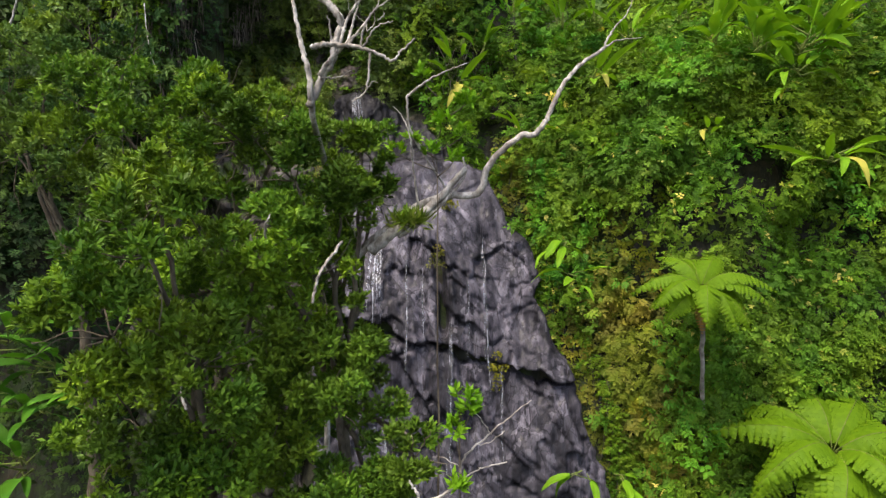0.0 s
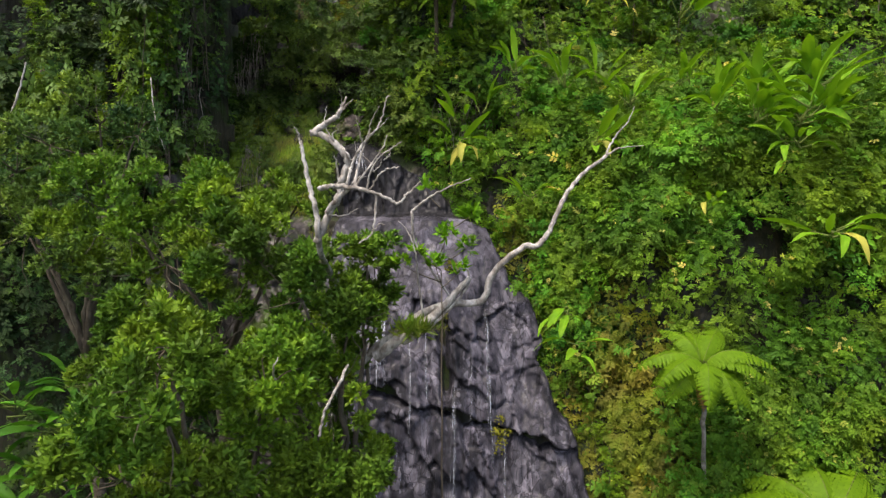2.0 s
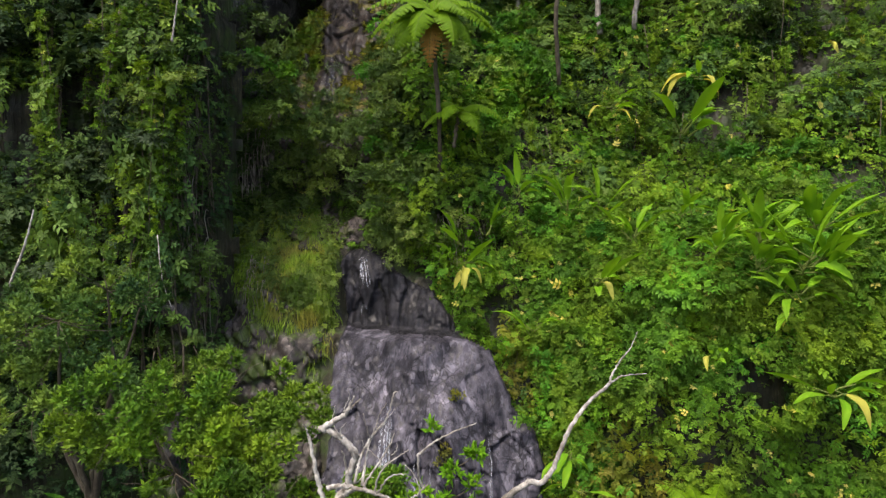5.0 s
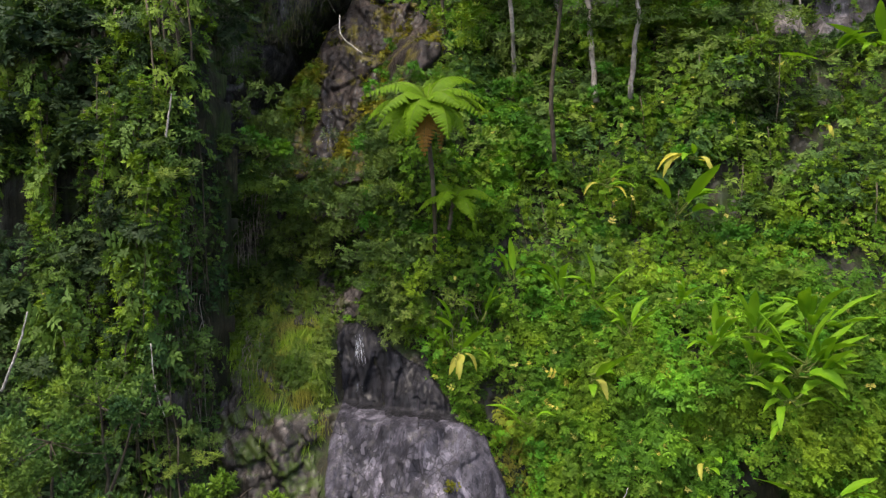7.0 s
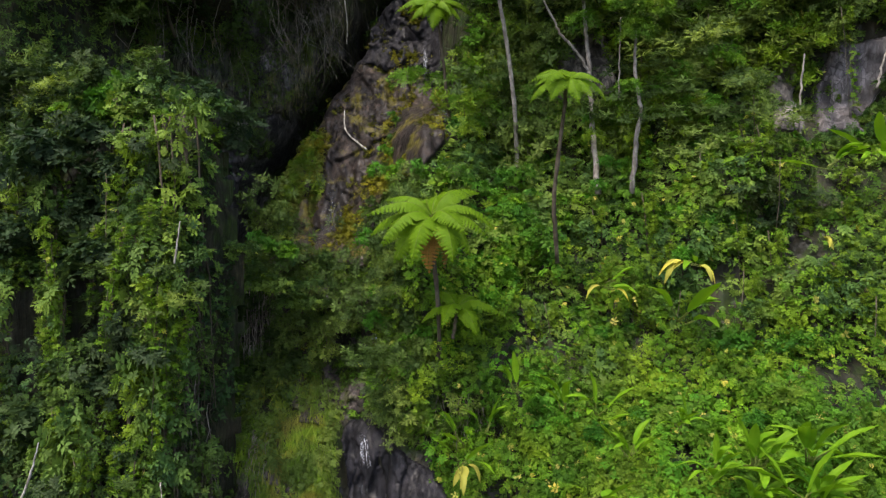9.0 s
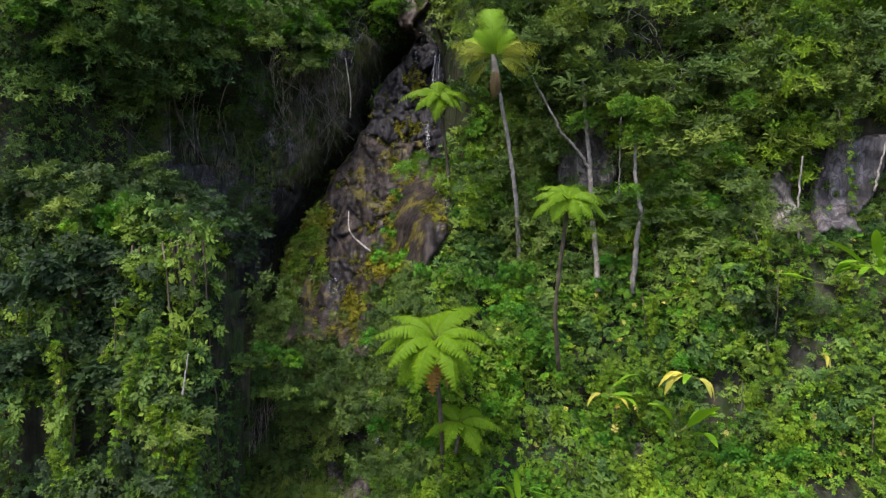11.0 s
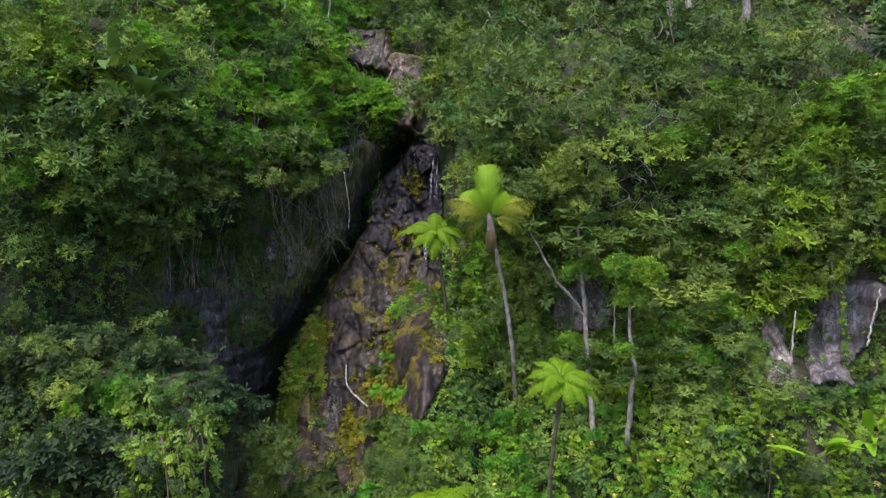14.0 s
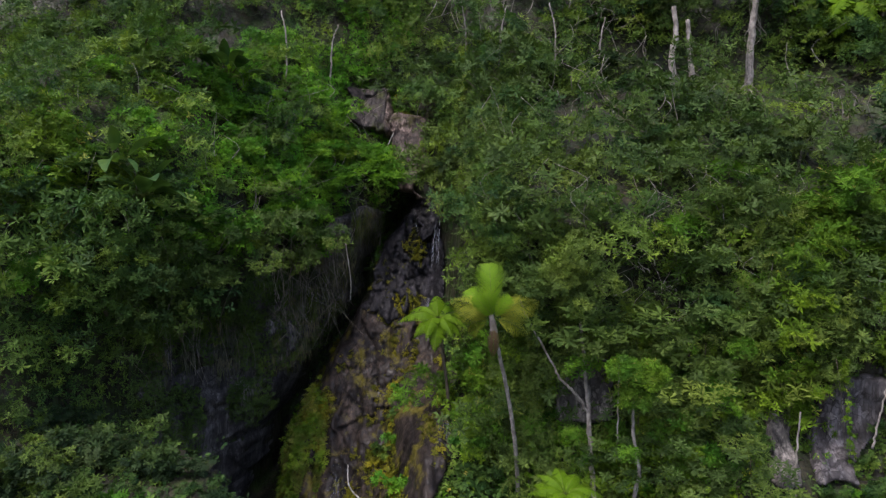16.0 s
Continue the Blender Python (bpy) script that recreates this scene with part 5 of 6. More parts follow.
tree_fern([(9.8, 15.6, 1.4), (9.3, 15.0, 3.4), (9.1, 14.8, 4.5)], 1.35, 17, "large light green tree fern low on the bank", 403, 0, 0.09)
tree_fern([(3.94, 23.2, 20.6), (3.72, 22.6, 22.9), (3.91, 22.0, 25.6), (3.99, 21.8, 26.7)], 0.74, 16, "small bright green tree fern on a thin dark trunk", 404, 0, 0.06)
tree_fern([(0.52, 30.0, 24.1), (0.05, 29.8, 26.87), (-0.2, 29.6, 29.5), (-0.5, 29.4, 31.7)], 0.9, 15, "bright green tree fern leaning beside the palm", 405, 0, 0.06)
tree_fern([(0.15, 21.4, 18.2), (0.3, 21.2, 19.2)], 0.75, 6, "young dark tree fern with upright fronds", 406, 0, 0.05)
tree_fern([(24.2, 40.4, 45.0), (24.3, 40.2, 47.4), (24.4, 40.1, 49.0)], 1.7, 16, "light green tree fern high on the slope", 407, 0, 0.09)
tree_fern([(8.0, 25.0, 17.0), (7.9, 24.2, 18.6)], 0.5, 7, "small light green fern among creepers", 408, 0, 0.05)

PALM_LEAF = frond_mesh("palm_leaf", 2.2, 0.8, 48, M_PALM, 0.35, 0.2, 1.1, 0.2, 0.72, 5, 0.12, PLAIN)

PALM_OLD = frond_mesh("palm_leaf", 2.1, 0.95, 44, M_PALM_OLD, 0.85, 0.4, 0.9, 0.15, 0.5, 6, 0.75, PLAIN)
PALM_DEAD = frond_mesh("palm_leaf", 1.3, 0.3, 22, M_SKIRT, 0.5, 0.1, 1.1, 0.2, 0.6, 7, 0.4, PLAIN)


def palm():
    trunk = [(3.0, 27.8, 24.2), (2.76, 26.9, 26.95), (2.33, 26.1, 29.55), (1.77, 25.2, 31.9)]
    root = thing("palm_tree", trunk[0], "slender palm with a pale curved trunk and yellowing leaves", "palm")
    part("trunk", tubes("trunk", [(curve_path(trunk, 26, 0.01, 9), np.linspace(0.10, 0.07, 26))], M_PALE, 10, 0.03, 9), root)
    top = Vector(trunk[-1]) - Vector(trunk[0])
    part("crown_base", tubes("crown_base", [(curve_path([(1.82, 25.25, 31.6), (1.75, 25.2, 32.1), (1.67, 25.15, 32.6)], 8), np.array([0.09, 0.15, 0.17, 0.16, 0.15, 0.13, 0.1, 0.05]))], M_ROOT, 8, 0.1, 5), root, "brown fibrous leaf bases")
    for side, fore, s in ((-4, -0.05, 1.12), (-14, 0.6, 0.6), (-38, -0.35, 0.85), (-52, 0.3, 0.9), (-66, 0.1, 0.8), (40, -0.35, 0.9), (54, 0.25, 0.95), (68, 0.1, 0.8), (100, 0.5, 0.7), (-34, 0.7, 0.7), (28, 0.8, 0.65), (-105, -0.4, 0.8)):
        a = radians(side)
        out = Vector((math.sin(a), -fore, math.cos(a))).normalized()
        face = (Vector((-0.35 * math.sin(a), -0.8, 0.55 * abs(math.sin(a)))) - 0.0 * out)
        wide_way = face.cross(out).normalized()
        face = out.cross(wide_way).normalized()
        set_leaf("palm_leaf", PALM_LEAF if abs(side) < 40 else PALM_OLD, root, Matrix.Translation(top + Vector((0, 0, 0.45))) @ Matrix((out, wide_way, face)).transposed().to_4x4() @ Matrix.Scale(s, 4))
    for yaw in (-150, -95, -40):
        set_leaf("palm_leaf", PALM_DEAD, root, Matrix.Translation(top + Vector((0, 0, 0.25))) @ pose(0, 0, 0, 0, 0, yaw) @ pose(0, 0, 0, 0, 62, 0), "withered brown palm leaf hanging down")
    return root


palm()


# ---------------------------------------------------------------- broad-leaved plants
def blade_mesh(name, length, width, material, arch, seed=0, split=0):
    rng = np.random.default_rng(seed)
    n = 11
    s = np.linspace(0, 1, n)
    stalk = 0.35 * length
    mid = np.stack([stalk + length * s * (1 - 0.25 * arch * s), np.zeros(n), length * (0.25 * s - arch * s * s)], -1)
    w = width * 0.5 * np.sin(np.pi * np.clip(s * 0.97 + 0.03, 0, 1) ** 0.8) ** 0.7
    V, F = [], []
    for k in range(n):
        for side in (1, 0.5, 0, -0.5, -1):
            V.append((mid[k, 0], side * w[k], mid[k, 2] + abs(side) * w[k] * 0.45 + (0.012 * math.sin(9 * s[k] + 3 * side)) + rng.normal(0, 0.006)))
    for k in range(n - 1):
        for j in range(4):
            F.append((k * 5 + j, k * 5 + j + 1, (k + 1) * 5 + j + 1, (k + 1) * 5 + j))
    T, q, c = tube(np.stack([np.linspace(0, stalk, 6), np.zeros(6), np.linspace(-0.06, 0, 6)], -1), np.linspace(0.022, 0.012, 6), 5)
    stalk_mesh = mesh_from("stalk", T, np.concatenate([q.ravel(), c.ravel()]), np.concatenate([np.full(len(q), 4), np.full(len(c), 3)]), M_STALK, True)
    return mesh_from(name, np.array(V), np.array(F).ravel(), np.full(len(F), 4), material, True), stalk_mesh


BLADES = [blade_mesh("leaf", 1.1, 0.26, M_BROAD, 0.35, 1), blade_mesh("leaf", 1.0, 0.22, M_BROAD, 0.65, 2), blade_mesh("leaf", 1.2, 0.24, M_BROAD, 0.12, 3), blade_mesh("leaf", 0.8, 0.30, M_BROAD, 0.5, 4)]
BLADE_YELLOW = blade_mesh("leaf", 0.9, 0.28, M_YELLOW, 0.8, 5)
BLADE_DARK = [blade_mesh("leaf", 1.2, 0.42, M_DARK, 0.5, 6), blade_mesh("leaf", 1.0, 0.36, M_DARK, 0.3, 7)]


def broad_plant(x, z, size, n, label, seed, up=(15, 75), yellow=0, blades=BLADES, out=2.3, lie=lie, group="broad-leaved plants"):
    rng = np.random.default_rng(seed)
    y = float(lie(np.array([x]), np.array([z]))[0]) - out
    root = thing("broad_leaved_plant", (x, y, z), label, "plant", group)
    for k in range(n + yellow):
        pair = blades[int(rng.integers(len(blades)))] if k < n else BLADE_YELLOW
        yaw = -90 + rng.uniform(-115, 115)
        set_leaf("leaf", pair, root, pose(rng.normal(0, 0.12) * size, rng.normal(0, 0.08), rng.normal(0, 0.1) * size, 0, 0, yaw) @ pose(0, 0, 0, rng.uniform(-25, 25), -rng.uniform(*up) if k < n else rng.uniform(0, 40), 0) @ Matrix.Scale(1.3 * size * rng.uniform(0.75, 1.1), 4), "" if k < n else "yellowed drooping leaf")
    return root


HELI = "large light green paddle-shaped leaves rising from the creeper"
ARCH = "drooping broad green leaves with pale midribs on the bank"
for args in ((9.3, 14.5, 0.95, 14, HELI, 501, (-10, 80)), (8.6, 15.2, 0.9, 13, HELI, 502, (0, 80)), (10.1, 15.5, 0.9, 13, HELI, 503, (0, 80)), (9.8, 14.6, 0.85, 11, HELI, 504, (-10, 75)), (8.1, 14.5, 0.8, 9, HELI, 505), (7.4, 15.0, 0.75, 8, HELI, 506), (9.0, 13.8, 0.75, 8, HELI, 536, (-20, 50)), (7.0, 15.9, 0.7, 7, HELI, 537), (5.4, 15.2, 0.7, 7, HELI, 538), (3.7, 16.1, 0.85, 6, HELI, 507), (4.6, 16.0, 0.8, 5, HELI, 508), (2.2, 16.6, 0.7, 5, HELI, 509), (9.4, 11.5, 0.85, 7, ARCH, 510, (-15, 45), 1), (4.2, 14.0, 0.8, 4, ARCH, 511, (-10, 30), 1), (2.5, 12.6, 0.7, 4, ARCH, 512, (-20, 30), 0), (13.3, 16.4, 1.1, 5, ARCH, 513, (-15, 40), 1),
             (7.9, 18.8, 1.3, 5, "very large lobed light green leaves on the terrace", 514, (5, 50), 0), (0.5, 14.3, 0.75, 3, "yellowing broad-leaved plant beside the falls", 515, (-20, 40), 4), (5.7, 19.8, 0.75, 4, "arching broad leaves with yellowed tips", 516, (-10, 40), 2), (8.4, 20.7, 0.8, 2, "withered yellow broad-leaved plant", 517, (-30, 20), 5), (1.2, 15.4, 0.7, 5, HELI, 518), (0.4, 15.0, 0.7, 5, ARCH, 519), (12.5, 21.6, 0.5, 1, "small plant with pale yellow leaves", 520, (0, 30), 2), (3.2, 9.5, 0.7, 5, ARCH, 521, (-40, 10), 0), (3.5, 8.6, 0.7, 4, ARCH, 522, (-40, 10), 0), (3.2, 4.1, 0.6, 4, ARCH, 523, (-50, 0), 0), (4.2, 4.0, 0.7, 4, ARCH, 524, (-50, 0), 0), (15.0, 24.3, 1.0, 8, "broad fern-like leaves under the rock slab", 525, (0, 60), 0), (13.0, 24.0, 0.9, 6, "broad fern-like leaves under the rock slab", 526, (0, 60), 0), (6.8, 12.3, 0.5, 3, ARCH, 527, (-20, 30), 1), (8.8, 13.4, 0.5, 2, ARCH, 528, (-40, 10), 1), (-12.0, 44.4, 1.4, 8, "dark broad leaves high on the slope", 529, (0, 60), 0, BLADE_DARK), (-13.0, 37.5, 1.5, 9, "dark spreading palm-like leaves on the slope", 530, (-20, 50), 0, BLADE_DARK), (-14.0, 38.8, 1.2, 6, "dark spreading palm-like leaves on the slope", 531, (-20, 50), 0, BLADE_DARK)):
    broad_plant(*args)
GLOSSY = "large glossy green leaves in the shade of the spur"
BLADE_GLOSSY = [blade_mesh("leaf", 1.2, 0.24, M_FRESH, 0.5, 8), blade_mesh("leaf", 1.0, 0.2, M_FRESH, 0.3, 9)]
for k, (x, z, size) in enumerate(((-10.5, 6.1, 1.0), (-10.9, 4.9, 1.1), (-10.1, 7.3, 0.8), (-11.4, 3.4, 1.1), (-11.7, 6.8, 0.9), (-9.8, 5.2, 0.8))):
    broad_plant(x, z, size, 9, GLOSSY, 540 + k, (-15, 45), 0, BLADE_GLOSSY, 1.6, lie_spur)


# ---------------------------------------------------------------- near trees
def rosette_crown(name, blobs, n, seed, material, size=(0.12, 0.19), per=7):
    """A crown of twig tips, each with a whorl of leaves."""
    rng = np.random.default_rng(seed)
    blobs = np.asarray(blobs, float)
    if blobs[0, 3] > 0.3:
        tufts = []
        for b in blobs:
            for _ in range(13):
                d = unit(rng.normal(size=3) + np.array([0, -0.5, 0.35]))
                tufts.append((*(b[:3] + d * b[3] * rng.uniform(0.45, 1.05)), b[3] * rng.uniform(0.13, 0.29)))
        blobs = np.array(tufts)
    w = blobs[:, 3] ** 2
    k = rng.choice(len(blobs), n, p=w / w.sum())
    d = unit(rng.normal(size=(n, 3)))
    flip = d @ np.array([0, -0.75, 0.66]) < -0.3
    d[flip] = d[flip] * np.array([1, -1, -1])
    r = blobs[k, 3] * rng.uniform(0.55, 1.02, n) ** 0.6
    r = r * (0.7 + 0.5 * hash2(np.floor(d[:, 0] * 2.5 + k * 3), np.floor(d[:, 2] * 2.5), 17))
    C = blobs[k, :3] + d * r[:, None]
    ax = unit(0.7 * d + np.array([0, -0.15, 0.7]) + rng.normal(0, 0.25, (n, 3)))
    side = unit(np.cross(ax, rng.normal(size=(n, 3))))
    other = np.cross(ax, side)
    P, A, N = [], [], []
    for j in range(per):
        th = 2 * np.pi * j / per * 2.4 + rng.uniform(0, 0.5, n)
        out = side * np.cos(th)[:, None] + other * np.sin(th)[:, None]
        tilt = rng.uniform(0.35, 1.25, n)[:, None]
        a = ax * np.cos(tilt) + out * np.sin(tilt)
        P.append(C + ax * rng.uniform(-0.05, 0.05, n)[:, None])
        A.append(a)
        N.append(ax * np.sin(tilt) - out * np.cos(tilt) + rng.normal(0, 0.2, (n, 3)))
    P, A, N = np.concatenate(P), np.concatenate(A), np.concatenate(N)
    L = rng.uniform(size[0], size[1], len(P))
    return leaves(name, P, A, N, 1.08 * L, L * 0.42, material, KITE)


def tree(base, fork, blobs, n, seed, label, material, girth=0.16, size=(0.075, 0.125), bark=None, group="trees before the cliff"):
    root = thing("tree", base, label, "tree", group)
    rng = np.random.default_rng(seed)
    bark = bark or M_BARK
    part("trunk", tubes("trunk", [(curve_path([base, ((base[0] + fork[0]) / 2 + 0.2, (base[1] + fork[1]) / 2, (base[2] + fork[2]) / 2), fork], 20, 0.02, seed), np.linspace(girth, girth * 0.6, 20))], bark, 9, 0.05, seed), root)
    for k, b in enumerate(blobs):
        mid = [(fork[i] + b[i]) / 2 + rng.normal(0, 0.18) for i in range(3)]
        limbs = [(curve_path([fork, mid, b[:3]], 14, 0.025, seed + k), np.linspace(girth * 0.38, 0.02, 14))]
        for _ in range(7):
            e = np.array(b[:3]) + unit(rng.normal(size=3) + np.array([0, -0.5, 0.4])) * b[3] * 0.95
            limbs.append((curve_path([b[:3], (np.array(b[:3]) + e) / 2 + rng.normal(0, 0.06, 3), e], 8, 0.01, seed + k), np.linspace(0.014, 0.005, 8)))
        limb = part("limb", tubes("limb", limbs, bark, 6, 0.05, seed + k), root)
        part("foliage", rosette_crown("foliage", [b], int(n * b[3] ** 2 / sum(q[3] ** 2 for q in blobs)), seed + 31 * k, material, size), limb)
    return root


tree((-3.3, 9.6, -0.1), (-3.2, 8.6, 6.6), [(-3.35, 7.3, 9.6, 0.95), (-4.0, 7.7, 8.6, 1.0), (-3.0, 7.9, 8.2, 0.95), (-4.1, 8.6, 7.2, 0.95), (-2.9, 9.0, 7.0, 1.2), (-3.4, 7.6, 10.25, 0.65), (-2.5, 8.7, 9.5, 0.75), (-3.4, 8.4, 6.0, 1.1), (-4.3, 9.0, 5.6, 0.95), (-2.0, 8.7, 5.8, 1.0), (-2.45, 9.3, 8.3, 0.9), (-2.35, 9.0, 7.4, 0.95), (-3.5, 9.4, 8.6, 0.9)], 8000, 601, "broad-leaved tree with glossy leaf whorls before the cliff", M_TREE)
tree((-1.6, 11.2, -0.1), (-1.7, 10.4, 7.0), [(-1.9, 9.4, 9.2, 0.85), (-1.6, 9.3, 7.4, 1.0), (-1.7, 10.8, 7.6, 0.8), (-2.2, 9.6, 10.6, 0.95), (-1.6, 10.0, 10.1, 0.75), (-1.1, 9.0, 6.0, 0.9), (-2.9, 9.7, 11.1, 0.9), (-1.8, 11.0, 9.6, 0.5), (-1.2, 11.0, 10.6, 0.5), (-0.6, 8.6, 5.6, 0.8), (-1.35, 10.6, 11.2, 0.6), (-1.2, 10.8, 10.4, 0.45), (-2.0, 10.8, 9.0, 0.5), (-1.75, 10.6, 7.9, 0.5), (-0.4, 8.4, 6.85, 0.5)], 7600, 602, "leafy tree crown overhanging the lower waterfall", M_TREE)
tree((-5.0, 14.5, -0.1), (-4.9, 13.6, 8.5), [(-4.6, 12.9, 12.1, 1.35), (-6.3, 12.6, 11.9, 1.35), (-3.7, 11.4, 11.4, 1.05), (-5.2, 11.8, 11.0, 1.2), (-3.1, 12.4, 11.8, 0.95), (-4.1, 11.2, 9.5, 1.4), (-5.6, 11.6, 9.0, 1.1), (-5.0, 11.0, 7.4, 1.1), (-2.6, 12.6, 9.4, 1.0), (-3.2, 12.2, 8.0, 1.2), (-2.7, 12.4, 6.4, 1.2)], 7000, 603, "tall leafy tree with a rounded green crown", M_TREE, 0.2, (0.085, 0.14))
tree((-9.2, 16.5, -0.1), (-9.0, 15.8, 8.5), [(-8.9, 14.4, 13.5, 1.4), (-8.2, 15.2, 14.1, 1.2), (-9.9, 15.0, 11.5, 1.5), (-8.0, 14.8, 11.0, 1.4), (-7.4, 15.4, 13.9, 0.9), (-10.6, 15.8, 13.0, 1.3), (-11.2, 16.8, 12.4, 1.4)], 2900, 604, "dark leafy tree in the shade of the cliff", M_DARK, 0.2, (0.095, 0.15))


def sapling(x, y, z0, z1, tufts, seed, label):
    rng = np.random.default_rng(seed)
    root = thing("sapling", (x, y, z0), label, "sapling")
    limbs = [(curve_path([(x, y, z0), (x + 0.03, y, (z0 + z1) / 2), (x, y, z1)], 14, 0.012, seed), np.linspace(0.03, 0.01, 14))]
    blobs = []
    for dx, dz in tufts:
        blobs.append((x + dx, y - 0.03, z1 + dz, 0.13))
        limbs.append((curve_path([(x, y, z1 + dz - 0.3), (x + dx * 0.6, y, z1 + dz - 0.15), (x + dx, y, z1 + dz)], 8), np.linspace(0.012, 0.006, 8)))
    part("stem", tubes("stem", limbs, M_BARK, 6), root)
    part("foliage", rosette_crown("foliage", blobs, 9 * len(tufts), seed, M_BROAD, (0.10, 0.16), 7), root)
    return root


sapling(0.2, 7.7, -0.1, 7.75, [(0.05, 0.1), (-0.06, -0.3), (0.14, -0.05), (0.0, -1.0)], 611, "thin sapling with light green leaf tufts")
sapling(-0.1, 10.4, 0.2, 11.0, [(0.1, 0.6), (0.5, 0.9), (-0.25, 1.3), (-0.4, 0.3), (-0.1, 0.1), (0.45, 0.4), (-0.65, 0.1), (0.3, 0.0)], 612, "thin sapling with light green tufts beside the dead branch")


# ---------------------------------------------------------------- dead wood
def dead(name, limbs, label, category, material=None, seed=1, jitter=0.006, thin=0.62):
    """limbs: (part name, path, thick end, thin end)."""
    root = thing(name, limbs[0][1][0], label, category, "dead wood")
    for k, (pn, path, a, b) in enumerate(limbs):
        n = max(12, 7 * len(path))
        part(pn, tubes(pn, [(curve_path(path, n, jitter, seed + k), np.linspace(a * thin, b * thin, n))], material or M_BLEACH, 9, 0.06, seed + k), root)
    return root


def twig_path(k):
    """A short crooked twig rising from the dead tree's head."""
    rng = np.random.default_rng(900 + k)
    foot = np.array([(-1.3, 8.45, 12.6), (-1.05, 8.5, 12.9), (-0.98, 8.4, 12.44), (-1.5, 8.4, 12.85), (-1.45, 8.5, 13.15), (-0.85, 8.45, 12.6), (-1.3, 8.4, 12.25)][k % 7])
    way = unit(np.array([rng.uniform(-0.4, 0.8), rng.uniform(-0.3, 0.3), rng.uniform(0.3, 1.0)]))
    long = rng.uniform(0.15, 0.45)
    return [tuple(foot), tuple(foot + way * long * 0.5 + rng.normal(0, 0.03, 3)), tuple(foot + way * long + rng.normal(0, 0.05, 3))]


dead("dead_tree", [
    ("trunk", [(-2.1, 11.6, -0.2), (-2.1, 11.4, 5.0), (-1.95, 10.9, 10.2), (-1.75, 8.7, 11.4), (-1.74, 8.45, 11.9), (-1.83, 8.45, 12.25), (-1.88, 8.45, 12.5), (-1.95, 8.45, 12.85)], 0.10, 0.035),
    ("limb", [(-1.93, 8.45, 12.76), (-1.97, 8.45, 12.92), (-2.02, 8.42, 13.03)], 0.03, 0.012),
    ("limb", [(-1.76, 8.5, 11.5), (-1.6, 8.6, 11.9), (-1.46, 8.6, 12.14), (-1.42, 8.55, 12.33), (-1.33, 8.5, 12.57), (-1.4, 8.45, 12.72), (-1.55, 8.45, 12.86), (-1.72, 8.45, 12.95), (-1.82, 8.45, 12.95)], 0.09, 0.07),
    ("limb", [(-1.77, 8.45, 12.96), (-1.62, 8.42, 13.06), (-1.45, 8.4, 13.18), (-1.38, 8.4, 13.29), (-1.33, 8.4, 13.42)], 0.08, 0.016),
    ("limb", [(-1.42, 8.4, 13.21), (-1.32, 8.38, 13.31), (-1.24, 8.38, 13.38)], 0.025, 0.01),
    ("limb", [(-1.67, 8.3, 12.21), (-1.52, 8.28, 12.25), (-1.28, 8.25, 12.23), (-1.03, 8.2, 12.18), (-0.81, 8.2, 12.1), (-0.64, 8.2, 12.02), (-0.53, 8.2, 12.14), (-0.35, 8.2, 12.3)], 0.06, 0.016),
    ("limb", [(-1.62, 8.5, 11.9), (-1.44, 8.4, 12.1), (-1.28, 8.28, 12.22)], 0.06, 0.045),
    ("limb", [(-1.32, 8.35, 12.25), (-1.28, 8.4, 12.48), (-1.19, 8.45, 12.71), (-1.05, 8.5, 12.91), (-0.96, 8.5, 13.0), (-0.87, 8.5, 13.18), (-0.81, 8.5, 13.42), (-0.77, 8.5, 13.45)], 0.034, 0.012),
    ("limb", [(-1.12, 8.46, 12.81), (-1.17, 8.4, 13.0), (-1.21, 8.4, 13.18)], 0.018, 0.007),
    ("limb", [(-1.2, 8.28, 12.24), (-1.14, 8.3, 12.34), (-0.99, 8.35, 12.55), (-0.87, 8.4, 12.74), (-0.8, 8.4, 12.92)], 0.03, 0.01),
    ("limb", [(-1.04, 8.2, 12.19), (-0.98, 8.15, 12.44), (-0.84, 8.1, 12.63), (-0.72, 8.1, 12.71), (-0.59, 8.1, 12.8)], 0.024, 0.009),
    ("limb", [(-1.02, 8.2, 12.19), (-0.83, 8.15, 12.43), (-0.62, 8.1, 12.48)], 0.024, 0.009),
    ("limb", [(-1.22, 8.3, 12.24), (-1.19, 8.5, 12.55), (-1.14, 8.55, 12.74), (-1.05, 8.55, 13.0)], 0.036, 0.01),
    ("limb", [(-0.92, 8.2, 12.13), (-0.94, 8.2, 11.84), (-0.98, 8.2, 11.64), (-1.15, 8.2, 11.51)], 0.026, 0.016),
    ("limb", [(-0.97, 8.2, 11.67), (-0.89, 8.2, 11.75), (-0.82, 8.2, 11.75)], 0.014, 0.007),
    ("limb", [(-1.6, 8.5, 11.88), (-1.37, 8.45, 11.87), (-1.2, 8.45, 11.96)], 0.018, 0.008),
    ("limb", [(-1.46, 8.58, 12.2), (-1.47, 8.5, 12.48), (-1.5, 8.45, 12.66)], 0.03, 0.012),
] + [("twig", twig_path(k), 0.014, 0.005) for k in range(12)], "bleached dead tree top with crooked bare limbs", "dead tree", seed=21, thin=0.6)
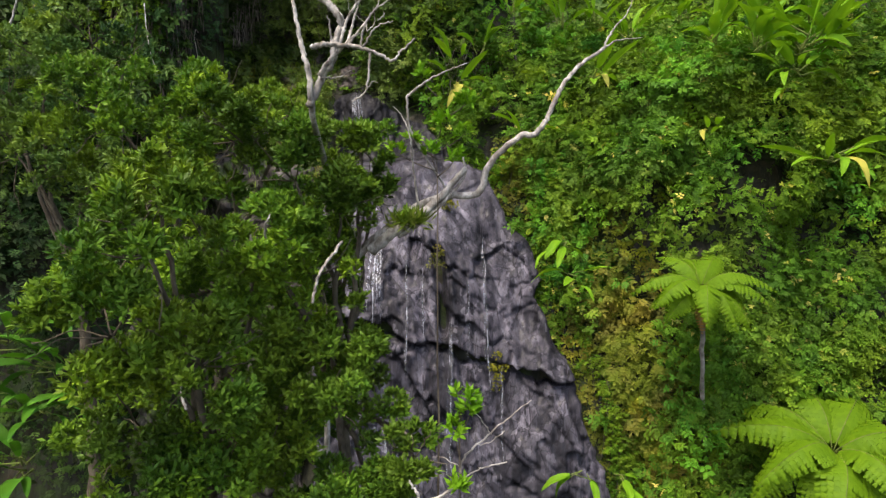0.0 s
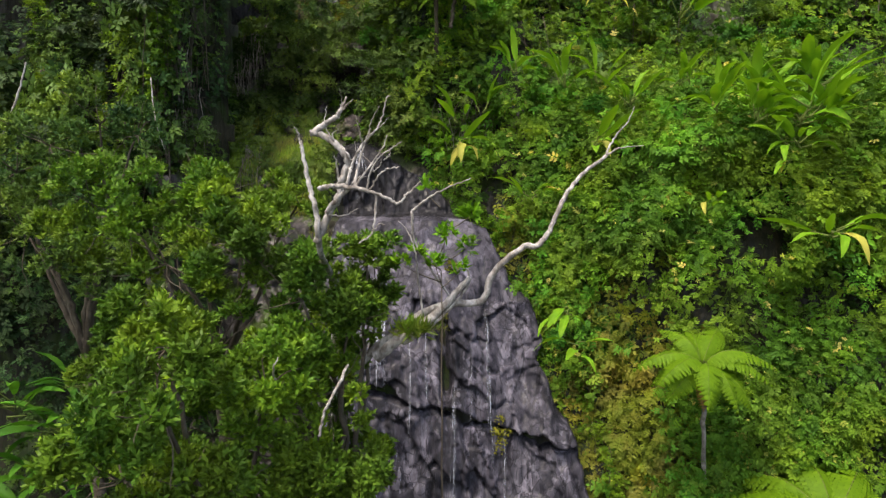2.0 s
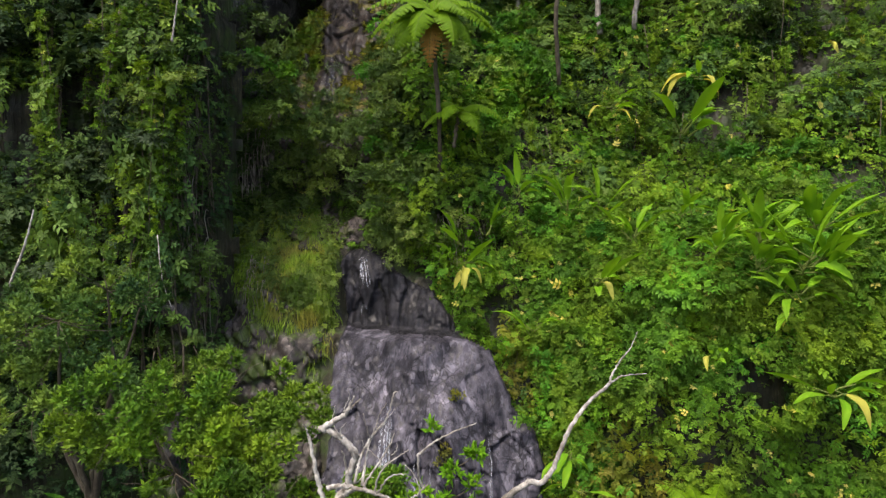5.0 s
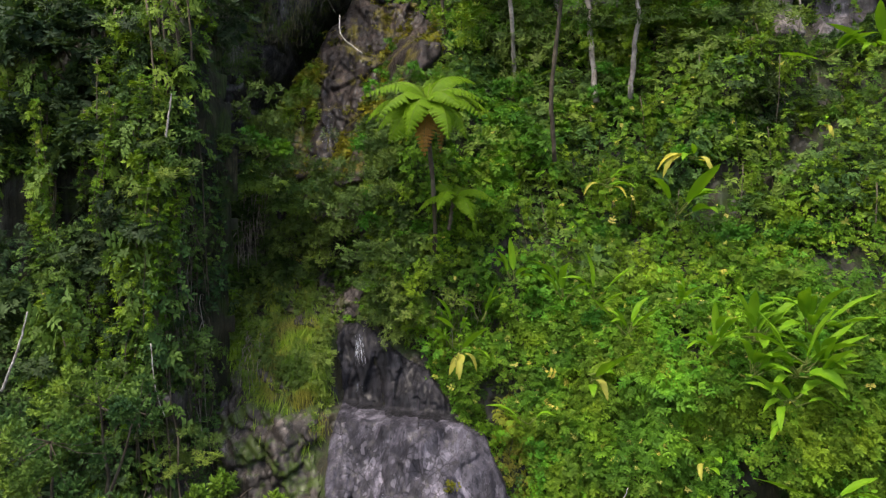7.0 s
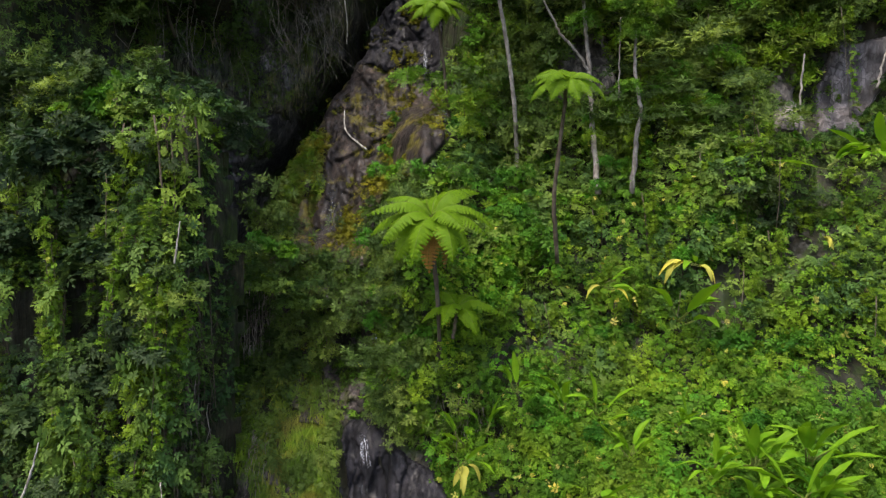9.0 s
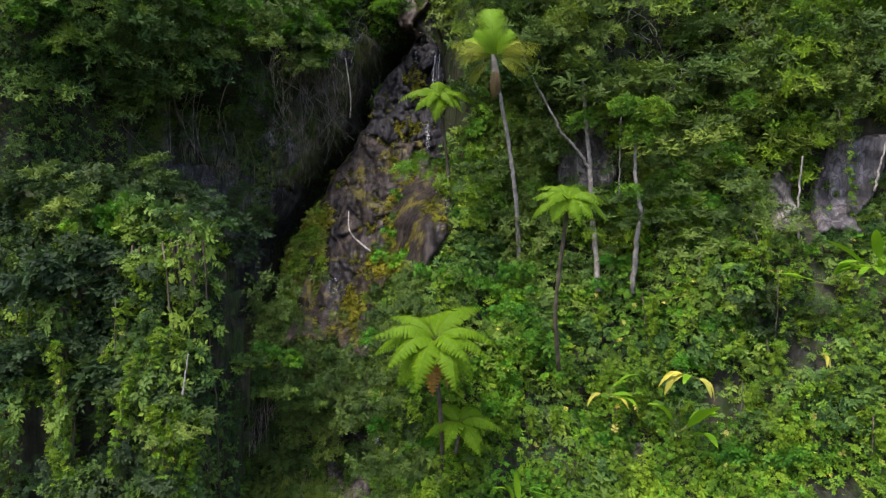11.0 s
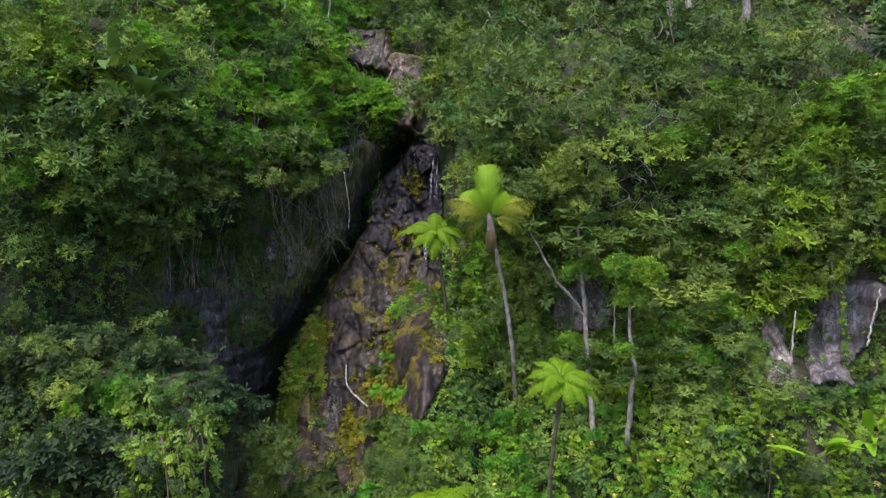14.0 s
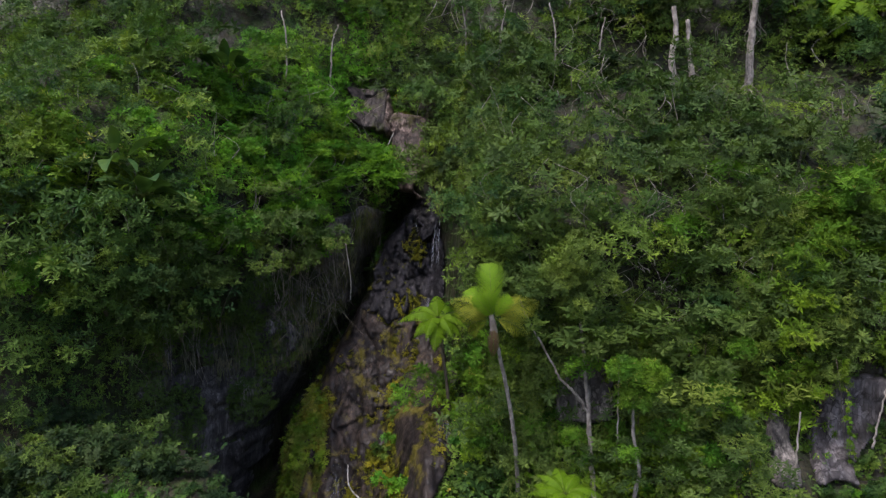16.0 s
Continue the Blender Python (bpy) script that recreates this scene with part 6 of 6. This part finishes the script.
dead("fallen_branch", [
    ("bough", [(-2.2, 11.0, 8.6), (-1.43, 10.8, 9.43), (-0.98, 10.7, 9.83), (-0.4, 10.7, 10.25), (0.12, 10.7, 10.42), (0.59, 10.7, 10.47), (0.79, 10.6, 10.97), (1.25, 10.5, 11.37), (1.5, 10.45, 11.41), (1.71, 10.5, 11.72), (1.9, 10.6, 12.12), (2.24, 10.8, 12.56), (2.72, 11.0, 12.92)], 0.13, 0.045),
    ("fork", [(2.72, 11.0, 12.92), (2.8, 11.05, 13.1), (2.97, 11.1, 13.35), (3.12, 11.15, 13.5), (3.26, 11.2, 13.79)], 0.035, 0.01),
    ("fork", [(2.72, 11.0, 12.92), (2.98, 11.0, 13.06), (3.37, 11.0, 13.09)], 0.032, 0.008),
    ("fork", [(-0.75, 10.65, 9.75), (-0.36, 10.6, 9.98), (0.03, 10.6, 10.34), (0.36, 10.6, 10.75), (0.29, 10.6, 11.16)], 0.075, 0.02),
    ("stub", [(-1.2, 10.7, 9.5), (-0.83, 10.62, 9.81), (-0.26, 10.6, 10.19), (0.11, 10.58, 10.57), (0.38, 10.55, 10.87)], 0.17, 0.07),
    ("twig", [(-0.4, 10.6, 10.2), (-0.48, 10.4, 10.87), (-0.51, 10.2, 11.28), (-0.62, 10.2, 11.61), (-0.78, 10.2, 11.8)], 0.03, 0.008),
    ("twig", [(0.3, 10.5, 11.1), (-0.57, 10.2, 11.96), (-0.16, 10.2, 12.25), (0.38, 10.2, 12.48)][1:], 0.035, 0.012),
    ("twig", [(0.12, 10.6, 10.42), (-0.5, 10.3, 11.4), (-0.57, 10.2, 11.96)], 0.03, 0.03),
], "pale crooked dead branch reaching across the waterfall", "dead branch", seed=41)
dead("dead_branch", [
    ("bough", [(-0.6, 7.9, 5.9), (-0.3, 7.7, 6.49), (0.15, 7.7, 6.76), (0.25, 7.7, 7.11), (0.52, 7.7, 7.37), (0.76, 7.7, 7.58), (1.07, 7.7, 7.83)], 0.035, 0.008),
    ("twig", [(0.17, 7.7, 6.8), (0.23, 7.7, 6.85), (0.45, 7.7, 6.98), (0.78, 7.7, 7.07)], 0.02, 0.01),
    ("twig", [(0.59, 7.7, 7.4), (0.42, 7.7, 7.65), (0.32, 7.7, 7.78)], 0.01, 0.005),
    ("twig", [(0.4, 7.7, 7.28), (0.55, 7.7, 7.3), (0.75, 7.7, 7.45)], 0.012, 0.006),
    ("twig", [(-0.2, 7.7, 6.5), (-0.3, 7.6, 6.68), (-0.4, 7.6, 6.88)], 0.035, 0.02),
    ("twig", [(0.2, 7.72, 7.0), (0.0, 7.7, 7.12), (-0.12, 7.7, 7.13)], 0.012, 0.006),
], "pale forked dead branch low before the falls", "dead branch", seed=51, jitter=0.006)
dead("broken_limb", [("limb", [(-1.45, 9.2, 9.7), (-1.57, 8.5, 9.41), (-1.67, 8.45, 9.19), (-1.72, 8.4, 8.92)], 0.035, 0.03)], "short bleached broken limb among leaves", "dead branch", seed=61)
dead("broken_limb", [("limb", [(-2.87, 7.7, 8.9), (-2.98, 7.35, 8.37), (-2.97, 7.2, 8.1), (-2.87, 7.1, 7.89)], 0.03, 0.025)], "short bleached broken limb among leaves", "dead branch", seed=62)
dead("broken_limb", [("limb", [(-2.3, 8.4, 9.6), (-2.22, 8.0, 9.9), (-2.14, 7.95, 10.08)], 0.03, 0.012)], "short bleached broken limb among leaves", "dead branch", seed=63)
dead("bare_stick", [("stick", [(-12.03, 17.3, 13.9), (-11.52, 17.3, 15.14), (-11.26, 17.3, 16.07)], 0.06, 0.03)], "bare white stick leaning on the vines", "stick", seed=64)
dead("bare_stick", [("stick", [(-7.97, 18.6, 20.9), (-7.88, 18.6, 21.5), (-7.78, 18.6, 22.14)], 0.05, 0.025)], "bare white stick standing out of the vines", "stick", seed=65)
dead("bare_stick", [("stick", [(-9.81, 34.0, 38.1), (-9.78, 34.0, 39.2), (-9.72, 34.0, 40.27)], 0.07, 0.05)], "bare white stick standing out of the scrub", "stick", seed=66)
dead("bare_stick", [("stick", [(-3.53, 41.0, 42.0), (-4.6, 40.2, 39.6), (-5.84, 39.2, 37.43)], 0.05, 0.09)], "long bare pole leaning against the rock", "stick", seed=67)
dead("hanging_root", [("root", [(-5.72, 35.3, 35.1), (-5.5, 35.6, 33.13), (-5.57, 35.8, 31.95)], 0.06, 0.05)], "pale root hanging from the overhang", "root", seed=68)
dead("dead_branch", [("bough", [(-4.06, 25.4, 26.5), (-3.96, 25.2, 25.65), (-3.14, 25.0, 24.9)], 0.03, 0.06), ], "pale bent dead branch on the mossy rock", "dead branch", seed=69)
dead("hanging_vine", [("stem", [(-7.42, 16.2, 15.4), (-7.24, 16.0, 14.32), (-7.02, 16.0, 13.6)], 0.02, 0.015)], "bare pale vine hanging down", "vine", seed=70)


# ---------------------------------------------------------------- trunks on the slopes
def pale_tree(limbs, blobs, n, label, seed, material=None, bark=None):
    root = thing("tree", limbs[0][0][0], label, "tree", "trees on the slope")
    for k, (path, a, b) in enumerate(limbs):
        nn = 6 * len(path)
        part("trunk" if k == 0 else "limb", tubes("trunk", [(curve_path(path, nn, 0.02, seed + k), np.linspace(a, b, nn))], bark or M_PALE, 8, 0.06, seed + k), root)
    if n:
        rng = np.random.default_rng(seed)
        part("crown", sprigs("crown", *blob_leaves(blobs, int(n / 2.6), rng, (0.18, 0.36), front=(0, -1, 0), wide=1.0), material or M_OLIVE, seed, FAR_SPRIGS), root)
    return root


pale_tree([([(6.06, 26.0, 23.2), (5.93, 26.4, 25.65), (5.82, 26.6, 28.0), (5.71, 26.7, 29.3), (5.61, 26.7, 30.6), (5.5, 26.8, 32.0)], 0.12, 0.06), ([(5.82, 26.6, 28.2), (5.15, 26.5, 29.16), (4.61, 26.4, 29.68), (4.18, 26.4, 30.5), (3.22, 26.3, 32.23), (2.9, 26.3, 33.2)], 0.065, 0.03)], [(5.4, 26.6, 32.6, 1.0), (4.6, 26.8, 33.6, 1.1), (6.3, 26.6, 33.4, 0.9), (3.6, 26.4, 33.4, 0.8), (5.4, 26.4, 34.6, 1.0)], 4200, "pale-barked forked tree with a thin olive crown", 701)
pale_tree([([(7.25, 25.4, 23.2), (7.34, 25.2, 25.34), (7.48, 25.1, 26.26), (7.22, 25.0, 27.73), (7.2, 25.0, 29.4)], 0.11, 0.05)], [(7.2, 25.0, 29.2, 0.8), (7.7, 25.0, 30.0, 0.9), (6.8, 25.0, 30.3, 0.7)], 2200, "grey-trunked tree wrapped in vines", 702, M_VINE)
pale_tree([([(13.64, 25.2, 24.5), (13.74, 25.3, 27.12), (13.9, 25.4, 28.6)], 0.045, 0.03)], [], 0, "thin pale bare trunk before the rock slab", 703)
pale_tree([([(16.6, 25.2, 27.2), (16.9, 25.3, 28.3), (17.24, 25.4, 29.5)], 0.045, 0.03)], [], 0, "thin pale leaning trunk before the rock slab", 704)
pale_tree([([(6.89, 26.2, 27.0), (6.93, 26.2, 28.6), (6.97, 26.2, 30.3)], 0.035, 0.02)], [], 0, "thin pale bare stem on the slope", 705)
pale_tree([([(14.07, 39.98, 43.50), (13.67, 39.98, 46.00), (13.96, 40.08, 47.73), (13.86, 40.17, 49.46)], 0.24, 0.14)], [(14.4, 41.6, 50.4, 1.4), (13.4, 41.8, 50.8, 1.2), (15.2, 41.8, 51.0, 1.2)], 2600, "stout pale trunk high on the slope", 706)
pale_tree([([(15.15, 40.37, 43.88), (14.93, 40.37, 46.67), (14.77, 40.37, 48.69)], 0.2, 0.13)], [(15.6, 41.8, 50.0, 1.2), (16.6, 41.8, 50.6, 1.2)], 1800, "stout pale trunk high on the slope", 707)
pale_tree([([(18.31, 39.98, 43.69), (18.58, 40.08, 47.83), (18.92, 40.17, 50.81)], 0.26, 0.16)], [(19.8, 41.6, 52.0, 1.4), (18.8, 41.8, 52.6, 1.3)], 1800, "stout pale trunk high on the slope", 708)
for k, (x, z, h) in enumerate(((1.0, 46.5, 4.5), (3.2, 46.0, 4.2), (-9.8, 45.0, 4.0), (-7.6, 46.4, 2.6), (6.6, 46.2, 4.0), (9.6, 46.0, 3.5))):
    y = float(lie(np.array([x]), np.array([z]))[0]) - 1.3
    pale_tree([([(x, y, z - 1.2), (x + 0.15, y, z + h * 0.5), (x + (0.5 if k % 2 else -0.2), y + 0.2, z + h)], 0.06, 0.04)], [], 0, "thin grey sapling trunk at the top of the slope", 720 + k)


# ---------------------------------------------------------------- hanging roots and twigs
def strands(name, n, start, drop, seed, material, label, thick=0.015, sway=0.15, category="roots"):
    rng = np.random.default_rng(seed)
    limbs = []
    for k in range(n):
        p = np.array(start(rng))
        d = rng.uniform(*drop)
        pts = [p + np.array([0, 0.3, 0.1]), p, p + np.array([rng.normal(0, sway), rng.normal(0, sway * 0.5), -d * 0.5]), p + np.array([rng.normal(0, sway * 1.6), rng.normal(0, sway), -d])]
        limbs.append((curve_path(pts, 9, 0.02, seed + k), np.linspace(thick * rng.uniform(0.6, 1.5), thick * 0.4, 9)))
    return single(name, tubes(name, limbs, material, 4, 0.05, seed), label, category, "hanging growth", "stuff")


def lip(x0, x1, z0, z1, out, lie=lie):
    def start(rng):
        x, z = rng.uniform(x0, x1), rng.uniform(z0, z1)
        return x, float(lie(np.array([x]), np.array([z]))[0]) - out, z
    return start


strands("hanging_roots", 60, lip(-9.4, -6.4, 33.6, 36.0, 1.6), (1.5, 5.0), 801, M_ROOT, "grey-brown roots hanging from the overhang", 0.018, 0.55)
strands("hanging_roots", 26, lip(-14, -9, 30.5, 33.6, 0.8), (1.5, 4.0), 802, M_ROOT, "grey-brown roots hanging from the overhang", 0.02, 0.3)
strands("hanging_roots", 50, lip(-8.4, -7.4, 17.0, 19.5, 1.0), (2.0, 4.0), 803, M_ROOT, "pale bare vines hanging in a bundle", 0.012, 0.1)
strands("hanging_roots", 130, lip(-9.2, -7.9, 13.0, 20.5, 0.5, lie_spur), (1.5, 4.5), 809, M_BARK, "dark bare stems hanging in a bundle on the spur", 0.018, 0.18)
strands("hanging_roots", 40, lip(-9.1, -7.9, 13.5, 19.5, 0.7, lie_spur), (1.5, 4.0), 810, M_ROOT, "pale bare vines hanging in a bundle on the spur", 0.013, 0.15)
strands("hanging_roots", 30, lip(-7.2, -6.4, 13.2, 14.4, 0.5), (1.5, 3.0), 804, M_ROOT, "dry roots trailing over the rock", 0.014, 0.2)
strands("hanging_roots", 36, lip(-0.6, 1.8, 15.0, 16.2, 0.5), (0.8, 2.0), 805, M_ROOT, "dry brown roots and stems over the dark rock", 0.015, 0.2)
strands("bare_twigs", 110, lip(2, 19, 31, 38, 1.3), (-2.2, -0.6), 806, M_PALE, "thin grey bare twigs in the scrub", 0.022, 0.5, "twigs")
strands("bare_twigs", 90, lip(-20, -4, 33, 44, 1.3), (-2.2, -0.6), 807, M_PALE, "thin grey bare twigs in the scrub", 0.02, 0.5, "twigs")
strands("bare_twigs", 110, lip(-2, 24, 40, 51, 1.4), (-2.8, -0.8), 808, M_PALE, "thin grey bare twigs in the scrub", 0.03, 0.5, "twigs")


# ---------------------------------------------------------------- water
def fall(x, z_top, z_bot, w_top, w_bot, out, seed, label, material, run=0.0):
    """A thin fall: many narrow strands of water, close to the rock, that start and end unevenly."""
    rng = np.random.default_rng(seed)
    root = None
    for _ in range(max(2, int(30 * max(w_top, w_bot)))):
        u0 = rng.uniform(-0.5, 0.5)
        s = np.linspace(rng.uniform(0, 0.25), rng.uniform(0.6, 1.0), 26)
        zz = z_top + (z_bot - z_top) * s
        cx = x + u0 * (w_top + (w_bot - w_top) * s) + run * s + 0.10 * (fbm(zz * 1.2, zz * 0 + seed, seed, 3) - 0.5) + 0.03 * (vnoise(zz * 3, zz * 0 + u0 * 90, seed) - 0.5)
        ww = rng.uniform(0.005, 0.018) * np.sin(np.linspace(0.15, 3.0, 26)) ** 0.5
        u = np.array([-1.0, 0.0, 1.0])
        X = cx[:, None] + ww[:, None] * u[None]
        Z = np.repeat(zz[:, None], 3, 1)
        Y = lie(X, Z) - out - 0.03 * (1 - u[None] ** 2) - 0.08 * rng.uniform()
        V = np.stack([X, Y, Z], -1).reshape(-1, 3)
        i, j = np.meshgrid(np.arange(25), np.arange(2), indexing="ij")
        q = np.stack([i * 3 + j, i * 3 + j + 1, (i + 1) * 3 + j + 1, (i + 1) * 3 + j], -1).reshape(-1, 4)
        if root is None:
            root = thing("waterfall", tuple(float(c) for c in V[-2]), label, "waterfall", "streams of the waterfall")
        part("strand", mesh_from("strand", V, q.ravel(), np.full(len(q), 4), material, True), root)
    return root


fall(-1.95, 10.3, 6.9, 0.3, 0.5, 0.75, 901, "white falling water over the dark rock", M_WHITE)
fall(-1.7, 6.9, 1.0, 0.5, 0.9, 0.7, 902, "thin white water film on the dark rock", M_FILM, 0.2)
fall(-1.0, 9.3, 5.5, 0.06, 0.12, 0.72, 903, "thin thread of falling water", M_WATER)
fall(-0.55, 9.0, 6.0, 0.05, 0.1, 0.72, 904, "thin thread of falling water", M_WATER)
fall(0.25, 7.5, 1.0, 0.08, 0.25, 0.72, 905, "thin thread of falling water", M_WATER, -0.15)
fall(1.15, 9.6, 4.6, 0.06, 0.12, 0.72, 906, "thin thread of falling water", M_WATER, 0.1)
fall(0.7, 8.6, 5.4, 0.04, 0.09, 0.72, 907, "thin thread of falling water", M_WATER)
fall(1.6, 6.8, 3.5, 0.06, 0.10, 0.72, 908, "thin thread of falling water", M_WATER)
fall(4.0, 3.4, 0.4, 0.2, 0.3, 0.7, 909, "thin white water film at the edge of the rock", M_WATER)
fall(-3.1, 14.5, 13.4, 0.25, 0.5, 0.7, 910, "small white fall over the black rock step", M_WHITE, 0.15)
fall(-3.0, 12.9, 12.4, 0.3, 0.5, 0.55, 911, "small white fall over the black rock step", M_FILM)
fall(-0.75, 36.6, 33.4, 0.3, 0.65, 1.3, 912, "white upper fall beside the leaves", M_WHITE, -0.2)
fall(-2.2, 37.2, 35.4, 0.12, 0.2, 1.2, 913, "thin thread of falling water", M_WATER, 0.3)
fall(-1.3, 32.0, 29.8, 0.25, 0.35, 1.3, 914, "white fall glimpsed behind the tree fern", M_WHITE, 0.1)
fall(-0.5, 28.4, 26.0, 0.6, 0.8, 1.3, 915, "thin white water film on the rock", M_FILM, 0.2)
fall(-5.7, 24.6, 20.6, 0.7, 1.2, 0.9, 916, "thin white water film on the ochre rock", M_FILM, -0.2)
fall(-5.0, 19.4, 18.4, 0.5, 0.7, 0.9, 917, "small white fall in the gully", M_WATER)
fall(-2.9, 17.9, 17.2, 0.25, 0.35, 0.9, 918, "small white fall in the gully", M_WATER)


def rock_tuft(x, z, size, n, label, seed, material):
    """A small plant in a crack of the bare rock."""
    rng = np.random.default_rng(seed)
    y = float(lie(np.array([x]), np.array([z]))[0]) - 0.45
    root = thing("rock_plant", (x, y, z), label, "plant", "small plants on the rock")
    blobs = [(x + rng.normal(0, 0.3) * size, y, z + rng.normal(0, 0.55) * size, 0.35 * size) for _ in range(6)]
    part("foliage", leaves("foliage", *blob_leaves(blobs, n, rng, (0.05, 0.10), front=(0, -1, 0)), material), root)
    part("stem", tubes("stem", [(curve_path([(x, y + 0.4, z - 0.3 * size), (x, y + 0.1, z), (x, y, z + 0.3 * size)], 6), np.linspace(0.015, 0.006, 6))], M_STALK, 4), root)


rock_tuft(1.5, 5.9, 0.42, 260, "small yellow-green plant in a crack of the wet rock", 951, M_MOSS)
rock_tuft(3.1, 5.85, 0.3, 160, "small yellow-green plant in a crack of the wet rock", 952, M_VINE)
rock_tuft(-0.2, 8.9, 0.4, 220, "small green plant in a crack of the wet rock", 953, M_DRY)
rock_tuft(0.15, 10.3, 0.3, 160, "small yellow-green plant in a crack of the wet rock", 954, M_MOSS)
rock_tuft(-3.4, 43.5, 1.3, 900, "yellow-green grass tuft between the boulders", 955, M_MOSS)
for k, (x, z, n) in enumerate(((15.9, 27.6, 0.3), (16.3, 27.2, 0.4), (16.9, 28.3, 0.35), (14.9, 26.9, 0.5), (15.3, 26.2, 0.45))):
    rock_tuft(x, z, n, 160, "small yellow-green plant in a crack of the grey slab", 960 + k, M_VINE)


def branch_grass(x, y, z, seed):
    """A tuft of grass-like leaves growing on the fallen branch."""
    rng = np.random.default_rng(seed)
    root = thing("grass_tuft", (x, y, z), "green grassy tuft growing on the dead branch", "plant")
    n = 150
    way = unit(rng.normal(0, 0.55, (n, 3)) + np.array([0, -0.25, 0.7]))
    foot = np.array([x, y, z]) + rng.normal(0, 0.09, (n, 3)) * np.array([1.4, 0.6, 0.5])
    part("blades", leaves("blades", foot, way, rng.normal(size=(n, 3)) + np.array([0, -1.0, 0.3]), rng.uniform(0.18, 0.36, n), 0.045, M_GRASS), root)


branch_grass(-0.55, 10.5, 9.98, 981)
